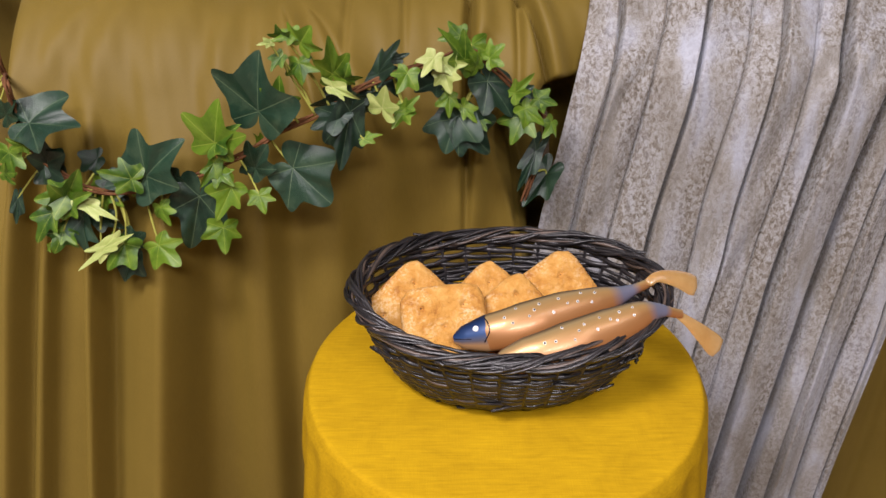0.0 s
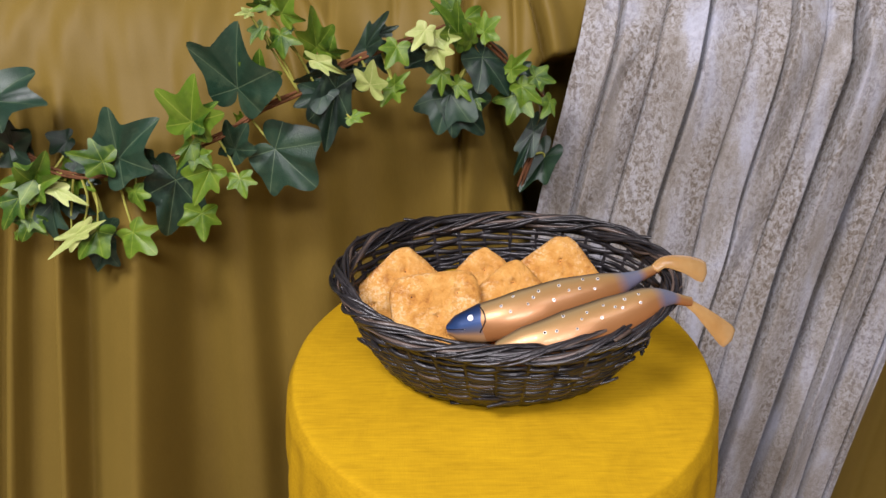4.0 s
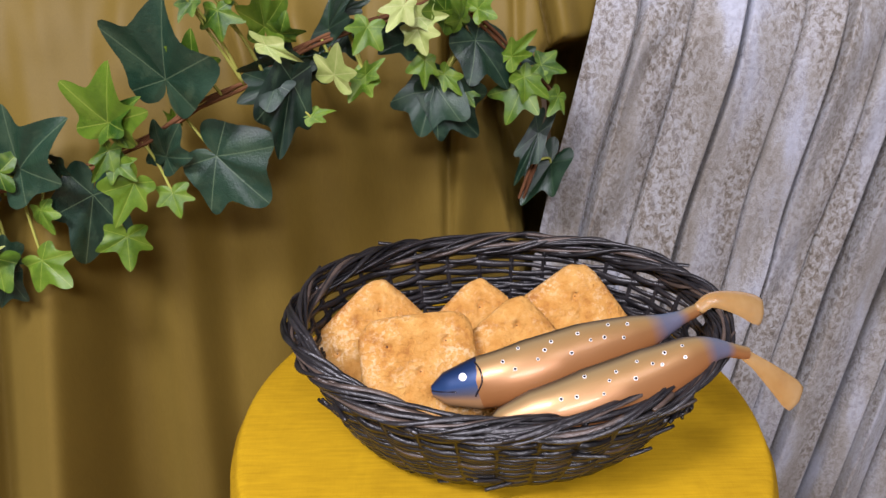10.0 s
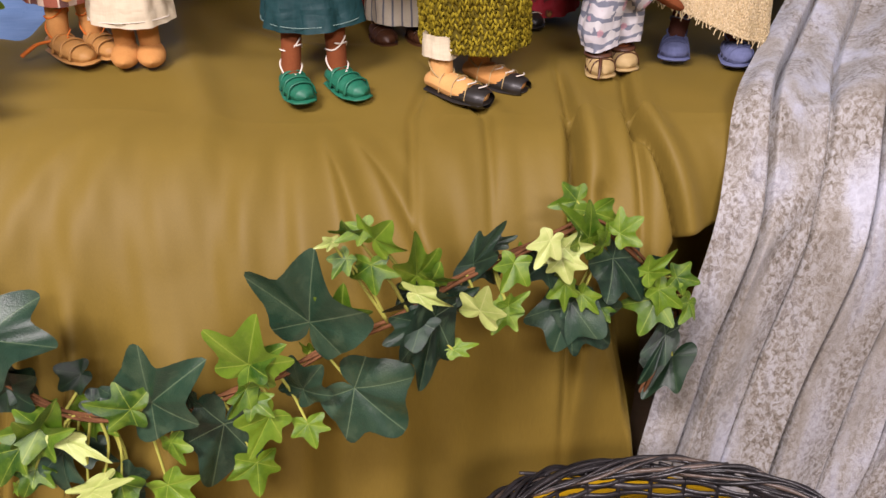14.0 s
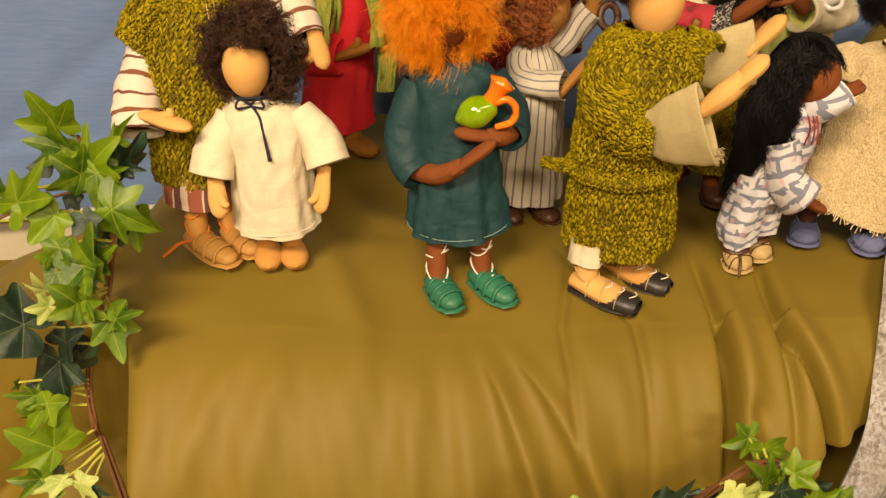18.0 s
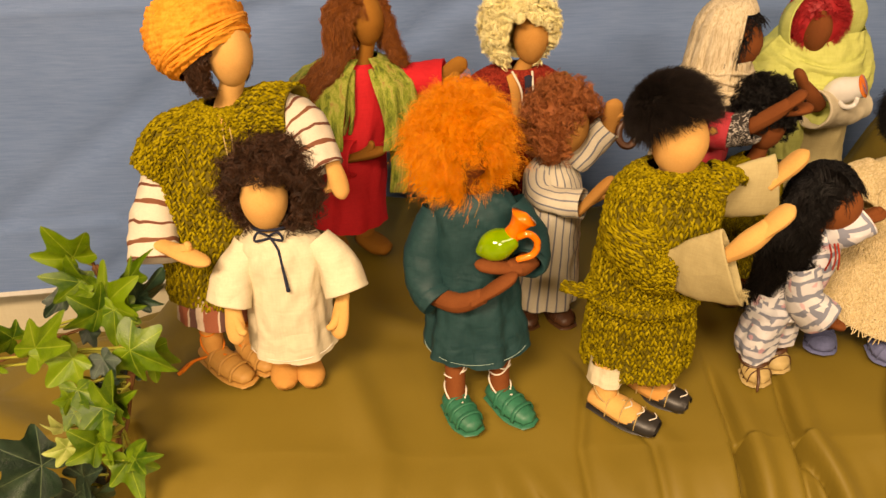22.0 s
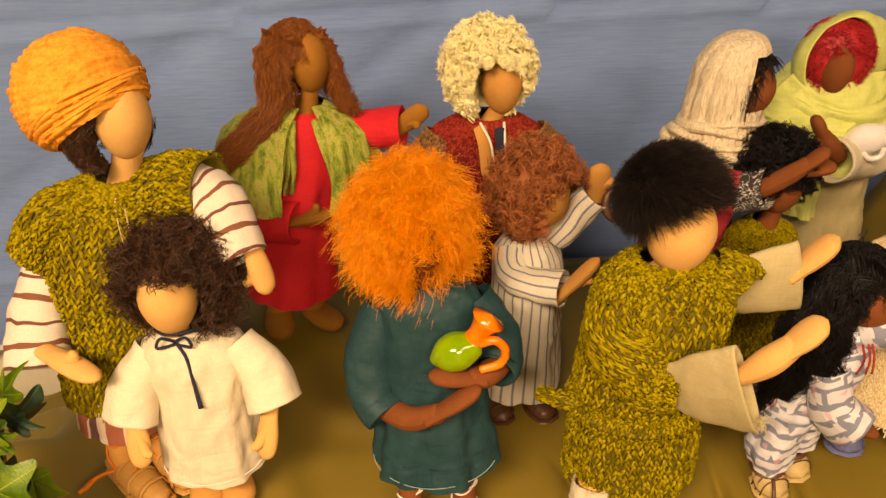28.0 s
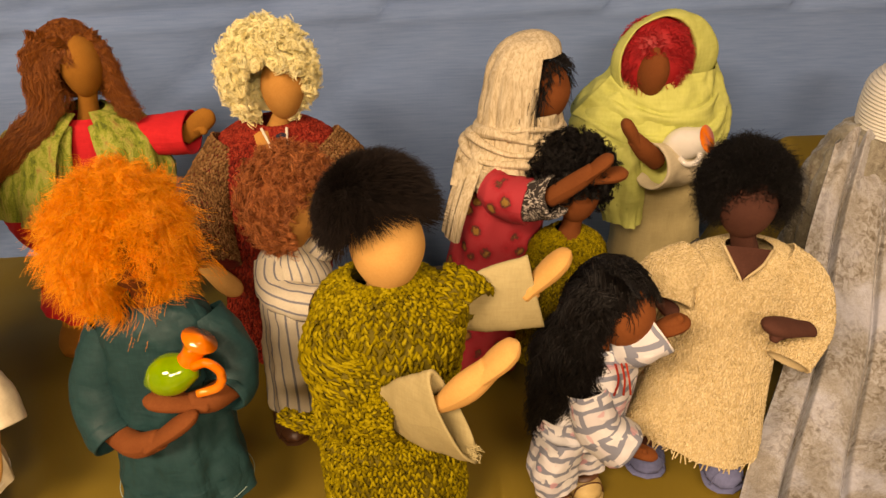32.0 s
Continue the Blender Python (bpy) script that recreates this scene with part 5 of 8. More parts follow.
def turban_doll():
    b = Build()
    c = (-0.391, 1.113, 1.317)
    head(b, c, (0.0180, 0.0215, 0.0272), SKIN_LIGHT, (-0.402, 1.120, 1.262), 0.010)
    face = (0.45, -1, -0.25)
    b.hair((-0.404, 1.124, 1.306), (0.022, 0.022, 0.026), HAIR_DARKBROWN, 900, 0.006, face, 0.30, 0.0030, 2.2, 0.2, 0.0004, 14, -0.7, locks=90)
    for i in range(14):
        k = (i % 7) / 6
        dy = 0.006 * (i // 7)
        b.lock([(-0.397 - 0.004 * k, 1.101 + dy, 1.340), (-0.404 - 0.008 * k, 1.094 + dy, 1.331), (-0.408 - 0.010 * k, 1.091 + dy, 1.318), (-0.409 - 0.010 * k, 1.092 + dy, 1.302), (-0.404 - 0.006 * k, 1.096 + dy, 1.288)], [0.002, 0.003, 0.003, 0.003, 0.002], HAIR_DARKBROWN, 70, 0.0024, 3.5 + 0.3 * i % 2, 0.0004)
    # wound turban: a lumpy dome with crossing bands
    tilt = Vector((0, 0, 1)).rotation_difference(Vector((-0.52, 0.36, 0.77))).to_matrix()
    tc = V(-0.417, 1.124, 1.331)
    a, e = np.linspace(0, 2 * np.pi, 181)[None], np.linspace(0.04, 2.25, 100)[:, None]
    d = np.stack([np.sin(e) * np.cos(a), np.sin(e) * np.sin(a), np.cos(e) + 0 * a], -1)
    # wrapped layers cross at two slants; each layer ends in a soft step
    w1 = d @ unit(V(0.30, 0.10, 1.0)) + 0.03 * np.sin(3 * a + 2 * e)
    w2 = d @ unit(V(-0.55, 0.25, 0.9)) + 0.03 * np.sin(2 * a - 3 * e)
    saw = lambda w, k: (w * k) % 1.0
    lift = 0.05 * saw(w1, 3.2) ** 2 + 0.04 * saw(w2, 2.6) ** 2
    lift = lift + 0.010 * np.sin(46 * w1 + 5 * np.sin(3 * a)) + 0.008 * np.sin(61 * w2 + 4 * np.sin(2 * a + 1)) + 0.006 * np.sin(97 * w1 + 9 * np.sin(2 * a))
    lift = 0.04 + (lift - 0.04) * smooth(0.10, 0.45, e)
    g = d * V(0.0395, 0.0405, 0.0365) * (1 + lift)[..., None]
    g[:, -1] = g[:, 0]
    g = crumple(g @ np.array(tilt).T + tc, 0.0005, 150)
    b.grid(g, ORANGE_GAUZE, flip=True)
    b.fan(g[0], ORANGE_GAUZE, True)
    rim = np.linspace(0, 2 * np.pi, 60)
    for i in range(5):
        k = 0.99 - 0.030 * i
        p = np.stack([0.0400 * k * np.cos(rim), 0.0410 * k * np.sin(rim), -0.0080 - 0.0026 * i + 0.0012 * np.sin(3 * rim + i)], -1) @ np.array(tilt).T + tc
        b.limb(p, 0.0022 + 0.0006 * np.sin(4 * rim + 2 * i), ORANGE_GAUZE, 8, 90, 0.8)
    # knitted poncho
    g = tunic(b, [(-0.403, 1.120, 1.274, 0.016, 0.014), (-0.402, 1.122, 1.266, 0.038, 0.022), (-0.404, 1.122, 1.250, 0.058, 0.032), (-0.409, 1.118, 1.205, 0.062, 0.040), (-0.417, 1.114, 1.158, 0.055, 0.038), (-0.430, 1.109, 1.096, 0.043, 0.034)], KNIT_BASE, 0.03, 5, 0.5)
    b.knit(g, KNIT, 0.0047, 0.0038, 0.00140, lift=0.0011, loose=0.5)
    b.limb([(-0.401, 1.104, 1.270), (-0.399, 1.096, 1.258), (-0.397, 1.088, 1.240)], [0.006, 0.0045, 0.0008], SKIN_LIGHT, 10, 14, 0.4)
    for dx in (-0.003, 0.003):
        b.limb([(-0.399 + dx, 1.095, 1.262), (-0.397 + dx, 1.088, 1.250), (-0.396 + 0.5 * dx, 1.084, 1.234)], [0.0006] * 3, LEATHER_TAN, 6)
    for q, r in (
        ([(-0.394, 1.121, 1.256), (-0.368, 1.117, 1.266), (-0.342, 1.107, 1.269)], [0.022, 0.0235, 0.0235]),
        ([(-0.415, 1.121, 1.252), (-0.450, 1.115, 1.243), (-0.469, 1.106, 1.218)], [0.022, 0.022, 0.018]),
    ):
        s = arm(b, q, r, KNIT_BASE)
        b.knit(s[:-2], KNIT, 0.0047, 0.0038, 0.00140, lift=0.0011, loose=0.5)
    # banded sleeves and hands
    arm(b, [(-0.464, 1.112, 1.215), (-0.470, 1.090, 1.185), (-0.469, 1.066, 1.156)], [0.015, 0.018, 0.0215], BROWN_STRIPE)
    hand(b, (-0.456, 1.060, 1.174), (-0.415, 1.030, 1.174), SKIN_LIGHT, 0.0088, (-0.432, 1.044, 1.186))
    arm(b, [(-0.358, 1.112, 1.266), (-0.338, 1.101, 1.259), (-0.321, 1.078, 1.231)], [0.0210, 0.0195, 0.0160], BROWN_STRIPE)
    hand(b, (-0.315, 1.080, 1.236), (-0.307, 1.070, 1.208), SKIN_LIGHT, 0.0085, (-0.322, 1.072, 1.214))
    tunic(b, [(-0.428, 1.106, 1.115, 0.034, 0.028), (-0.432, 1.103, 1.095, 0.034, 0.028), (-0.434, 1.101, 1.076, 0.033, 0.028)], SKIRT_STRIPE, 0.05, 5, 1)
    gz = float(ground(-0.43, 1.08)) + 0.002
    foot(b, (-0.440, 1.088, 0), (-0.404, 1.056, 0), LEATHER_OCHRE, gz, SKIN_TAN, (-0.438, 1.098, 1.090), 0.0100, 1.12, LEATHER_OCHRE, ORANGE_CORD, LEATHER_OCHRE)
    foot(b, (-0.410, 1.098, 0), (-0.385, 1.070, 0), LEATHER_OCHRE, gz, SKIN_TAN, (-0.415, 1.100, 1.090), 0.0100, 1.12, LEATHER_OCHRE, ORANGE_CORD, LEATHER_OCHRE)
    for dx, dz in ((-0.016, 0.003), (-0.020, 0.000)):
        b.limb([(-0.440, 1.080, gz + 0.016), (-0.447 + dx / 2, 1.075, gz + 0.014), (-0.450 + dx, 1.068, gz + 0.005 + dz)], [0.0013, 0.0012, 0.0020], ORANGE_CORD, 6)
    doll(b, "standing cloth doll with orange turban and olive knitted poncho", (-0.42, 1.09, gz))


def linen_doll():
    b = Build()
    c = (-0.370, 1.062, 1.213)
    head(b, c, (0.0192, 0.0205, 0.0265), SKIN_LIGHT, (-0.369, 1.066, 1.176))
    face = (-0.12, -1, -0.28)
    hc = V(-0.3655, 1.071, 1.220)
    scalp(b, hc, (0.0265, 0.0265, 0.029), HAIR_DARKBROWN, face, 0.46)
    b.curls(hc, (0.024, 0.024, 0.027), HAIR_DARKBROWN, 620, 0.0195, face, 0.60, 0.0034, 2.0, 8, 0.00034, 0.15, loose=0.0011, vary=0.4)
    tunic(b, [(-0.369, 1.066, 1.186, 0.014, 0.012), (-0.365, 1.067, 1.180, 0.027, 0.019), (-0.361, 1.067, 1.165, 0.036, 0.026), (-0.361, 1.066, 1.130, 0.034, 0.029), (-0.361, 1.065, 1.095, 0.035, 0.030), (-0.361, 1.064, 1.066, 0.037, 0.031)], LINEN, 0.055, 6, 0.4, crease=0.0013)
    arm(b, [(-0.388, 1.066, 1.170), (-0.402, 1.056, 1.147), (-0.408, 1.046, 1.124)], [0.013, 0.017, 0.0185], LINEN)
    arm(b, [(-0.332, 1.066, 1.172), (-0.315, 1.056, 1.152), (-0.308, 1.046, 1.132)], [0.013, 0.017, 0.0185], LINEN)
    hand(b, (-0.405, 1.044, 1.120), (-0.403, 1.034, 1.090), SKIN_LIGHT, 0.0082, (-0.395, 1.032, 1.102))
    hand(b, (-0.313, 1.044, 1.122), (-0.318, 1.034, 1.092), SKIN_LIGHT, 0.0082, (-0.326, 1.032, 1.104))
    # neck slit, navy lace with a bow
    b.limb([(-0.368, 1.0515, 1.183), (-0.367, 1.046, 1.174), (-0.366, 1.0425, 1.163)], [0.0004, 0.0022, 0.0003], SKIN_TAN, 8, 10, 0.3)
    a = np.linspace(0, 2 * np.pi, 30)
    b.limb(np.stack([-0.369 + 0.0145 * np.cos(a), 1.066 + 0.0135 * np.sin(a), 1.187 - 0.003 * np.sin(a)], -1), np.full(30, 0.0013), NAVY, 6, 60)
    for sg in (-1, 1):
        b.limb([(-0.368, 1.050, 1.186), (-0.368 + sg * 0.008, 1.047, 1.191), (-0.368 + sg * 0.011, 1.046, 1.184), (-0.368, 1.0495, 1.184)], [0.0011] * 4, NAVY, 6, 20)
    b.limb([(-0.367, 1.049, 1.185), (-0.361, 1.044, 1.176), (-0.358, 1.0385, 1.160), (-0.355, 1.0335, 1.142)], [0.0012, 0.0012, 0.0012, 0.0018], NAVY, 6, 24)
    # hem seam
    b.limb(np.stack([-0.361 + 0.0372 * np.cos(a), 1.064 + 0.0322 * np.sin(a), 1.0705 + 0 * a], -1), np.full(30, 0.0005), WHITE_CORD, 5, 60)
    gz = float(ground(-0.36, 1.05)) + 0.002
    foot(b, (-0.3725, 1.068, 0), (-0.370, 1.046, 0), SKIN_TAN, gz, SKIN_TAN, (-0.372, 1.066, 1.080), 0.0098, 1.12)
    foot(b, (-0.350, 1.068, 0), (-0.345, 1.047, 0), SKIN_TAN, gz, SKIN_TAN, (-0.350, 1.066, 1.080), 0.0098, 1.12)
    doll(b, "small cloth doll with brown curls and cream linen tunic", (-0.36, 1.06, gz))


def orange_hair_doll():
    b = Build()
    c = (-0.204, 1.066, 1.250)
    head(b, c, (0.020, 0.021, 0.025), SKIN_BROWN, (-0.200, 1.068, 1.204))
    face = (0.30, -1, -0.62)
    hc = V(-0.211, 1.074, 1.258)
    scalp(b, hc, (0.026, 0.026, 0.029), HAIR_ORANGE, face, 0.72)
    b.hair(hc, (0.025, 0.025, 0.028), HAIR_ORANGE, 11000, 0.0225, face, 0.90, 0.0030, 1.7, 0.34, 0.00018, 13, -0.95, vary=0.14, locks=700, jitter=0.09, sway=0.12)
    b.curls(hc + V(0, 0, -0.001), (0.036, 0.036, 0.038), HAIR_ORANGE, 240, 0.0110, face, 0.88, 0.0026, 1.3, 9, 0.00017, 0.35, 14, -0.7, 1.0, 0.0012)
    tunic(b, [(-0.200, 1.068, 1.214, 0.014, 0.012), (-0.200, 1.069, 1.207, 0.029, 0.020), (-0.200, 1.070, 1.190, 0.038, 0.027), (-0.199, 1.066, 1.140, 0.036, 0.030), (-0.198, 1.060, 1.103, 0.040, 0.032), (-0.197, 1.055, 1.064, 0.045, 0.035)], TEAL, 0.065, 6, 2.0, crease=0.0016)
    a = np.linspace(0, 2 * np.pi, 40)
    b.limb(np.stack([-0.197 + 0.0462 * np.cos(a), 1.055 + 0.0362 * np.sin(a), 1.0690 + 0.0014 * np.sin(2 * a + 2)], -1), np.full(40, 0.0003), TEAL_SEAM, 5, 80)
    arm(b, [(-0.229, 1.070, 1.194), (-0.242, 1.062, 1.160), (-0.240, 1.050, 1.130), (-0.231, 1.040, 1.122)], [0.014, 0.0165, 0.0165, 0.016], TEAL)
    b.limb([(-0.238, 1.050, 1.124), (-0.216, 1.028, 1.128), (-0.196, 1.018, 1.141)], [0.0090, 0.0086, 0.0066], SKIN_BROWN, 14, 20)
    hand(b, (-0.198, 1.018, 1.140), (-0.170, 1.015, 1.163), SKIN_BROWN, 0.0086)
    arm(b, [(-0.170, 1.070, 1.198), (-0.156, 1.062, 1.174), (-0.154, 1.048, 1.158), (-0.158, 1.040, 1.156)], [0.014, 0.0165, 0.016, 0.015], TEAL)
    b.limb([(-0.153, 1.046, 1.158), (-0.164, 1.032, 1.160), (-0.176, 1.026, 1.163)], [0.0090, 0.0088, 0.0064], SKIN_BROWN, 14, 16)
    hand(b, (-0.172, 1.026, 1.162), (-0.202, 1.024, 1.168), SKIN_BROWN, 0.0086)
    b.limb([(-0.197, 1.054, 1.206), (-0.195, 1.046, 1.196)], [0.0009, 0.0006], WHITE_CORD, 5)
    b.limb([(-0.190, 1.054, 1.206), (-0.190, 1.047, 1.192)], [0.0009, 0.0006], WHITE_CORD, 5)
    gz = float(ground(-0.2, 1.02)) + 0.002
    foot(b, (-0.2175, 1.030, 0), (-0.203, 1.000, 0), LEATHER_GREEN, gz, SKIN_BROWN, (-0.216, 1.050, 1.065), 0.0092, 1.15, LEATHER_GREEN, WHITE_CORD, LEATHER_GREEN)
    foot(b, (-0.176, 1.038, 0), (-0.153, 1.007, 0), LEATHER_GREEN, gz, SKIN_BROWN, (-0.178, 1.050, 1.075), 0.0092, 1.15, LEATHER_GREEN, WHITE_CORD, LEATHER_GREEN)
    doll(b, "cloth doll with fluffy orange hair and teal dress, holding a jug", (-0.2, 1.05, gz))


def red_dress_doll():
    b = Build()
    c = (-0.283, 1.272, 1.298)
    head(b, c, (0.0165, 0.020, 0.026), SKIN_GOLD, (-0.290, 1.278, 1.246))
    face = (0.72, -1, -0.22)
    hc = V(-0.295, 1.282, 1.300)
    scalp(b, hc, (0.0245, 0.026, 0.031), HAIR_BROWN, face, 0.72)
    b.hair(hc, (0.0235, 0.025, 0.030), HAIR_BROWN, 4600, 0.0095, face, 0.74, 0.0020, 1.6, 1.3, 0.0003, 12, -0.75, locks=340, jitter=0.06, sway=0.10)
    for i in range(10):
        k = i / 9
        b.lock([hc + V(-0.016 + 0.020 * k, -0.012 - 0.008 * k, 0.024), hc + V(-0.027 + 0.014 * k, -0.017, 0.002), (-0.322 + 0.014 * k, 1.256, 1.268 - 0.006 * k), (-0.344 + 0.010 * k, 1.240, 1.248 - 0.008 * k), (-0.368 + 0.006 * k, 1.234, 1.222 - 0.006 * k), (-0.376 + 0.004 * k, 1.236, 1.182 + 0.008 * k)], [0.005, 0.005, 0.004, 0.004, 0.004, 0.0025], HAIR_BROWN, 300, 0.0036, 7.5, 0.0003)
    for i in range(4):
        b.lock([hc + V(0.018, -0.004, 0.022), hc + V(0.030, -0.006, 0.004), (-0.264 + 0.003 * i, 1.272, 1.272), (-0.252 + 0.003 * i, 1.268, 1.252)], [0.004, 0.004, 0.004, 0.003], HAIR_BROWN, 260, 0.0036, 5, 0.0003)
    tunic(b, [(-0.292, 1.278, 1.254, 0.014, 0.012), (-0.297, 1.281, 1.243, 0.034, 0.022), (-0.300, 1.282, 1.220, 0.045, 0.030), (-0.304, 1.275, 1.170, 0.037, 0.032), (-0.312, 1.266, 1.120, 0.036, 0.032), (-0.318, 1.262, 1.080, 0.040, 0.033)], RED, 0.06, 5, 1.2)
    arm(b, [(-0.336, 1.278, 1.228), (-0.356, 1.268, 1.185), (-0.340, 1.250, 1.164), (-0.302, 1.236, 1.164)], [0.016, 0.019, 0.020, 0.020], RED)
    hand(b, (-0.302, 1.236, 1.166), (-0.270, 1.222, 1.180), SKIN_GOLD, 0.009, (-0.284, 1.224, 1.188))
    arm(b, [(-0.262, 1.282, 1.235), (-0.236, 1.278, 1.234), (-0.206, 1.272, 1.238)], [0.016, 0.018, 0.019], RED)
    hand(b, (-0.208, 1.270, 1.238), (-0.186, 1.264, 1.258), SKIN_GOLD, 0.0095, (-0.194, 1.262, 1.240), up=(0, 1, 0))
    # green gauze stole over both shoulders
    tmp = Build()
    g = tmp.rings([(-0.292, 1.278, 1.260, 0.017, 0.015), (-0.297, 1.279, 1.252, 0.042, 0.029), (-0.300, 1.277, 1.236, 0.064, 0.042), (-0.303, 1.272, 1.206, 0.073, 0.050), (-0.306, 1.268, 1.182, 0.072, 0.054)], GAUZE_GREEN, 120, 40, 0.05, 13, 0.4, False, crease=0.0018)
    for cols in (slice(0, 89), slice(99, 121)):
        b.grid(g[:, cols], GAUZE_GREEN, flip=True)
        b.grid(g[:, cols] * 1.0 + V(0, 0, -0.001), GAUZE_GREEN)
    for j in range(6):
        b.limb([(-0.300, 1.258, 1.252), (-0.302 - 0.003 * j, 1.246, 1.232), (-0.303 - 0.005 * j, 1.243, 1.205), (-0.306 - 0.006 * j, 1.245, 1.188)], [0.003, 0.0035, 0.0038, 0.003], GAUZE_GREEN, 8, 20, 0.5)
        b.limb([(-0.282, 1.258, 1.252), (-0.275 + 0.003 * j, 1.246, 1.232), (-0.268 + 0.004 * j, 1.242, 1.200), (-0.262 + 0.003 * j, 1.236, 1.165), (-0.267 + 0.003 * j, 1.228, 1.128)], [0.003, 0.004, 0.0038, 0.0034, 0.0022], GAUZE_GREEN, 8, 24, 0.5)
    gz = float(ground(-0.31, 1.24)) + 0.004
    foot(b, (-0.333, 1.250, 0), (-0.328, 1.222, 0), SKIN_GOLD, gz, SKIN_GOLD, (-0.332, 1.262, 1.10), 0.0112, 1.2)
    foot(b, (-0.300, 1.254, 0), (-0.276, 1.236, 0), SKIN_GOLD, gz, SKIN_GOLD, (-0.302, 1.262, 1.11), 0.0112, 1.2)
    b.shift(1.06, 1.17, (-0.004, 0.018, -0.009))
    doll(b, "cloth doll with long brown hair, red dress and green stole", (-0.31, 1.26, gz))


def blond_doll():
    b = Build()
    c = (-0.127, 1.262, 1.276)
    head(b, c, (0.0172, 0.020, 0.026), SKIN_TAN, (-0.136, 1.268, 1.236))
    face = (0.25, -1, -0.35)
    hc = V(-0.138, 1.270, 1.287)
    scalp(b, hc, (0.0290, 0.0290, 0.0315), HAIR_BLOND, face, 0.60)
    b.curls(hc, (0.0265, 0.0265, 0.029), HAIR_BLOND, 760, 0.0150, face, 0.66, 0.0029, 2.0, 10, 0.00046, 0.25, loose=0.0007)
    g = tunic(b, [(-0.137, 1.268, 1.246, 0.017, 0.014), (-0.138, 1.272, 1.238, 0.036, 0.023), (-0.139, 1.274, 1.220, 0.048, 0.031), (-0.142, 1.268, 1.160, 0.043, 0.034), (-0.150, 1.258, 1.09, 0.044, 0.036), (-0.158, 1.252, 1.035, 0.046, 0.037)], RED_BASE, 0.05, 5, 0.3)
    b.knit(g, RED_YARN, 0.0036, 0.0030, 0.00105)
    for q in (
        [(-0.176, 1.272, 1.226), (-0.199, 1.262, 1.188), (-0.202, 1.240, 1.160), (-0.197, 1.218, 1.138)],
        [(-0.100, 1.272, 1.226), (-0.083, 1.268, 1.205), (-0.078, 1.262, 1.180), (-0.080, 1.250, 1.160)],
    ):
        s = arm(b, q, [0.017, 0.020, 0.022, 0.024], RED_BASE)
        b.knit(s[:-2], BROWN_YARN, 0.0036, 0.0030, 0.00105)
    hand(b, (-0.196, 1.216, 1.136), (-0.172, 1.196, 1.126), SKIN_LIGHT, 0.010)
    # open collar, white edging and dark vest strip
    b.limb([(-0.146, 1.250, 1.243), (-0.142, 1.243, 1.228), (-0.140, 1.238, 1.205)], [0.007, 0.007, 0.006], SKIN_TAN, 10, 14, 0.4)
    for sg in (-1, 1):
        b.limb([(-0.136 + sg * 0.010, 1.250, 1.247), (-0.132 + sg * 0.006, 1.240, 1.232), (-0.130 + sg * 0.005, 1.236, 1.210)], [0.0012] * 3, WHITE_CORD, 6)
    b.limb([(-0.130, 1.246, 1.243), (-0.129, 1.239, 1.226), (-0.129, 1.236, 1.205)], [0.0045, 0.0045, 0.004], NAVY, 8, 12, 0.4)
    doll(b, "cloth doll with curly blond hair and dark red knitted coat", (-0.15, 1.26, float(ground(-0.15, 1.25))))


def striped_doll():
    b = Build()
    c = (-0.106, 1.158, 1.228)
    head(b, c, (0.0185, 0.0195, 0.024), SKIN_TAN, (-0.119, 1.165, 1.186))
    face = (1, -0.75, -0.5)
    hc = V(-0.112, 1.163, 1.233)
    scalp(b, hc, (0.024, 0.024, 0.026), HAIR_AUBURN, face, 0.62)
    b.curls(hc, (0.024, 0.024, 0.0265), HAIR_AUBURN, 560, 0.0160, face, 0.68, 0.0028, 2.2, 7, 0.00030, 0.25, loose=0.0007)
    tunic(b, [(-0.117, 1.165, 1.197, 0.012, 0.011), (-0.117, 1.166, 1.188, 0.020, 0.016), (-0.115, 1.166, 1.172, 0.026, 0.022), (-0.116, 1.162, 1.130, 0.028, 0.026), (-0.118, 1.164, 1.09, 0.032, 0.029), (-0.119, 1.168, 1.034, 0.036, 0.031)], STRIPE, 0.05, 6, 0.2)
    arm(b, [(-0.128, 1.162, 1.184), (-0.127, 1.148, 1.168), (-0.113, 1.137, 1.165), (-0.094, 1.126, 1.168)], [0.013, 0.0135, 0.0130, 0.0145], STRIPE)
    hand(b, (-0.094, 1.126, 1.164), (-0.072, 1.119, 1.197), SKIN_TAN, 0.0085, (-0.076, 1.118, 1.178))
    arm(b, [(-0.096, 1.168, 1.188), (-0.080, 1.168, 1.208), (-0.067, 1.165, 1.226)], [0.013, 0.014, 0.014], STRIPE)
    hand(b, (-0.066, 1.165, 1.226), (-0.066, 1.160, 1.252), SKIN_TAN, 0.009, (-0.054, 1.160, 1.236))
    # coil held in the raised hand
    a = np.linspace(0, 2 * np.pi, 30)
    b.limb(np.stack([-0.052 + 0.008 * np.cos(a), 1.158 + 0.004 * np.sin(a), 1.220 + 0.010 * np.sin(a)], -1), np.full(30, 0.0035), LEATHER_BROWN, 8, 40)
    gz = float(ground(-0.12, 1.13)) + 0.002
    for x in (-0.142, -0.104):
        foot(b, (x, 1.166, 0), (x + 0.010, 1.138, 0), LEATHER_BROWN, gz, SKIN_TAN, (x, 1.168, 1.075), 0.0088, 1.1, LEATHER_BROWN, LEATHER_BROWN)
    b.shift(1.06, 1.16, (-0.004, -0.018, 0.006))
    doll(b, "cloth doll with auburn curls in a blue-striped white gown", (-0.115, 1.15, gz))


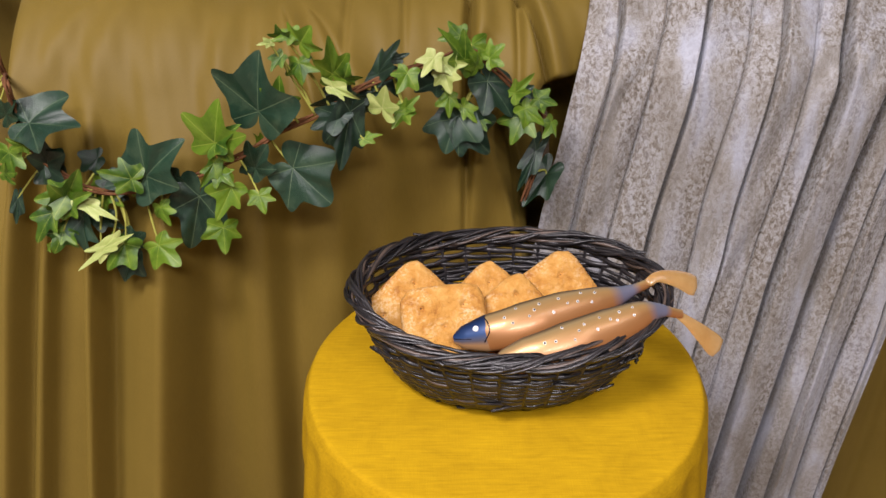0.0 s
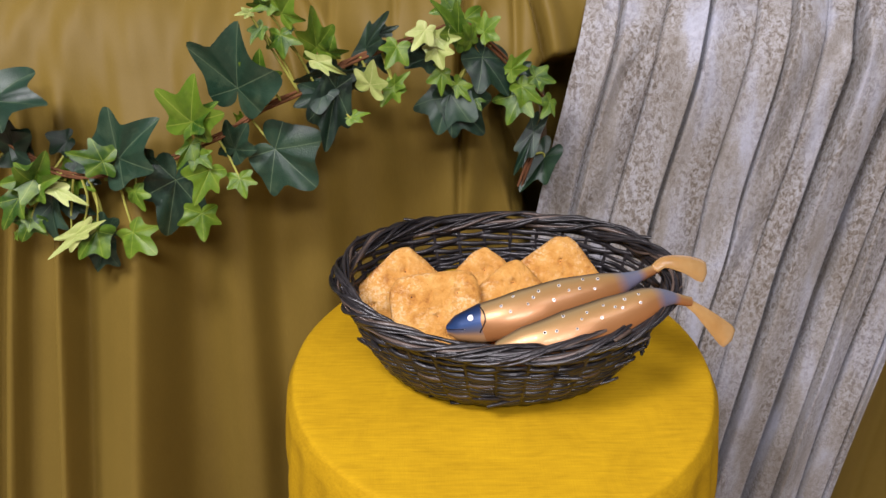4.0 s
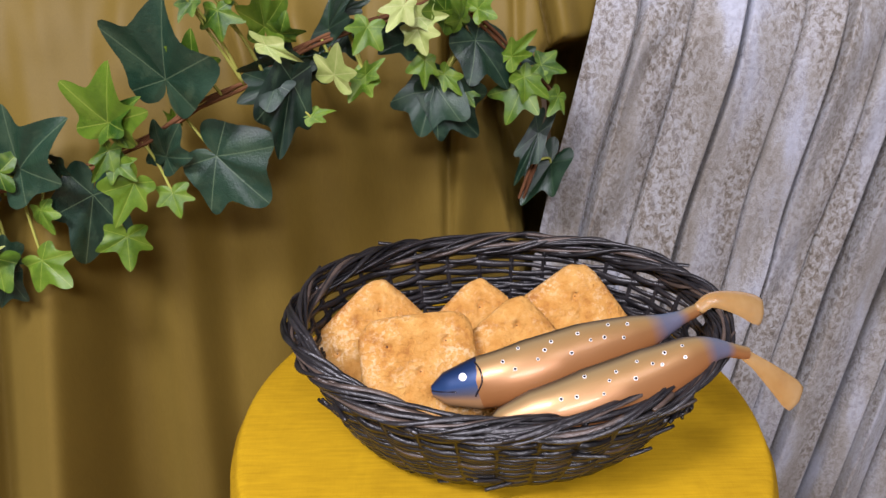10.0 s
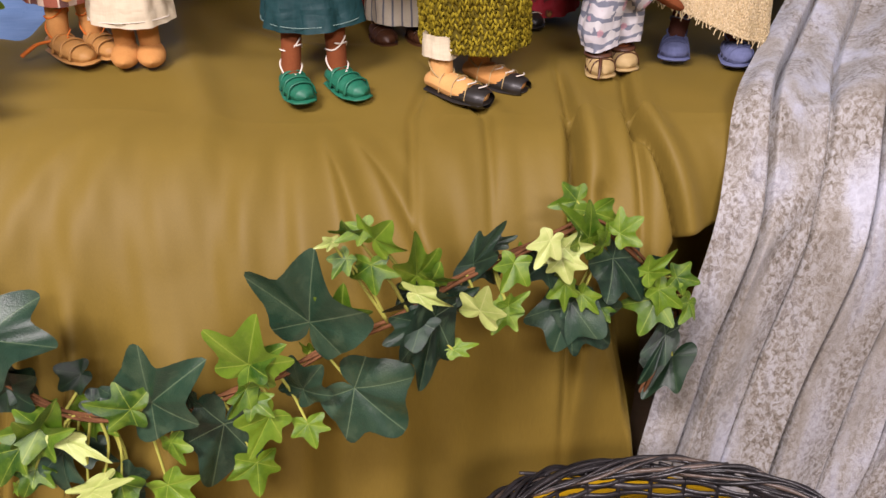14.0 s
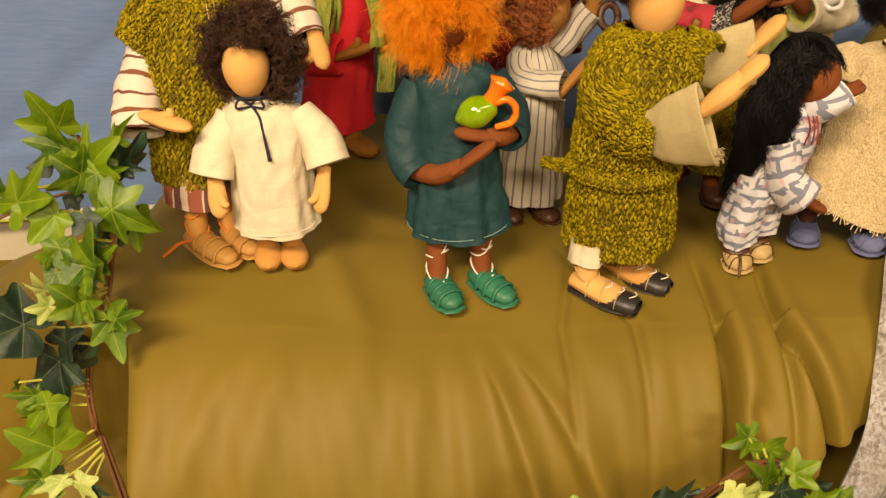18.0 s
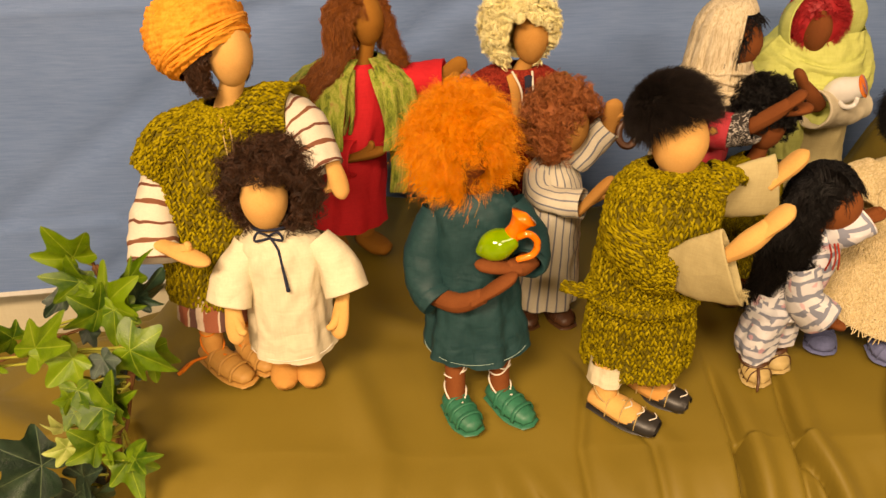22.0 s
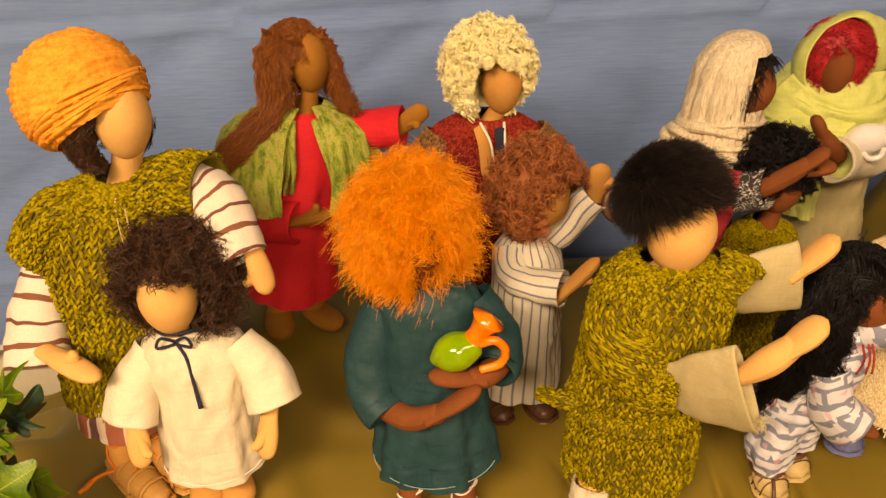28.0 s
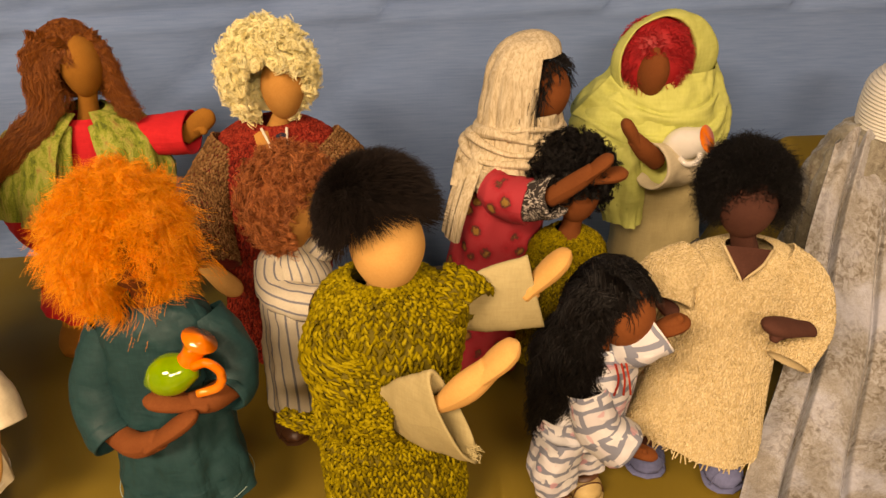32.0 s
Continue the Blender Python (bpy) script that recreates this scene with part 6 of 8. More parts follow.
def green_knit_doll():
    b = Build()
    c = (-0.037, 1.058, 1.253)
    head(b, c, (0.0215, 0.022, 0.028), SKIN_LIGHT, (-0.042, 1.064, 1.216), 0.009)
    face = (0.50, -0.80, -1.0)
    hc = V(-0.047, 1.068, 1.272)
    scalp(b, hc, (0.026, 0.0255, 0.0265), HAIR_FUR, face, 0.45)
    b.hair(hc, (0.0255, 0.0255, 0.0265), HAIR_FUR, 20000, 0.0105, face, 0.46, 0.0003, 0.6, 0.30, 0.00015, 7, -0.40, comb=(0.45, -0.35, 0.10), vary=0.22, locks=2600, jitter=0.07, sway=0.06)
    # knitted jacket tied at the waist
    g = tunic(b, [(-0.041, 1.060, 1.234, 0.018, 0.015), (-0.040, 1.063, 1.224, 0.034, 0.022), (-0.038, 1.065, 1.203, 0.045, 0.031), (-0.043, 1.060, 1.170, 0.045, 0.037), (-0.050, 1.055, 1.135, 0.044, 0.034), (-0.051, 1.053, 1.118, 0.040, 0.031)], KNIT_BASE, 0.03, 5, 0.2)
    b.knit(g, KNIT, 0.0047, 0.0038, 0.00140, lift=0.0011, loose=0.5)
    g = tunic(b, [(-0.051, 1.053, 1.126, 0.041, 0.032), (-0.051, 1.052, 1.110, 0.044, 0.034), (-0.051, 1.050, 1.075, 0.047, 0.036), (-0.051, 1.048, 1.044, 0.047, 0.036)], KNIT_BASE, 0.05, 6, 1.0)
    b.knit(g, KNIT, 0.0047, 0.0038, 0.00140, lift=0.0011, loose=0.5)
    a = np.linspace(0, 2 * np.pi, 30)
    g = b.limb(np.stack([-0.051 + 0.043 * np.cos(a), 1.053 + 0.034 * np.sin(a), 1.120 + 0.003 * np.sin(a)], -1), np.full(30, 0.006), KNIT_BASE, 10, 60, 0.8)
    b.knit(g.transpose(1, 0, 2), KNIT, 0.0042, 0.0034, 0.0012, lift=0.0009, loose=0.4)
    g = b.limb([(-0.088, 1.046, 1.120), (-0.102, 1.050, 1.122), (-0.120, 1.060, 1.122)], [0.006, 0.0065, 0.005], KNIT_BASE, 10, 14, 0.6)
    b.knit(g[1:-1], KNIT, 0.0042, 0.0034, 0.0012, lift=0.0009, loose=0.4)
    # bunched knitted upper sleeves
    for q, r in (
        ([(-0.062, 1.062, 1.210), (-0.068, 1.046, 1.182), (-0.052, 1.034, 1.160), (-0.034, 1.026, 1.158)], [0.018, 0.023, 0.024, 0.019]),
        ([(-0.010, 1.066, 1.214), (0.004, 1.062, 1.210), (0.010, 1.056, 1.206)], [0.018, 0.019, 0.018]),
    ):
        s = arm(b, q, r, KNIT_BASE)
        b.knit(s[:-2], KNIT, 0.0047, 0.0038, 0.00140, lift=0.0011, loose=0.5)
    # wide beige cuffs and outstretched mittens
    b.limb([(-0.012, 1.074, 1.194), (0.018, 1.072, 1.200), (0.052, 1.070, 1.208)], [0.003, 0.0056, 0.0070], BEIGE, 32, 30, 3.9, caps=False, cuff=True, crease=0.0008)
    b.limb([(0.016, 1.072, 1.196), (0.036, 1.071, 1.204), (0.050, 1.070, 1.213)], [0.0030, 0.0050, 0.0080], SKIN_LIGHT, 14)
    hand(b, (0.050, 1.070, 1.213), (0.070, 1.068, 1.237), SKIN_LIGHT, 0.0105)
    b.limb([(-0.048, 1.024, 1.158), (-0.028, 1.008, 1.168), (-0.006, 0.992, 1.180)], [0.003, 0.0060, 0.0076], BEIGE, 32, 30, 4.3, caps=False, cuff=True, crease=0.0008)
    b.limb([(-0.034, 1.012, 1.168), (-0.014, 0.998, 1.186), (0.001, 0.993, 1.202), (0.014, 0.992, 1.216)], [0.0030, 0.0050, 0.0086, 0.0068], SKIN_LIGHT, 14)
    hand(b, (0.010, 0.992, 1.212), (0.028, 0.992, 1.231), SKIN_LIGHT, 0.0098)
    for _ in range(24):
        an = rng.uniform(0, 6.28)
        p = V(-0.004, 0.991, 1.180) + V(0.0085, -0.006, -0.026) * rng.uniform(0.6, 1.0) + V(0.002, 0.003, 0) * math.sin(an)
        b.limb([p, p + V(0.002, -0.001, 0) + rng.normal(size=3) * 0.0006, p + V(0.003, -0.001, -0.001) + rng.normal(size=3) * 0.0015], [0.0004, 0.0003, 0.0003], BEIGE, 4, 5)
    gz = float(ground(-0.06, 1.01)) + 0.002
    for x in (-0.082, -0.046):
        y = 1.030 if x < -0.05 else 1.058
        tunic(b, [(x, y, 1.060, 0.0150, 0.0150), (x, y - 0.002, 1.040 if x < -0.05 else 1.034, 0.0160, 0.0160)], LINEN, 0.04, 4)
        foot(b, (x, y - 0.006, 0), (x + 0.036, y - 0.036, 0), SKIN_LIGHT if x < -0.05 else SKIN_TAN, gz, SKIN_LIGHT if x < -0.05 else SKIN_TAN, (x, y, 1.055), 0.0105, 1.2, LEATHER_BLACK, LEATHER_TAN)
        d = unit(V(0.036, -0.030, 0))
        s = np.cross(d, (0, 0, 1.0))
        heel, toe = V(x + 0.014, y - 0.018, gz + 0.0075), V(x + 0.040, y - 0.0395, gz + 0.0055)
        cap = [heel, heel + (toe - heel) * 0.45, heel + (toe - heel) * 0.8, toe]
        b.limb(cap, [0.0130, 0.0136, 0.0128, 0.0092], LEATHER_BLACK, 20, 20, 0.74, caps=False)
        for u in (0.1, 0.45, 0.8):
            m = heel + (toe - heel) * u
            b.limb([m - s * 0.006 + (0, 0, 0.0112), m + (0, 0, 0.0122) + d * 0.004, m + s * 0.006 + (0, 0, 0.0112)], [0.0006] * 3, WHITE_CORD, 5, 10)
    b.shift(1.05, 1.21, (-0.012, -0.030, 0.016))
    doll(b, "cloth doll with dark fur hair reaching out in olive knitwear", (-0.05, 1.05, gz))


def print_doll():
    b = Build()
    c = (0.111, 1.084, 1.175)
    head(b, c, (0.0185, 0.020, 0.024), SKIN_BROWN, (0.097, 1.088, 1.146))
    face = (0.85, -1, -0.75)
    hc = V(0.103, 1.094, 1.184)
    scalp(b, hc, (0.0235, 0.0235, 0.0255), HAIR_BLACK, face, 0.50)
    b.hair(hc, (0.0235, 0.0235, 0.0255), HAIR_BLACK, 3000, 0.008, face, 0.55, 0.0016, 1.2, 1.3, 0.00034, 9, -0.7, vary=0.2, locks=300, jitter=0.08, sway=0.1)
    for i in range(26):
        k, u = i / 25, rng.uniform(-1, 1)
        b.lock([hc + V(-0.010 + 0.014 * k, -0.006 - 0.014 * k, 0.022), hc + V(-0.027 + 0.016 * k, -0.012 - 0.008 * k, 0.004), (0.064 + 0.022 * k + 0.002 * u, 1.086 - 0.014 * k, 1.160), (0.056 + 0.030 * k + 0.004 * u, 1.076 - 0.010 * k, 1.122), (0.058 + 0.026 * k + 0.005 * u, 1.074 - 0.008 * k, 1.076 + 0.024 * k + 0.006 * u)], [0.004, 0.0045, 0.0045, 0.005, 0.003], HAIR_BLACK, 150, 0.0062, 4.0 + 1.5 * u, 0.00036)
    tunic(b, [(0.097, 1.086, 1.154, 0.013, 0.012), (0.096, 1.087, 1.146, 0.024, 0.018), (0.095, 1.085, 1.128, 0.028, 0.024), (0.090, 1.083, 1.100, 0.030, 0.026), (0.084, 1.080, 1.078, 0.033, 0.027)], PRINT, 0.05, 5, 0.4)
    arm(b, [(0.112, 1.082, 1.148), (0.120, 1.076, 1.158), (0.132, 1.078, 1.166)], [0.013, 0.015, 0.016], PRINT)
    hand(b, (0.131, 1.079, 1.164), (0.153, 1.086, 1.168), SKIN_BROWN, 0.0085, (0.146, 1.080, 1.174))
    arm(b, [(0.086, 1.068, 1.128), (0.094, 1.058, 1.098), (0.112, 1.052, 1.082)], [0.014, 0.017, 0.020], PRINT)
    hand(b, (0.110, 1.052, 1.082), (0.137, 1.049, 1.070), SKIN_BROWN, 0.0075, (0.126, 1.046, 1.080))
    gz = float(ground(0.07, 1.05)) + 0.002
    for x, y in ((0.066, 1.062), (0.092, 1.080)):
        tunic(b, [(0.5 * x + 0.042, y + 0.006, 1.085, 0.018, 0.018), (x, y, 1.060, 0.018, 0.018), (x, y - 0.002, 1.036, 0.0165, 0.0165)], PRINT, 0.07, 4, x * 40)
        foot(b, (x, y - 0.004, 0), (x + 0.004, y - 0.022, 0), LEATHER_TAN, gz, SKIN_BROWN, (x, y, 1.05), 0.0085, 1.15, LEATHER_TAN, LEATHER_BROWN)
        b.limb(np.stack([x + 0.0105 * np.cos(np.linspace(0, 6.283, 20)), y - 0.004 + 0.0105 * np.sin(np.linspace(0, 6.283, 20)), np.full(20, gz + 0.019)], -1), np.full(20, 0.003), LEATHER_BROWN, 6, 30)
    b.limb([(0.066, 1.045, gz + 0.018), (0.064, 1.036, gz + 0.012), (0.062, 1.030, gz + 0.003)], [0.0015, 0.0015, 0.001], LEATHER_BROWN, 6)
    for dx in (-0.002, 0.002, 0.005):
        b.limb([(0.104 + dx, 1.066, 1.150), (0.106 + dx, 1.061, 1.140), (0.105 + 1.6 * dx, 1.059, 1.128)], [0.0008] * 3, RED_YARN, 5)
    b.shift(1.035, 1.16, (-0.010, -0.036, 0.022))
    doll(b, "cloth doll with long black hair in grey printed pyjamas", (0.085, 1.075, gz))


def scarf_doll():
    b = Build()
    c = (0.082, 1.250, 1.270)
    head(b, c, (0.0185, 0.020, 0.024), SKIN_BROWN, (0.068, 1.254, 1.226))
    face = (1, -0.75, -0.35)
    hc = V(0.078, 1.254, 1.276)
    b.hair(hc, (0.022, 0.022, 0.026), HAIR_BLACK, 1500, 0.010, face, 0.50, 0.0012, 1.2, 1.2, 0.0005, 8, -0.8)
    b.lock([(0.028, 1.258, 1.215), (0.018, 1.258, 1.180), (0.014, 1.256, 1.130)], [0.006, 0.009, 0.006], HAIR_BLACK, 200, 0.002, 3)
    # gauze scarf: hood, wrap at the neck, end hanging down
    tmp = Build()
    g = tmp.rings([(0.073, 1.256, 1.317, 0.0003, 0.0003), (0.069, 1.256, 1.311, 0.019, 0.018), (0.064, 1.256, 1.292, 0.028, 0.028), (0.061, 1.256, 1.264, 0.030, 0.031), (0.059, 1.255, 1.238, 0.031, 0.032), (0.057, 1.253, 1.214, 0.034, 0.032)], CREAM_GAUZE, 120, 80, 0.07, 12, 0.7, False, crease=0.0007)
    zt = g[..., 2].mean(1)
    r0, r1 = int(np.argmin(np.abs(zt - 1.304))), int(np.argmin(np.abs(zt - 1.236)))
    for rows, cols in ((slice(0, r0 + 1), slice(0, 121)), (slice(r0, r1 + 1), slice(15, 96)), (slice(r1, 80), slice(0, 121))):
        b.grid(g[rows, cols], CREAM_GAUZE, flip=True)
        b.grid(g[rows, cols] + V(0.0012, -0.0004, -0.0012), CREAM_GAUZE)
    for col in (15, 95):
        b.limb(g[r0 : r1 + 1, col], np.full(r1 - r0 + 1, 0.0013), CREAM_GAUZE, 6)
    tunic(b, [(0.068, 1.254, 1.256, 0.024, 0.022), (0.064, 1.254, 1.240, 0.029, 0.026), (0.058, 1.252, 1.222, 0.040, 0.031), (0.054, 1.250, 1.204, 0.043, 0.034), (0.050, 1.250, 1.194, 0.043, 0.035)], CREAM_GAUZE, 0.07, 7, 0.6, crease=0.0030)
    # loose folds wound round the neck
    for i, (z, rx, ry, r) in enumerate(((1.247, 0.031, 0.029, 0.0036), (1.239, 0.034, 0.031, 0.0050), (1.229, 0.038, 0.033, 0.0046), (1.219, 0.041, 0.034, 0.0054), (1.208, 0.043, 0.035, 0.0050), (1.199, 0.043, 0.036, 0.0040))):
        a = np.linspace(0, 2 * np.pi, 60)
        sag = (0.004 - 0.0012 * i) * np.cos(a + 0.5 * i) + 0.0022 * np.sin(3 * a + 1.9 * i)
        b.limb(np.stack([0.064 - 0.0022 * i + rx * np.cos(a), 1.253 + ry * np.sin(a), z + sag - 0.005 * np.cos(a)], -1), r * (0.8 + 0.3 * np.sin(2 * a + i)), CREAM_GAUZE, 10, 80)
    drape_top = spline([(0.031, 1.229, 1.222), (0.025, 1.234, 1.223), (0.018, 1.244, 1.219), (0.015, 1.256, 1.214)], 24)
    drape_end = spline([(0.007, 1.219, 1.152), (0.004, 1.223, 1.150), (0.000, 1.229, 1.151), (-0.003, 1.238, 1.154)], 24)
    kk = np.linspace(0, 1, 30)[:, None, None]
    sheet = drape_top[None] * (1 - kk) + drape_end[None] * kk
    fold = np.sin(np.arange(24) * 1.15)[None, :, None] * (0.0025 * kk + 0.001)
    sheet = sheet + fold * V(0.6, -0.8, 0) + V(-0.004, -0.010, 0) * np.sin(np.pi * kk)
    b.grid(sheet, CREAM_GAUZE)
    b.grid(sheet + V(0.001, 0.0015, 0), CREAM_GAUZE, flip=True)
    tunic(b, [(0.060, 1.254, 1.220, 0.018, 0.015), (0.055, 1.254, 1.205, 0.035, 0.024), (0.050, 1.252, 1.175, 0.038, 0.030), (0.042, 1.246, 1.120, 0.038, 0.032), (0.034, 1.240, 1.070, 0.042, 0.034), (0.030, 1.238, 1.024, 0.046, 0.036)], FLORAL, 0.06, 6, 0.8)
    arm(b, [(0.040, 1.236, 1.200), (0.056, 1.208, 1.196), (0.082, 1.186, 1.209)], [0.015, 0.017, 0.0175], BLACK_PRINT)
    arm(b, [(0.034, 1.222, 1.204), (0.047, 1.209, 1.199), (0.064, 1.198, 1.199)], [0.016, 0.0195, 0.0190], FLORAL)
    b.limb([(0.076, 1.188, 1.207), (0.092, 1.180, 1.223), (0.106, 1.177, 1.236)], [0.0075, 0.0078, 0.0058], SKIN_BROWN, 12)
    hand(b, (0.103, 1.177, 1.233), (0.119, 1.177, 1.247), SKIN_BROWN, 0.008)
    hand(b, (0.112, 1.190, 1.222), (0.136, 1.190, 1.226), SKIN_BROWN, 0.009)
    gz = float(ground(0.03, 1.22)) + 0.002
    foot(b, (0.020, 1.218, 0), (0.026, 1.194, 0), LEATHER_BLACK, gz, SKIN_BROWN, (0.020, 1.232, 1.05), 0.0085, 1.1, LEATHER_BLACK, WHITE_CORD)
    doll(b, "cloth doll in cream gauze headscarf and red floral dress", (0.04, 1.24, gz))


def lime_scarf_doll():
    b = Build()
    head(b, (0.187, 1.316, 1.262), (0.0155, 0.020, 0.0255), SKIN_BROWN, (0.195, 1.334, 1.215))
    hc = V(0.190, 1.329, 1.269)
    b.ball(hc + V(0.002, 0, 0), (0.0325, 0.026, 0.0345), HAIR_RED, 40)
    b.hair(hc + V(0.002, -0.001, 0), (0.0315, 0.0265, 0.033), HAIR_RED, 5000, 0.0040, (-0.08, -1, -0.25), 0.82, 0.0008, 1.2, 0.4, 0.0003, 8, -0.85, vary=0.3, locks=500, jitter=0.08, sway=0.12)
    # hood, its rim, and the shawl wound round neck and shoulders
    hood = spline([(0.193, 1.332, 1.267, 0.0335, 0.0365), (0.194, 1.322, 1.267, 0.0355, 0.0385), (0.196, 1.323, 1.266, 0.0392, 0.0412), (0.204, 1.334, 1.262, 0.0500, 0.0455), (0.207, 1.352, 1.258, 0.0470, 0.0430), (0.208, 1.368, 1.254, 0.0330, 0.0320), (0.208, 1.378, 1.250, 0.0020, 0.0020)], 48)
    a = np.linspace(0, 2 * np.pi, 73)
    wob = 1 + 0.006 * np.sin(5 * a + 1) + 0.004 * np.sin(9 * a)
    g = np.stack([hood[:, 0:1] + hood[:, 3:4] * wob * np.cos(a), hood[:, 1:2] + 0.006 * np.cos(a), hood[:, 2:3] + hood[:, 4:5] * wob * np.sin(a)], -1)
    b.grid(crumple(g, 0.0006, 90), LIME)
    tunic(b, [(0.210, 1.344, 1.256, 0.044, 0.030), (0.202, 1.341, 1.234, 0.060, 0.036), (0.196, 1.338, 1.212, 0.073, 0.042), (0.199, 1.334, 1.186, 0.069, 0.044), (0.206, 1.328, 1.165, 0.056, 0.040)], LIME, 0.05, 5, 1.4, 110, 60, 0.0024)
    top = spline([(0.158, 1.330, 1.254), (0.176, 1.305, 1.237), (0.205, 1.298, 1.230), (0.234, 1.305, 1.234), (0.254, 1.332, 1.242)], 60)
    low = spline([(0.121, 1.322, 1.220), (0.160, 1.297, 1.203), (0.205, 1.290, 1.196), (0.248, 1.299, 1.196), (0.271, 1.328, 1.210)], 60)
    kk, cc = np.linspace(0, 1, 60)[:, None], np.linspace(0, 1, 60)[None]
    sheet = top[None] * (1 - kk[..., None]) + low[None] * kk[..., None]
    wave = 0.0026 * np.sin(2 * np.pi * (2.0 * kk + 1.2 * cc + 0.25 * np.sin(5 * cc))) + 0.0010 * np.sin(2 * np.pi * (3.7 * kk - 1.8 * cc))
    sheet = crumple(sheet + (wave * smooth(0, 0.15, kk))[..., None] * V(0, -0.8, 0.6), 0.0007, cols=False)
    b.grid(sheet, LIME, flip=True)
    b.grid(sheet + V(0, 0.0014, -0.0012), LIME)
    tunic(b, [(0.158, 1.304, 1.200, 0.020, 0.015), (0.164, 1.296, 1.162, 0.022, 0.016), (0.168, 1.288, 1.126, 0.016, 0.013)], LIME, 0.10, 5, 0.2, crease=0.0018)
    tunic(b, [(0.205, 1.324, 1.185, 0.040, 0.032), (0.210, 1.320, 1.11, 0.042, 0.034), (0.214, 1.316, 1.06, 0.046, 0.038), (0.218, 1.312, 1.024, 0.050, 0.040)], BEIGE, 0.05, 6, 0.5)
    arm(b, [(0.254, 1.314, 1.176), (0.226, 1.297, 1.178), (0.183, 1.276, 1.187)], [0.017, 0.020, 0.022], LINEN)
    b.limb([(0.190, 1.279, 1.190), (0.176, 1.272, 1.204), (0.164, 1.270, 1.217)], [0.0085, 0.0088, 0.0066], SKIN_BROWN, 14, 18)
    hand(b, (0.166, 1.270, 1.214), (0.154, 1.270, 1.234), SKIN_BROWN, 0.0095)
    for i in range(5):
        b.limb([(0.236 - 0.002 * i, 1.283, 1.10 - 0.009 * i), (0.243 - 0.001 * i, 1.284, 1.104 - 0.009 * i), (0.240, 1.283, 1.096 - 0.009 * i)], [0.0009] * 3, LEATHER_BLACK, 5)
    doll(b, "cloth doll wrapped in a lime green shawl with crimson hair", (0.205, 1.33, float(ground(0.205, 1.32))))


def hugged_doll():
    b = Build()
    c = (0.102, 1.206, 1.200)
    head(b, c, (0.0185, 0.0195, 0.024), SKIN_BROWN, (0.099, 1.208, 1.160))
    face = (0.12, -1, -0.85)
    hc = V(0.099, 1.214, 1.213)
    scalp(b, hc, (0.024, 0.024, 0.026), HAIR_BLACK, face, 0.70)
    b.curls(hc, (0.0245, 0.0245, 0.026), HAIR_BLACK, 480, 0.0135, face, 0.74, 0.0034, 1.9, 8, 0.00036, 0.2)
    g = tunic(b, [(0.099, 1.212, 1.166, 0.011, 0.010), (0.100, 1.214, 1.152, 0.028, 0.020), (0.100, 1.212, 1.128, 0.034, 0.026), (0.098, 1.204, 1.09, 0.036, 0.029), (0.096, 1.200, 1.045, 0.038, 0.030)], KNIT_BASE, 0.05, 5, 0.4)
    b.knit(g, KNIT, 0.0032, 0.0027, 0.0010)
    gz = float(ground(0.09, 1.19)) + 0.002
    foot(b, (0.085, 1.188, 0), (0.088, 1.165, 0), LEATHER_BROWN, gz, SKIN_BROWN, (0.085, 1.20, 1.06), 0.0085, 1.05, LEATHER_BROWN)
    foot(b, (0.110, 1.188, 0), (0.114, 1.165, 0), LEATHER_BROWN, gz, SKIN_BROWN, (0.110, 1.20, 1.06), 0.0085, 1.05, LEATHER_BROWN)
    doll(b, "small cloth doll with black curls in olive knitwear, hugged", (0.1, 1.2, gz))


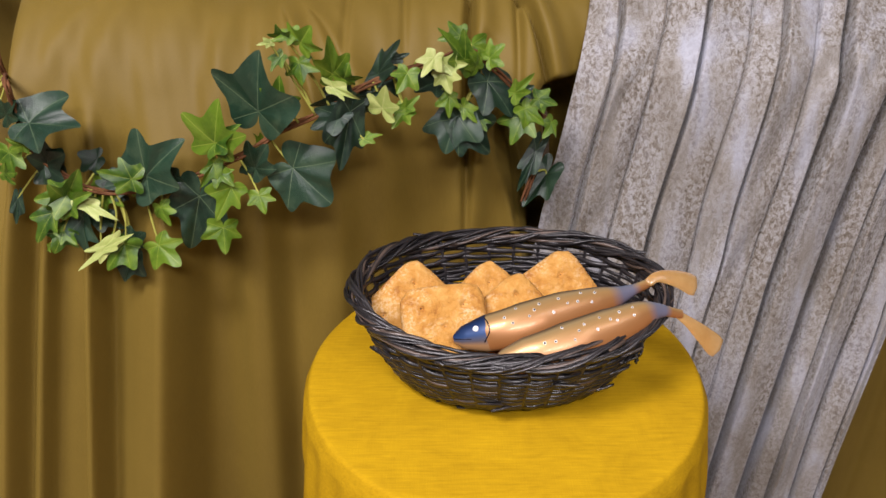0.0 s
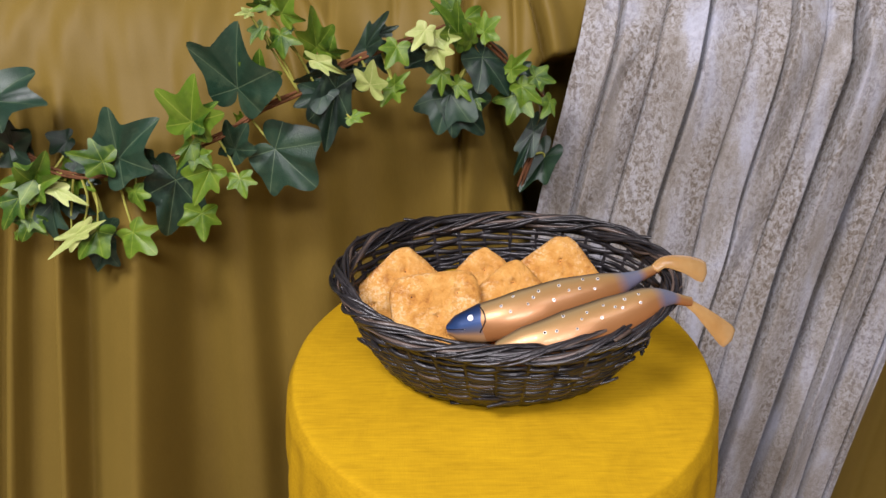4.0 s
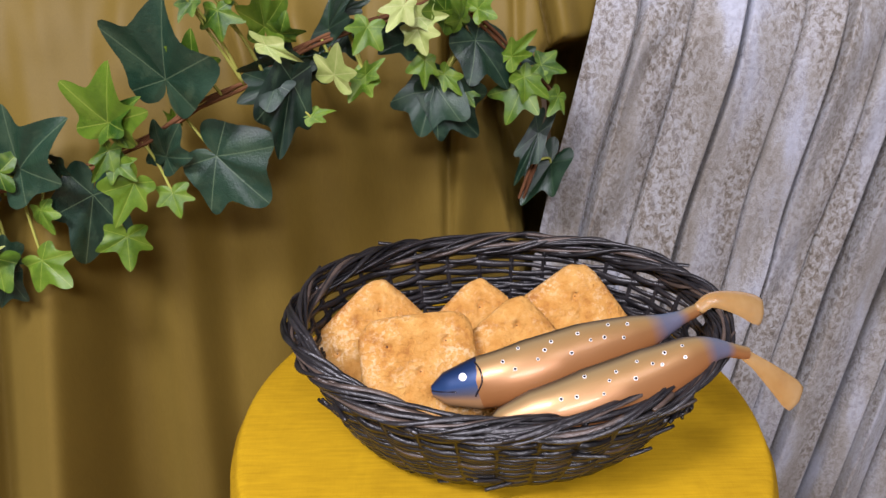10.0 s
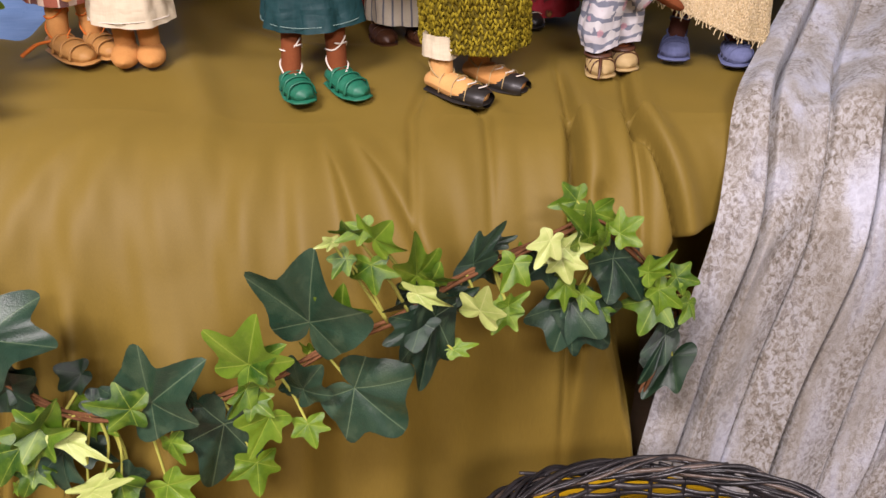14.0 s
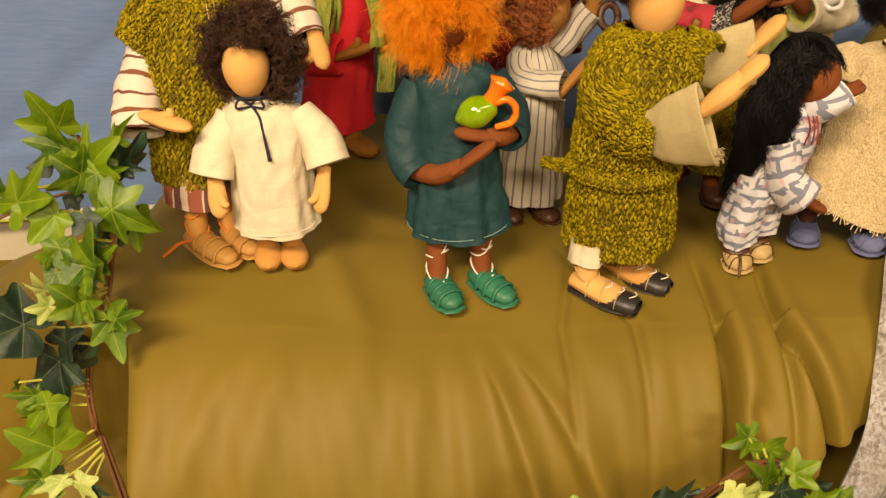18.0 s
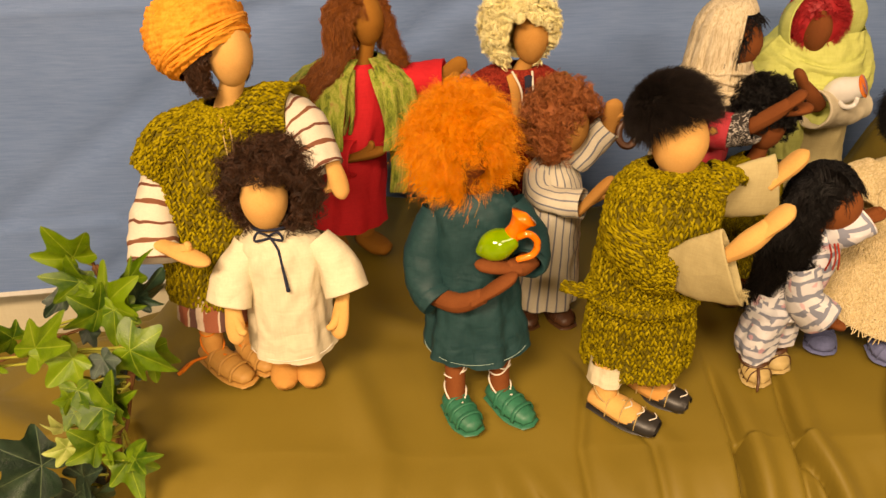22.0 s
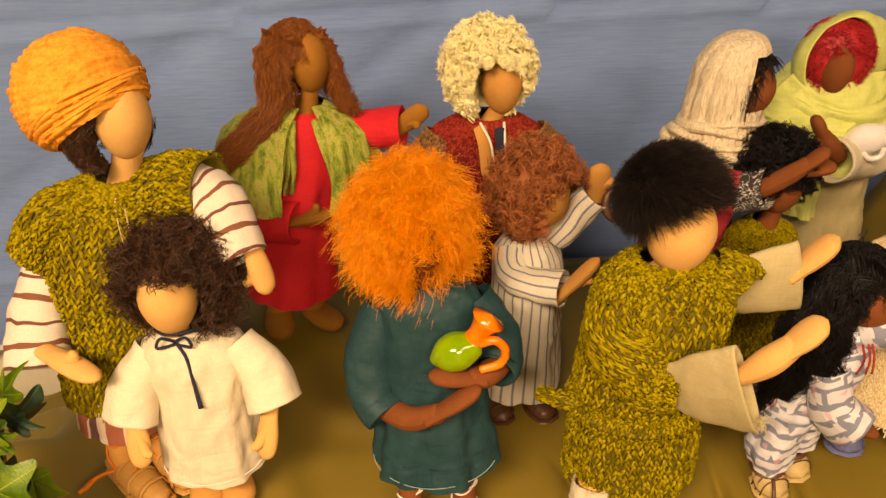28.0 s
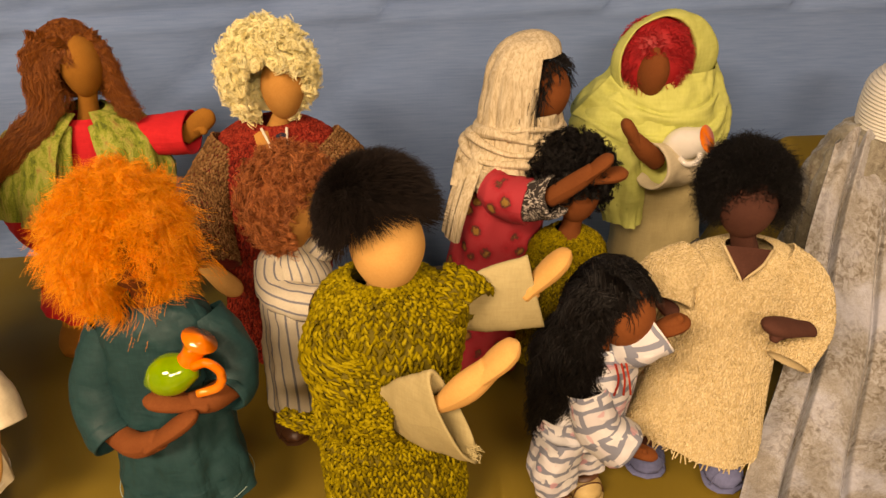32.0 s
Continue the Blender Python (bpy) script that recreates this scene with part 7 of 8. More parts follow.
def cream_knit_doll():
    b = Build()
    c = (0.196, 1.110, 1.240)
    head(b, c, (0.0205, 0.021, 0.0255), SKIN_DARK, (0.207, 1.116, 1.188), 0.009)
    face = (-0.15, -1, -0.42)
    hc = V(0.199, 1.120, 1.249)
    scalp(b, hc, (0.0265, 0.0265, 0.028), HAIR_BLACK, face, 0.66)
    b.hair(hc, (0.027, 0.027, 0.028), HAIR_BLACK, 9000, 0.0085, face, 0.72, 0.0016, 1.6, 0.3, 0.00022, 8, -0.72, vary=0.15, locks=2200, jitter=0.12, sway=0.2)
    tmp = Build()
    g = tunic(tmp, [(0.207, 1.115, 1.202, 0.017, 0.014), (0.204, 1.116, 1.197, 0.034, 0.022), (0.200, 1.116, 1.182, 0.047, 0.029), (0.194, 1.110, 1.140, 0.045, 0.032), (0.186, 1.100, 1.090, 0.049, 0.035), (0.180, 1.092, 1.046, 0.055, 0.037)], CREAM_BASE, 0.04, 5, 0.8)
    g[..., 2] -= 0.38 * (g[..., 0] - 0.190) * smooth(1.15, 1.046, g[..., 2])
    b.grid(g, CREAM_BASE, flip=True)
    b.grid(g[-12:] * V(0.985, 0.997, 1) + V(0.0027, 0.003, 0), CREAM_BASE)
    b.knit(g, CREAM_YARN, 0.0023, 0.0019, 0.00066, lift=0.0005, loose=0.5)
    n = 130
    an = np.linspace(0, 2 * np.pi, n, endpoint=False)
    root = np.stack([0.180 + 0.055 * np.cos(an), 1.092 + 0.037 * np.sin(an), 1.047 - 0.38 * (0.055 * np.cos(an) - 0.010)], -1)
    k = np.linspace(0, 1, 5)[None, :, None]
    fr = root[:, None] + V(0, 0, -0.006) * k * rng.uniform(0.4, 1.2, (n, 1, 1)) + rng.normal(size=(n, 1, 3)) * 0.002 * k
    b.strands(fr, 0.0006, CREAM_YARN, 4)
    # open neck: bare chest between two rolled edges
    le, ri = spline([(0.182, 1.102, 1.212), (0.185, 1.092, 1.205), (0.190, 1.083, 1.195)], 14), spline([(0.218, 1.102, 1.206), (0.206, 1.090, 1.201), (0.190, 1.083, 1.195)], 14)
    kk = np.linspace(0, 1, 12)[None, :, None]
    chest = le[:, None] * (1 - kk) + ri[:, None] * kk + V(0, -0.003, 0.002) * np.sin(np.pi * kk)
    b.grid(chest, SKIN_DARK, flip=True)
    for e in (le, ri):
        b.limb(e + V(0, -0.0004, 0.0003), np.full(14, 0.0010), CREAM_BASE, 8, 24)
    for q, r in (
        ([(0.230, 1.114, 1.190), (0.247, 1.104, 1.174), (0.248, 1.088, 1.150), (0.232, 1.072, 1.130)], [0.016, 0.019, 0.018, 0.015]),
        ([(0.168, 1.114, 1.192), (0.146, 1.106, 1.184), (0.140, 1.096, 1.172)], [0.016, 0.020, 0.022]),
    ):
        s = arm(b, q, r, CREAM_BASE)
        b.knit(s[:-2], CREAM_YARN, 0.0023, 0.0019, 0.00066, lift=0.0005, loose=0.5)
    hand(b, (0.230, 1.064, 1.166), (0.199, 1.055, 1.177), SKIN_DARK, 0.010, (0.206, 1.052, 1.166))
    hand(b, (0.142, 1.094, 1.170), (0.152, 1.088, 1.164), SKIN_DARK, 0.008)
    gz = float(ground(0.18, 1.08)) + 0.002
    foot(b, (0.150, 1.100, 0), (0.146, 1.080, 0), SUEDE_BLUE, gz, SKIN_DARK, (0.155, 1.1, 1.06), 0.009, 1.25, SUEDE_BLUE, SUEDE_BLUE)
    foot(b, (0.202, 1.082, 0), (0.206, 1.060, 0), SUEDE_BLUE, gz, SKIN_DARK, (0.202, 1.09, 1.06), 0.009, 1.25, SUEDE_BLUE, SUEDE_BLUE)
    doll(b, "dark-skinned cloth doll with black hair in a cream knitted gown", (0.185, 1.1, gz))


def velvet_robe_doll():
    b = Build()
    head(b, (0.412, 1.285, 1.240), (0.020, 0.021, 0.026), SKIN_TAN, (0.397, 1.288, 1.200))
    a = np.linspace(0, 2 * np.pi, 49)
    rows = []
    for k in np.linspace(0, 1, 150):
        r = 0.037 + 0.005 * math.sin(3.1 * k) - 0.012 * smooth(0.6, 1, k)
        r = r + 0.0011 * math.sin(k * 2 * math.pi * 22)
        z = 1.205 + 0.070 * k
        rows.append(np.stack([0.412 + 0.012 * k + r * np.cos(a), 1.288 + r * np.sin(a), z + 0 * a], -1))
    b.grid(np.array(rows), WHITE_RIB, flip=False)
    b.fan(rows[-1], WHITE_RIB)
    tunic(b, [(0.397, 1.290, 1.212, 0.020, 0.016), (0.398, 1.290, 1.200, 0.042, 0.030), (0.402, 1.290, 1.16, 0.060, 0.045), (0.408, 1.290, 1.09, 0.070, 0.05), (0.41, 1.290, 1.04, 0.08, 0.055)], ROBE, 0.10, 9, 0.3, crease=0.0035)
    doll(b, "cloth doll with white ribbed headdress in a grey velvet robe", (0.41, 1.29, 1.04))


for make in (turban_doll, linen_doll, orange_hair_doll, red_dress_doll, blond_doll, striped_doll, green_knit_doll, print_doll, scarf_doll, lime_scarf_doll, hugged_doll, cream_knit_doll, velvet_robe_doll):
    make()

# ---- small pottery ----


def lathe(b, axis_from, axis_to, radii, mat, n=28, rows=26):
    p, q = V(*axis_from), V(*axis_to)
    k = np.linspace(0, 1, len(radii))[:, None]
    b.limb(p + (q - p) * k, radii, mat, n, rows, 1.0, up=(0.2, 1, 0.1))


def jug():
    o = V(-0.182, 1.031, 1.182)
    h = holder("jug", tuple(o - (0, 0, 0.012)), "glazed toy jug, green body with orange neck and handle", "jug")
    b = Build()
    lathe(b, o + (-0.0185, -0.001, -0.006), o + (0.012, 0, 0.006), [0.003, 0.0098, 0.0128, 0.0132, 0.0110, 0.0078], GLAZE_GREEN)
    part("body", b, h, "green glazed body")
    b = Build()
    lathe(b, o + (0.006, 0, 0.004), o + (0.0185, 0, 0.025), [0.0090, 0.0074, 0.0066, 0.0080, 0.0114], GLAZE_ORANGE)
    part("neck", b, h, "orange glazed neck with a flared lip")
    b = Build()
    b.limb([o + (0.013, -0.006, 0.010), o + (0.022, -0.007, 0.013), o + (0.029, -0.007, 0.005), o + (0.026, -0.007, -0.006), o + (0.013, -0.008, -0.010)], [0.0028, 0.0030, 0.0030, 0.0030, 0.0026], GLAZE_ORANGE, 12, 26)
    part("handle", b, h, "orange glazed loop handle")


def cup():
    o = V(0.214, 1.280, 1.206)
    h = holder("cup", tuple(o - (0, 0, 0.012)), "small white glazed toy cup with an orange inside", "cup")
    b = Build()
    ax = V(0.012, -0.011, 0.008)
    b.limb([o - ax * 1.3, o - ax * 0.6, o, o + ax * 0.7, o + ax * 1.1], [0.004, 0.0125, 0.0145, 0.0120, 0.0118], GLAZE_WHITE, 28, 26, 1.0, (0.2, 1, 0.1), caps=False)
    part("body", b, h)
    b = Build()
    b.limb([o - ax * 0.3, o + ax * 0.4, o + ax * 1.1, o + ax * 1.14], [0.001, 0.0105, 0.0112, 0.0124], GLAZE_ORANGE, 28, 18, 1.0, (0.2, 1, 0.1), caps=False)
    part("inside", b, h, "orange glazed inside and lip")
    b = Build()
    b.limb([o + ax * 0.5 + (0.002, -0.011, -0.006), o + (0.006, -0.017, -0.010), o + (-0.003, -0.017, -0.012), o + (-0.008, -0.012, -0.008)], [0.0024, 0.0026, 0.0026, 0.0024], GLAZE_WHITE, 10, 20)
    part("handle", b, h)


jug()
cup()

# ---- ivy garland ----
STEM_LINE = spline([(-0.521, 1.072, 1.150), (-0.505, 1.048, 1.137), (-0.487, 1.022, 1.121), (-0.480, 0.996, 1.103), (-0.490, 0.984, 1.060), (-0.500, 0.976, 1.031), (-0.511, 0.970, 1.001), (-0.521, 0.963, 0.963), (-0.521, 0.956, 0.930), (-0.516, 0.952, 0.907), (-0.431, 0.791, 0.961), (-0.429, 0.790, 0.930), (-0.421, 0.790, 0.884), (-0.388, 0.788, 0.851), (-0.355, 0.786, 0.839), (-0.323, 0.783, 0.843), (-0.284, 0.782, 0.850), (-0.244, 0.783, 0.865), (-0.204, 0.784, 0.883), (-0.165, 0.784, 0.907), (-0.116, 0.787, 0.929), (-0.083, 0.799, 0.947), (-0.041, 0.816, 0.957), (-0.001, 0.836, 0.964), (0.026, 0.844, 0.968), (0.054, 0.853, 0.944), (0.085, 0.860, 0.908), (0.110, 0.868, 0.879), (0.105, 0.866, 0.837), (0.088, 0.860, 0.788)], 260)
garland = holder("ivy_garland", (-0.2, 0.80, 0.80), "artificial ivy garland with fabric leaves pinned along the olive drape", "garland")
for off in (0.0, 2.1, 4.2):
    b = Build()
    s = np.arange(260) * 0.16 + off
    b.limb(STEM_LINE + 0.0022 * np.stack([np.cos(s), 0.6 * np.sin(s), np.sin(s)], -1), np.full(260, 0.0015), STEM, 6, 300)
    part("stem", b, garland, "twisted brown wire stem")

OUTLINE = {
    "broad": ((0, 1.0), (4, 0.975), (9, 0.91), (16, 0.81), (24, 0.71), (32, 0.66), (40, 0.69), (48, 0.80), (54, 0.90), (58, 0.93), (62, 0.92), (67, 0.84), (74, 0.73), (84, 0.62), (95, 0.58), (108, 0.57), (122, 0.585), (134, 0.57), (148, 0.50), (164, 0.35), (174, 0.22), (180, 0.06)),
    "star": ((0, 1.0), (4, 0.95), (9, 0.85), (16, 0.70), (24, 0.58), (32, 0.54), (40, 0.58), (48, 0.71), (54, 0.82), (58, 0.85), (62, 0.81), (68, 0.67), (76, 0.54), (88, 0.47), (100, 0.49), (112, 0.57), (120, 0.58), (130, 0.51), (144, 0.40), (160, 0.30), (172, 0.20), (180, 0.06)),
}


def leaf(kind, at, tip, wide):
    """One ivy leaf: lobed outline round the vein origin, cupped and folded along its veins, with its stalk."""
    at, tip = V(*at), V(*tip)
    up = tip - at
    size = np.linalg.norm(up)
    e2 = unit(up)
    nor = unit(V(rng.normal() * 0.34, -1, 0.45 + rng.normal() * 0.30))
    e1 = unit(np.cross(e2, nor))
    nor = np.cross(e1, e2)
    nth, nr = 96, 10
    th = np.linspace(-180, 180, nth + 1)
    line = OUTLINE["broad" if kind in ("dark", "deep") else "star"]
    lean = th * (1 + 0.10 * rng.normal() * np.sin(np.radians(th)))
    rad = np.interp(np.abs(lean), [o[0] for o in line], [o[1] for o in line])
    size = size * (0.90 if kind in ("dark", "deep") else 0.95)
    rad = rad * (1 + (0.10 * np.sin(np.radians(th) + rng.uniform(0, 6)) + 0.05 * np.sin(np.radians(th) * 3 + rng.uniform(0, 6))) * np.minimum(1, np.abs(th) / 40))
    r = np.linspace(0, 1, nr)[:, None] ** 0.8
    wide = max(wide, 0.25) * (0.86 if kind in ("dark", "deep") else 1.02)
    lx, ly = r * rad * np.sin(np.radians(th)) * wide, r * rad * np.cos(np.radians(th))
    spoke = np.abs((np.arctan2(lx / wide, ly) / 1.0 + 0.5) % 1.0 - 0.5)
    rr = np.hypot(lx, ly)
    cup, droop, tw = rng.uniform(0.0, 0.55), rng.uniform(-0.1, 0.75), rng.normal() * 0.34
    h = 0.17 * spoke * rr + rng.uniform(0.05, 0.42) * np.abs(lx) - cup * np.abs(lx) ** 1.6 - droop * (np.maximum(ly, 0) ** 2 - np.maximum(ly, 0)) * 0.5 + tw * lx * ly
    h = h + (0.07 * np.sin(5 * np.radians(th) + rng.uniform(0, 6)) + 0.035 * np.sin(9 * np.radians(th) + rng.uniform(0, 6))) * rr**2
    g = at + size * (lx[..., None] * e1 + ly[..., None] * e2 + h[..., None] * nor)
    b = Build()
    b.grid(g, LEAF[kind], np.stack([lx / wide, ly], -1))
    part("leaf", b, garland)
    near = STEM_LINE[np.argmin(np.linalg.norm(STEM_LINE - at, axis=1))]
    if np.linalg.norm(near - at) < 0.12:
        b = Build()
        mid = (near + at) / 2 - nor * 0.004 - e2 * size * 0.12
        b.limb([near, mid, at - nor * 0.0008], [0.0013, 0.0012, 0.0010], STALK, 6, 12)
        part("stalk", b, garland, "yellow-green stalk")


leaf("dark", (-0.184, 0.778, 0.930), (-0.176, 0.770, 0.999), 1.0)
leaf("dark", (-0.156, 0.778, 0.869), (-0.115, 0.773, 0.826), 1.05)
leaf("dark", (-0.106, 0.784, 0.923), (-0.137, 0.771, 0.912), 0.7)
leaf("dark", (-0.095, 0.789, 0.925), (-0.110, 0.775, 0.860), 0.5)
leaf("dark", (-0.194, 0.778, 0.869), (-0.173, 0.770, 0.903), 0.8)
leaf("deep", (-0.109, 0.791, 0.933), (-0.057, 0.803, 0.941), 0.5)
leaf("pale", (-0.108, 0.772, 0.956), (-0.081, 0.774, 0.942), 0.4)
leaf("green", (-0.160, 0.770, 0.942), (-0.157, 0.762, 0.972), 1.0)
leaf("green", (-0.154, 0.770, 0.987), (-0.165, 0.762, 0.975), 0.8)
leaf("green", (-0.141, 0.771, 1.008), (-0.162, 0.762, 1.003), 0.6)
leaf("green", (-0.150, 0.771, 1.006), (-0.154, 0.762, 1.022), 0.9)
leaf("green", (-0.135, 0.771, 1.000), (-0.122, 0.763, 1.019), 1.2)
leaf("green", (-0.138, 0.771, 0.981), (-0.135, 0.763, 0.960), 1.15)
leaf("green", (-0.108, 0.776, 0.968), (-0.109, 0.767, 1.010), 0.6)
leaf("green", (-0.098, 0.779, 0.962), (-0.091, 0.774, 0.980), 1.1)
leaf("pale", (-0.162, 0.766, 1.002), (-0.174, 0.758, 1.002), 0.5)
leaf("green", (-0.229, 0.769, 0.901), (-0.215, 0.761, 0.953), 0.85)
leaf("green", (-0.228, 0.769, 0.901), (-0.197, 0.762, 0.924), 0.7)
leaf("green", (-0.225, 0.769, 0.897), (-0.214, 0.761, 0.883), 0.5)
leaf("green", (-0.233, 0.769, 0.879), (-0.249, 0.761, 0.854), 0.5)
leaf("green", (-0.192, 0.770, 0.842), (-0.186, 0.762, 0.823), 1.1)
leaf("green", (-0.230, 0.769, 0.868), (-0.213, 0.761, 0.856), 0.9)
leaf("green", (-0.219, 0.769, 0.852), (-0.238, 0.761, 0.817), 0.75)
leaf("dark", (-0.306, 0.776, 0.862), (-0.255, 0.769, 0.909), 0.9)
leaf("green", (-0.319, 0.769, 0.862), (-0.352, 0.763, 0.875), 0.8)
leaf("dark", (-0.256, 0.777, 0.838), (-0.274, 0.768, 0.773), 0.85)
leaf("green", (-0.295, 0.768, 0.830), (-0.285, 0.760, 0.811), 1.0)
leaf("deep", (-0.067, 0.807, 0.957), (-0.041, 0.810, 0.995), 0.42)
leaf("deep", (-0.055, 0.812, 0.970), (-0.033, 0.814, 0.977), 0.45)
leaf("green", (-0.038, 0.804, 0.959), (-0.049, 0.790, 0.941), 0.9)
leaf("deep", (-0.010, 0.833, 0.939), (-0.034, 0.814, 0.935), 1.0)
leaf("pale", (-0.011, 0.813, 0.972), (-0.025, 0.798, 0.955), 0.7)
leaf("pale", (-0.001, 0.818, 0.953), (0.006, 0.812, 0.933), 1.15)
leaf("pale", (-0.000, 0.818, 0.962), (0.024, 0.818, 0.963), 0.7)
leaf("green", (0.020, 0.828, 0.964), (-0.007, 0.811, 1.003), 0.55)
leaf("green", (0.045, 0.836, 0.963), (0.062, 0.833, 0.979), 1.0)
leaf("dark", (0.044, 0.844, 0.936), (0.074, 0.843, 0.891), 0.85)
leaf("dark", (0.012, 0.834, 0.903), (-0.002, 0.821, 0.859), 1.0)
leaf("dark", (0.013, 0.834, 0.899), (0.051, 0.838, 0.853), 0.7)
leaf("green", (0.004, 0.823, 0.927), (0.003, 0.815, 0.905), 0.8)
leaf("green", (0.019, 0.828, 0.914), (0.034, 0.825, 0.896), 0.6)
leaf("green", (0.035, 0.833, 0.899), (0.044, 0.828, 0.885), 0.8)
leaf("green", (-0.042, 0.802, 0.919), (-0.055, 0.788, 0.906), 1.0)
leaf("green", (-0.041, 0.802, 0.923), (-0.024, 0.802, 0.937), 0.6)
leaf("pale", (-0.063, 0.789, 0.928), (-0.057, 0.783, 0.956), 1.0)
leaf("green", (-0.083, 0.785, 0.897), (-0.062, 0.785, 0.902), 0.55)
leaf("green", (0.073, 0.843, 0.923), (0.093, 0.839, 0.947), 0.55)
leaf("green", (0.083, 0.845, 0.897), (0.069, 0.834, 0.866), 0.85)
leaf("green", (0.084, 0.845, 0.905), (0.106, 0.844, 0.886), 0.8)
leaf("green", (0.098, 0.849, 0.914), (0.121, 0.852, 0.906), 0.8)
leaf("green", (0.115, 0.857, 0.884), (0.104, 0.843, 0.870), 0.8)
leaf("dark", (0.100, 0.857, 0.851), (0.077, 0.844, 0.801), 0.35)
leaf("deep", (0.115, 0.873, 0.815), (0.085, 0.854, 0.777), 0.7)
leaf("green", (0.032, 0.832, 0.956), (0.022, 0.821, 0.976), 0.8)
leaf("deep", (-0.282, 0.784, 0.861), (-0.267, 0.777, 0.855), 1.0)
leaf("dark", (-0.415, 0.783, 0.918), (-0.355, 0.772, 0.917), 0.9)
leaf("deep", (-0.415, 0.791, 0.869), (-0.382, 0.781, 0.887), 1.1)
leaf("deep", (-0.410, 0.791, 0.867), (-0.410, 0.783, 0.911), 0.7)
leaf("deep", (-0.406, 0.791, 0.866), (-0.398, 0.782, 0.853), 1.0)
leaf("green", (-0.391, 0.774, 0.843), (-0.426, 0.768, 0.839), 0.85)
leaf("green", (-0.394, 0.774, 0.839), (-0.367, 0.764, 0.877), 0.75)
leaf("green", (-0.391, 0.774, 0.834), (-0.359, 0.764, 0.850), 0.8)
leaf("green", (-0.412, 0.775, 0.821), (-0.432, 0.769, 0.787), 0.65)
leaf("green", (-0.407, 0.775, 0.797), (-0.419, 0.768, 0.774), 1.1)
leaf("green", (-0.406, 0.775, 0.799), (-0.390, 0.766, 0.786), 0.8)
leaf("pale", (-0.374, 0.769, 0.835), (-0.334, 0.758, 0.819), 0.32)
leaf("dark", (-0.384, 0.781, 0.812), (-0.385, 0.774, 0.767), 0.6)
leaf("deep", (-0.373, 0.789, 0.809), (-0.339, 0.779, 0.798), 0.6)
leaf("pale", (-0.355, 0.768, 0.787), (-0.395, 0.762, 0.757), 0.28)
leaf("pale", (-0.368, 0.768, 0.780), (-0.320, 0.757, 0.806), 0.26)
leaf("green", (-0.342, 0.771, 0.785), (-0.366, 0.764, 0.755), 0.85)
leaf("dark", (-0.340, 0.779, 0.767), (-0.354, 0.772, 0.733), 0.8)
leaf("dark", (-0.338, 0.778, 0.783), (-0.312, 0.769, 0.803), 0.7)
leaf("green", (-0.305, 0.768, 0.785), (-0.281, 0.760, 0.763), 1.0)
leaf("green", (-0.234, 0.769, 0.805), (-0.235, 0.761, 0.776), 1.1)
leaf("green", (-0.440, 0.777, 0.889), (-0.439, 0.769, 0.861), 0.9)
leaf("green", (-0.452, 0.778, 0.866), (-0.432, 0.769, 0.870), 0.8)
leaf("dark", (-0.450, 0.786, 0.833), (-0.457, 0.778, 0.802), 0.35)
leaf("deep", (-0.441, 0.793, 0.923), (-0.419, 0.784, 0.944), 0.8)
leaf("green", (-0.423, 0.776, 0.897), (-0.436, 0.769, 0.909), 0.7)
leaf("green", (-0.426, 0.776, 0.781), (-0.422, 0.768, 0.776), 0.9)
# the part that hangs down the side of the stage, with a thin side shoot
b = Build()
b.limb([(-0.498, 1.020, 1.130), (-0.531, 1.010, 1.125), (-0.549, 1.006, 1.120), (-0.574, 1.005, 1.110), (-0.590, 1.005, 1.103), (-0.625, 1.005, 1.092)], [0.0012] * 6, STEM, 6, 40)
part("stem", b, garland, "thin brown side shoot")
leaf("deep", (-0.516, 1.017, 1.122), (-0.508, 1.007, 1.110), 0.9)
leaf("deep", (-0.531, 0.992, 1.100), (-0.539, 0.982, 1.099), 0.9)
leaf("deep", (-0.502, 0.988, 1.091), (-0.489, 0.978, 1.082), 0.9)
leaf("dark", (-0.477, 1.033, 1.141), (-0.445, 1.023, 1.178), 0.55)
leaf("dark", (-0.477, 1.033, 1.142), (-0.450, 1.023, 1.141), 0.5)
leaf("green", (-0.485, 1.044, 1.153), (-0.457, 1.034, 1.189), 0.35)
leaf("dark", (-0.536, 1.034, 1.146), (-0.554, 1.024, 1.129), 0.6)
leaf("green", (-0.520, 0.964, 1.083), (-0.527, 0.954, 1.072), 0.9)
leaf("green", (-0.532, 1.062, 1.165), (-0.547, 1.052, 1.205), 0.75)
leaf("green", (-0.522, 1.039, 1.155), (-0.551, 1.029, 1.169), 0.75)
leaf("green", (-0.518, 1.040, 1.156), (-0.525, 1.030, 1.186), 0.7)
leaf("green", (-0.513, 1.030, 1.151), (-0.524, 1.020, 1.152), 0.8)
leaf("green", (-0.496, 1.020, 1.147), (-0.464, 1.010, 1.179), 0.8)
leaf("green", (-0.502, 1.012, 1.145), (-0.519, 1.002, 1.167), 1.1)
leaf("green", (-0.490, 1.013, 1.145), (-0.493, 1.003, 1.112), 0.95)
leaf("green", (-0.479, 1.014, 1.146), (-0.460, 1.004, 1.154), 0.7)
leaf("green", (-0.473, 0.982, 1.128), (-0.436, 0.972, 1.111), 1.)
leaf("green", (-0.514, 0.975, 1.128), (-0.537, 0.965, 1.107), 1.)
leaf("dark", (-0.493, 0.978, 1.124), (-0.483, 0.968, 1.109), 1.)
leaf("green", (-0.512, 0.964, 1.106), (-0.506, 0.954, 1.083), 1.)
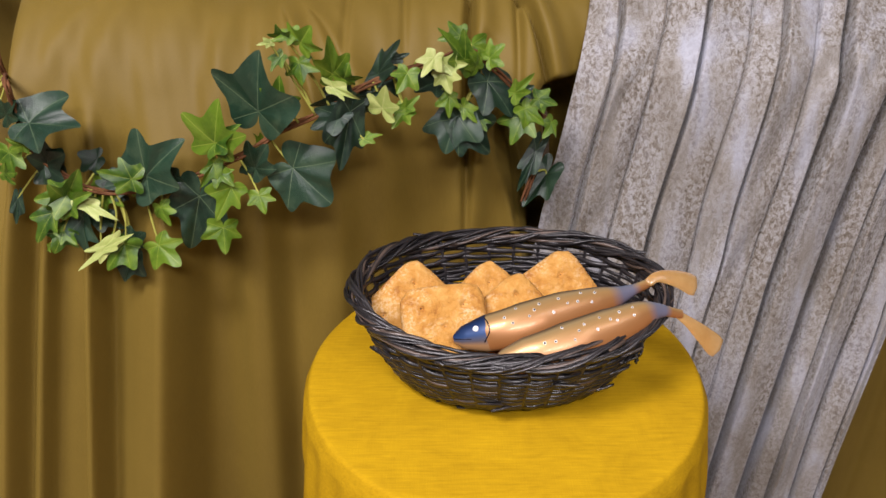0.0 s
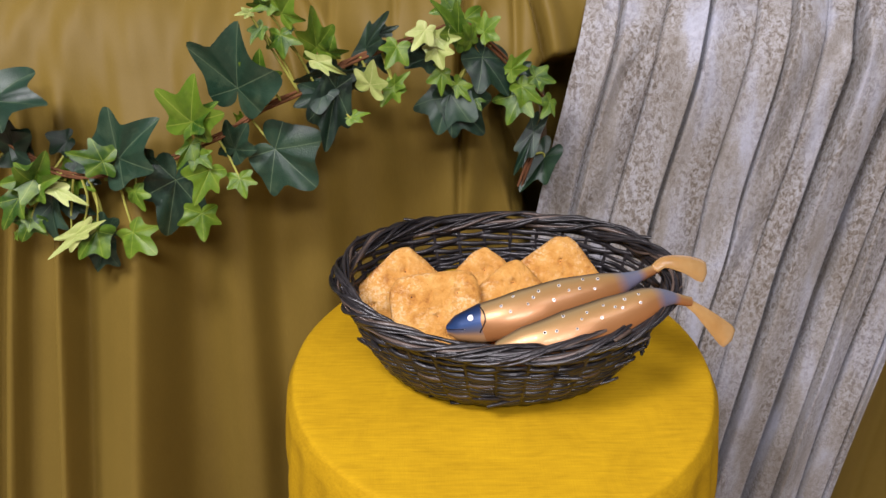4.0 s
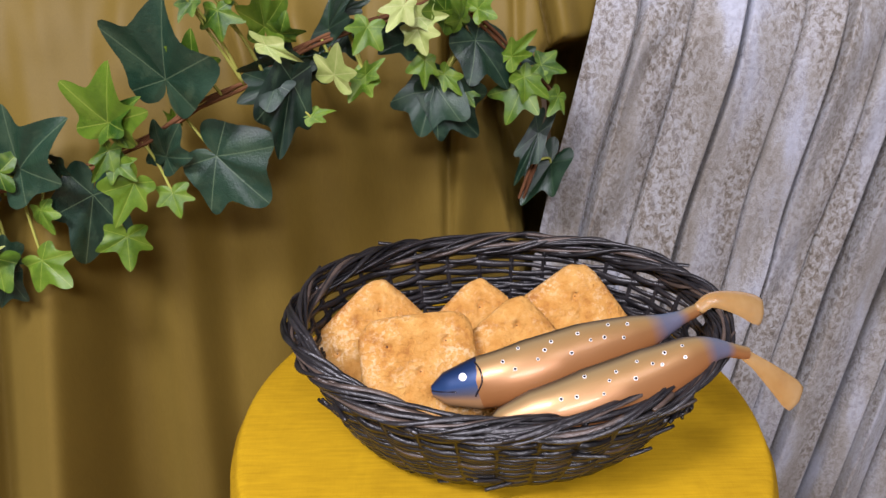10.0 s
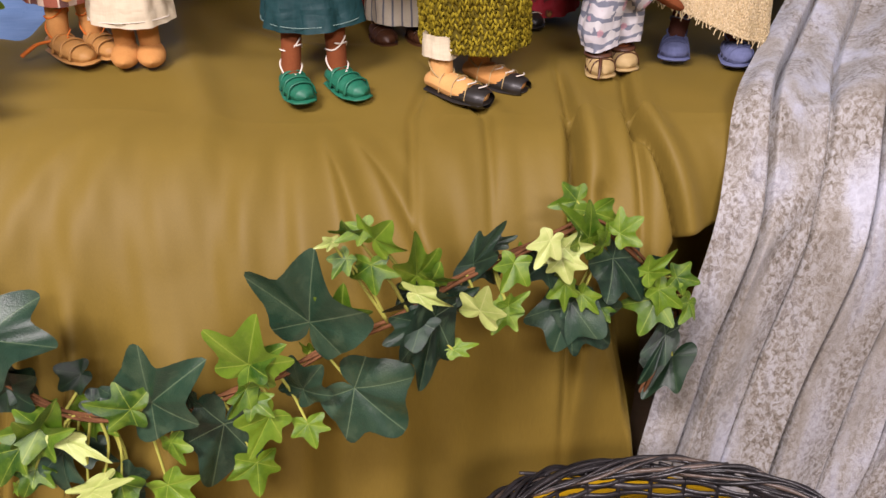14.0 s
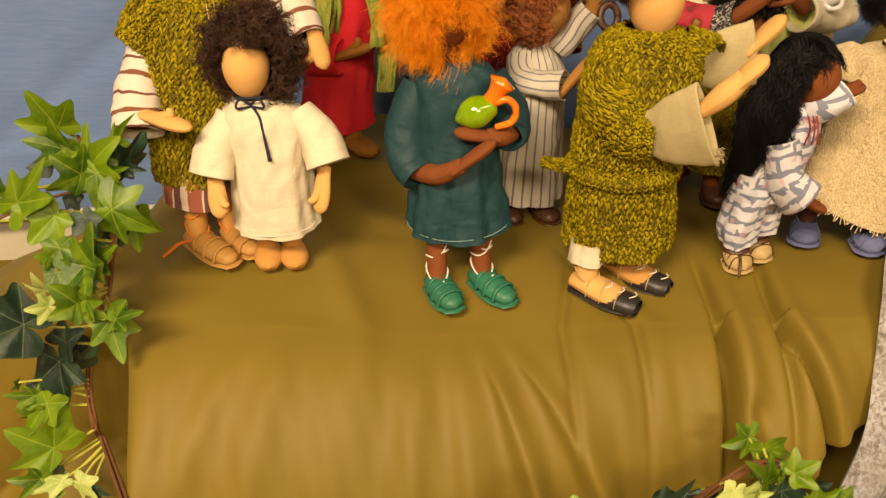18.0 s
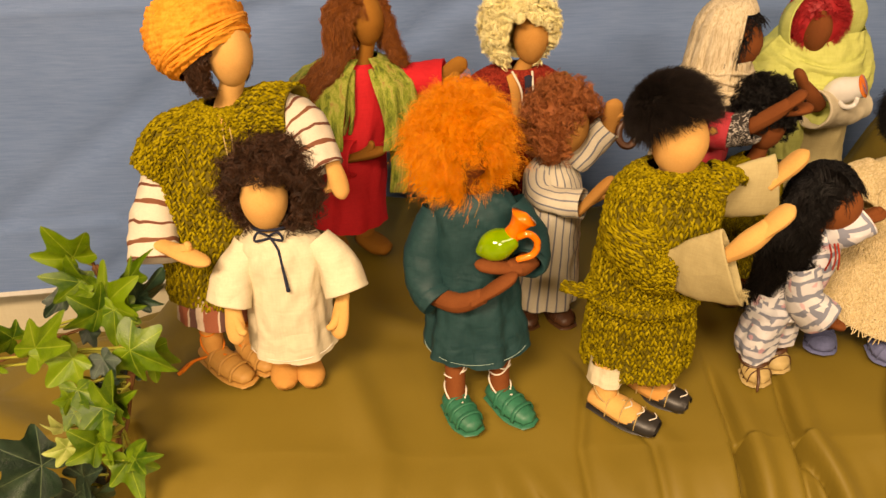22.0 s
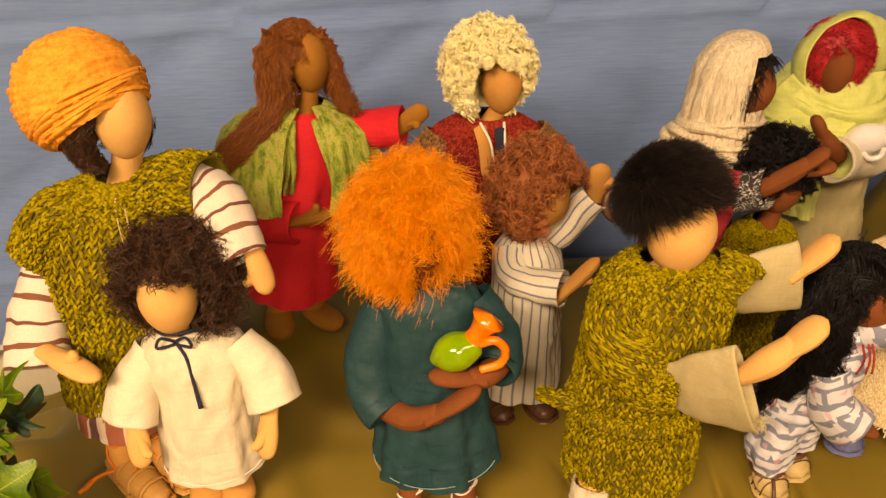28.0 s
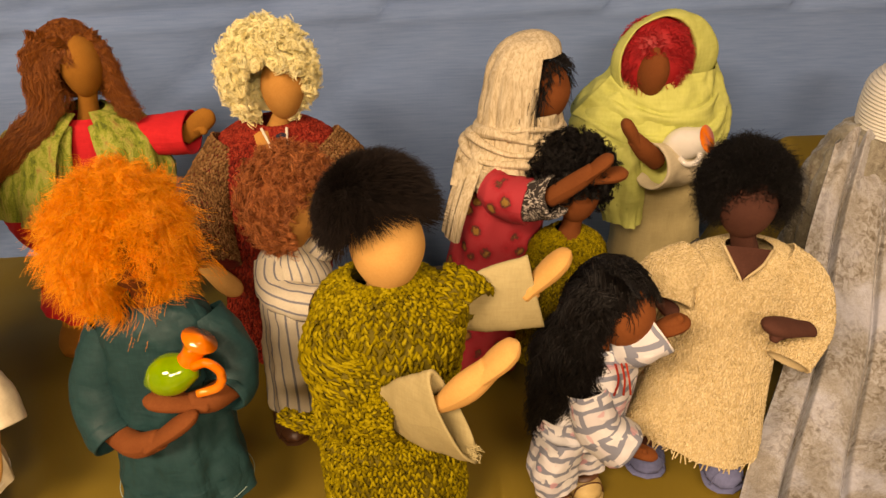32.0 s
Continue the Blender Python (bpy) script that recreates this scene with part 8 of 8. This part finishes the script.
leaf("green", (-0.518, 0.960, 1.101), (-0.528, 0.950, 1.107), 0.9)
leaf("green", (-0.494, 0.957, 1.093), (-0.513, 0.947, 1.074), 1.05)
leaf("green", (-0.486, 0.956, 1.093), (-0.476, 0.946, 1.140), 0.55)
leaf("green", (-0.484, 0.958, 1.098), (-0.461, 0.948, 1.117), 0.6)
leaf("pale", (-0.525, 0.947, 1.063), (-0.541, 0.937, 1.067), 0.95)
leaf("green", (-0.502, 0.946, 1.065), (-0.516, 0.937, 1.090), 1.1)
leaf("green", (-0.495, 0.946, 1.068), (-0.476, 0.936, 1.074), 0.9)
leaf("green", (-0.480, 0.943, 1.050), (-0.473, 0.933, 1.013), 0.8)
leaf("green", (-0.474, 0.942, 1.052), (-0.444, 0.932, 1.066), 0.55)
leaf("green", (-0.483, 0.941, 1.051), (-0.490, 0.931, 1.062), 0.8)
leaf("dark", (-0.547, 0.944, 1.048), (-0.582, 0.934, 1.087), 0.95)
leaf("green", (-0.557, 0.982, 1.144), (-0.564, 0.972, 1.165), 0.9)
leaf("green", (-0.575, 0.965, 1.137), (-0.554, 0.955, 1.154), 0.9)
leaf("green", (-0.540, 0.984, 1.146), (-0.552, 0.974, 1.138), 0.45)
leaf("green", (-0.538, 0.973, 1.141), (-0.498, 0.963, 1.187), 0.4)
leaf("green", (-0.575, 0.961, 1.133), (-0.585, 0.951, 1.136), 0.8)
leaf("dark", (-0.536, 0.959, 0.999), (-0.536, 0.949, 0.954), 0.8)
leaf("dark", (-0.527, 0.961, 1.016), (-0.500, 0.951, 1.037), 0.9)
leaf("pale", (-0.533, 0.964, 1.068), (-0.535, 0.954, 1.091), 0.6)
leaf("green", (-0.559, 0.948, 0.972), (-0.581, 0.938, 0.983), 0.55)
leaf("green", (-0.562, 0.945, 0.954), (-0.573, 0.935, 0.971), 0.8)
leaf("green", (-0.550, 0.946, 0.965), (-0.576, 0.936, 0.932), 0.6)
leaf("green", (-0.553, 0.939, 0.920), (-0.585, 0.929, 0.953), 1.05)
leaf("green", (-0.570, 0.934, 0.889), (-0.595, 0.924, 0.899), 0.7)
leaf("pale", (-0.552, 0.933, 0.887), (-0.578, 0.923, 0.881), 0.5)
leaf("pale", (-0.537, 0.932, 0.884), (-0.518, 0.922, 0.872), 0.7)
leaf("green", (-0.559, 0.930, 0.876), (-0.551, 0.920, 0.869), 0.8)
leaf("dark", (-0.530, 0.934, 0.874), (-0.503, 0.924, 0.875), 0.4)
leaf("green", (-0.567, 0.945, 0.989), (-0.570, 0.935, 0.988), 0.7)
leaf("deep", (-0.521, 0.959, 0.998), (-0.495, 0.949, 1.025), 0.5)
leaf("deep", (-0.555, 0.956, 0.979), (-0.564, 0.946, 0.965), 0.9)
leaf("deep", (-0.565, 0.942, 0.891), (-0.566, 0.932, 0.920), 0.9)

# small leaves that fill the dense stretches of the garland
for i0, i1, count, kinds in ((4, 70, 6, ("green", "deep")), (170, 232, 8, ("dark", "green", "deep")), (120, 170, 10, ("green", "dark", "deep"))):
    for n in range(count):
        s = STEM_LINE[int(rng.integers(i0, i1))]
        an, ln = rng.uniform(0, 2 * np.pi), rng.uniform(0.014, 0.028)
        at = s + V(rng.normal() * 0.012, 0.004 + rng.uniform(0, 0.012), rng.normal() * 0.010)
        leaf(kinds[n % len(kinds)], at, at + ln * V(math.cos(an), -0.25, math.sin(an) - 0.25), rng.uniform(0.8, 1.1))
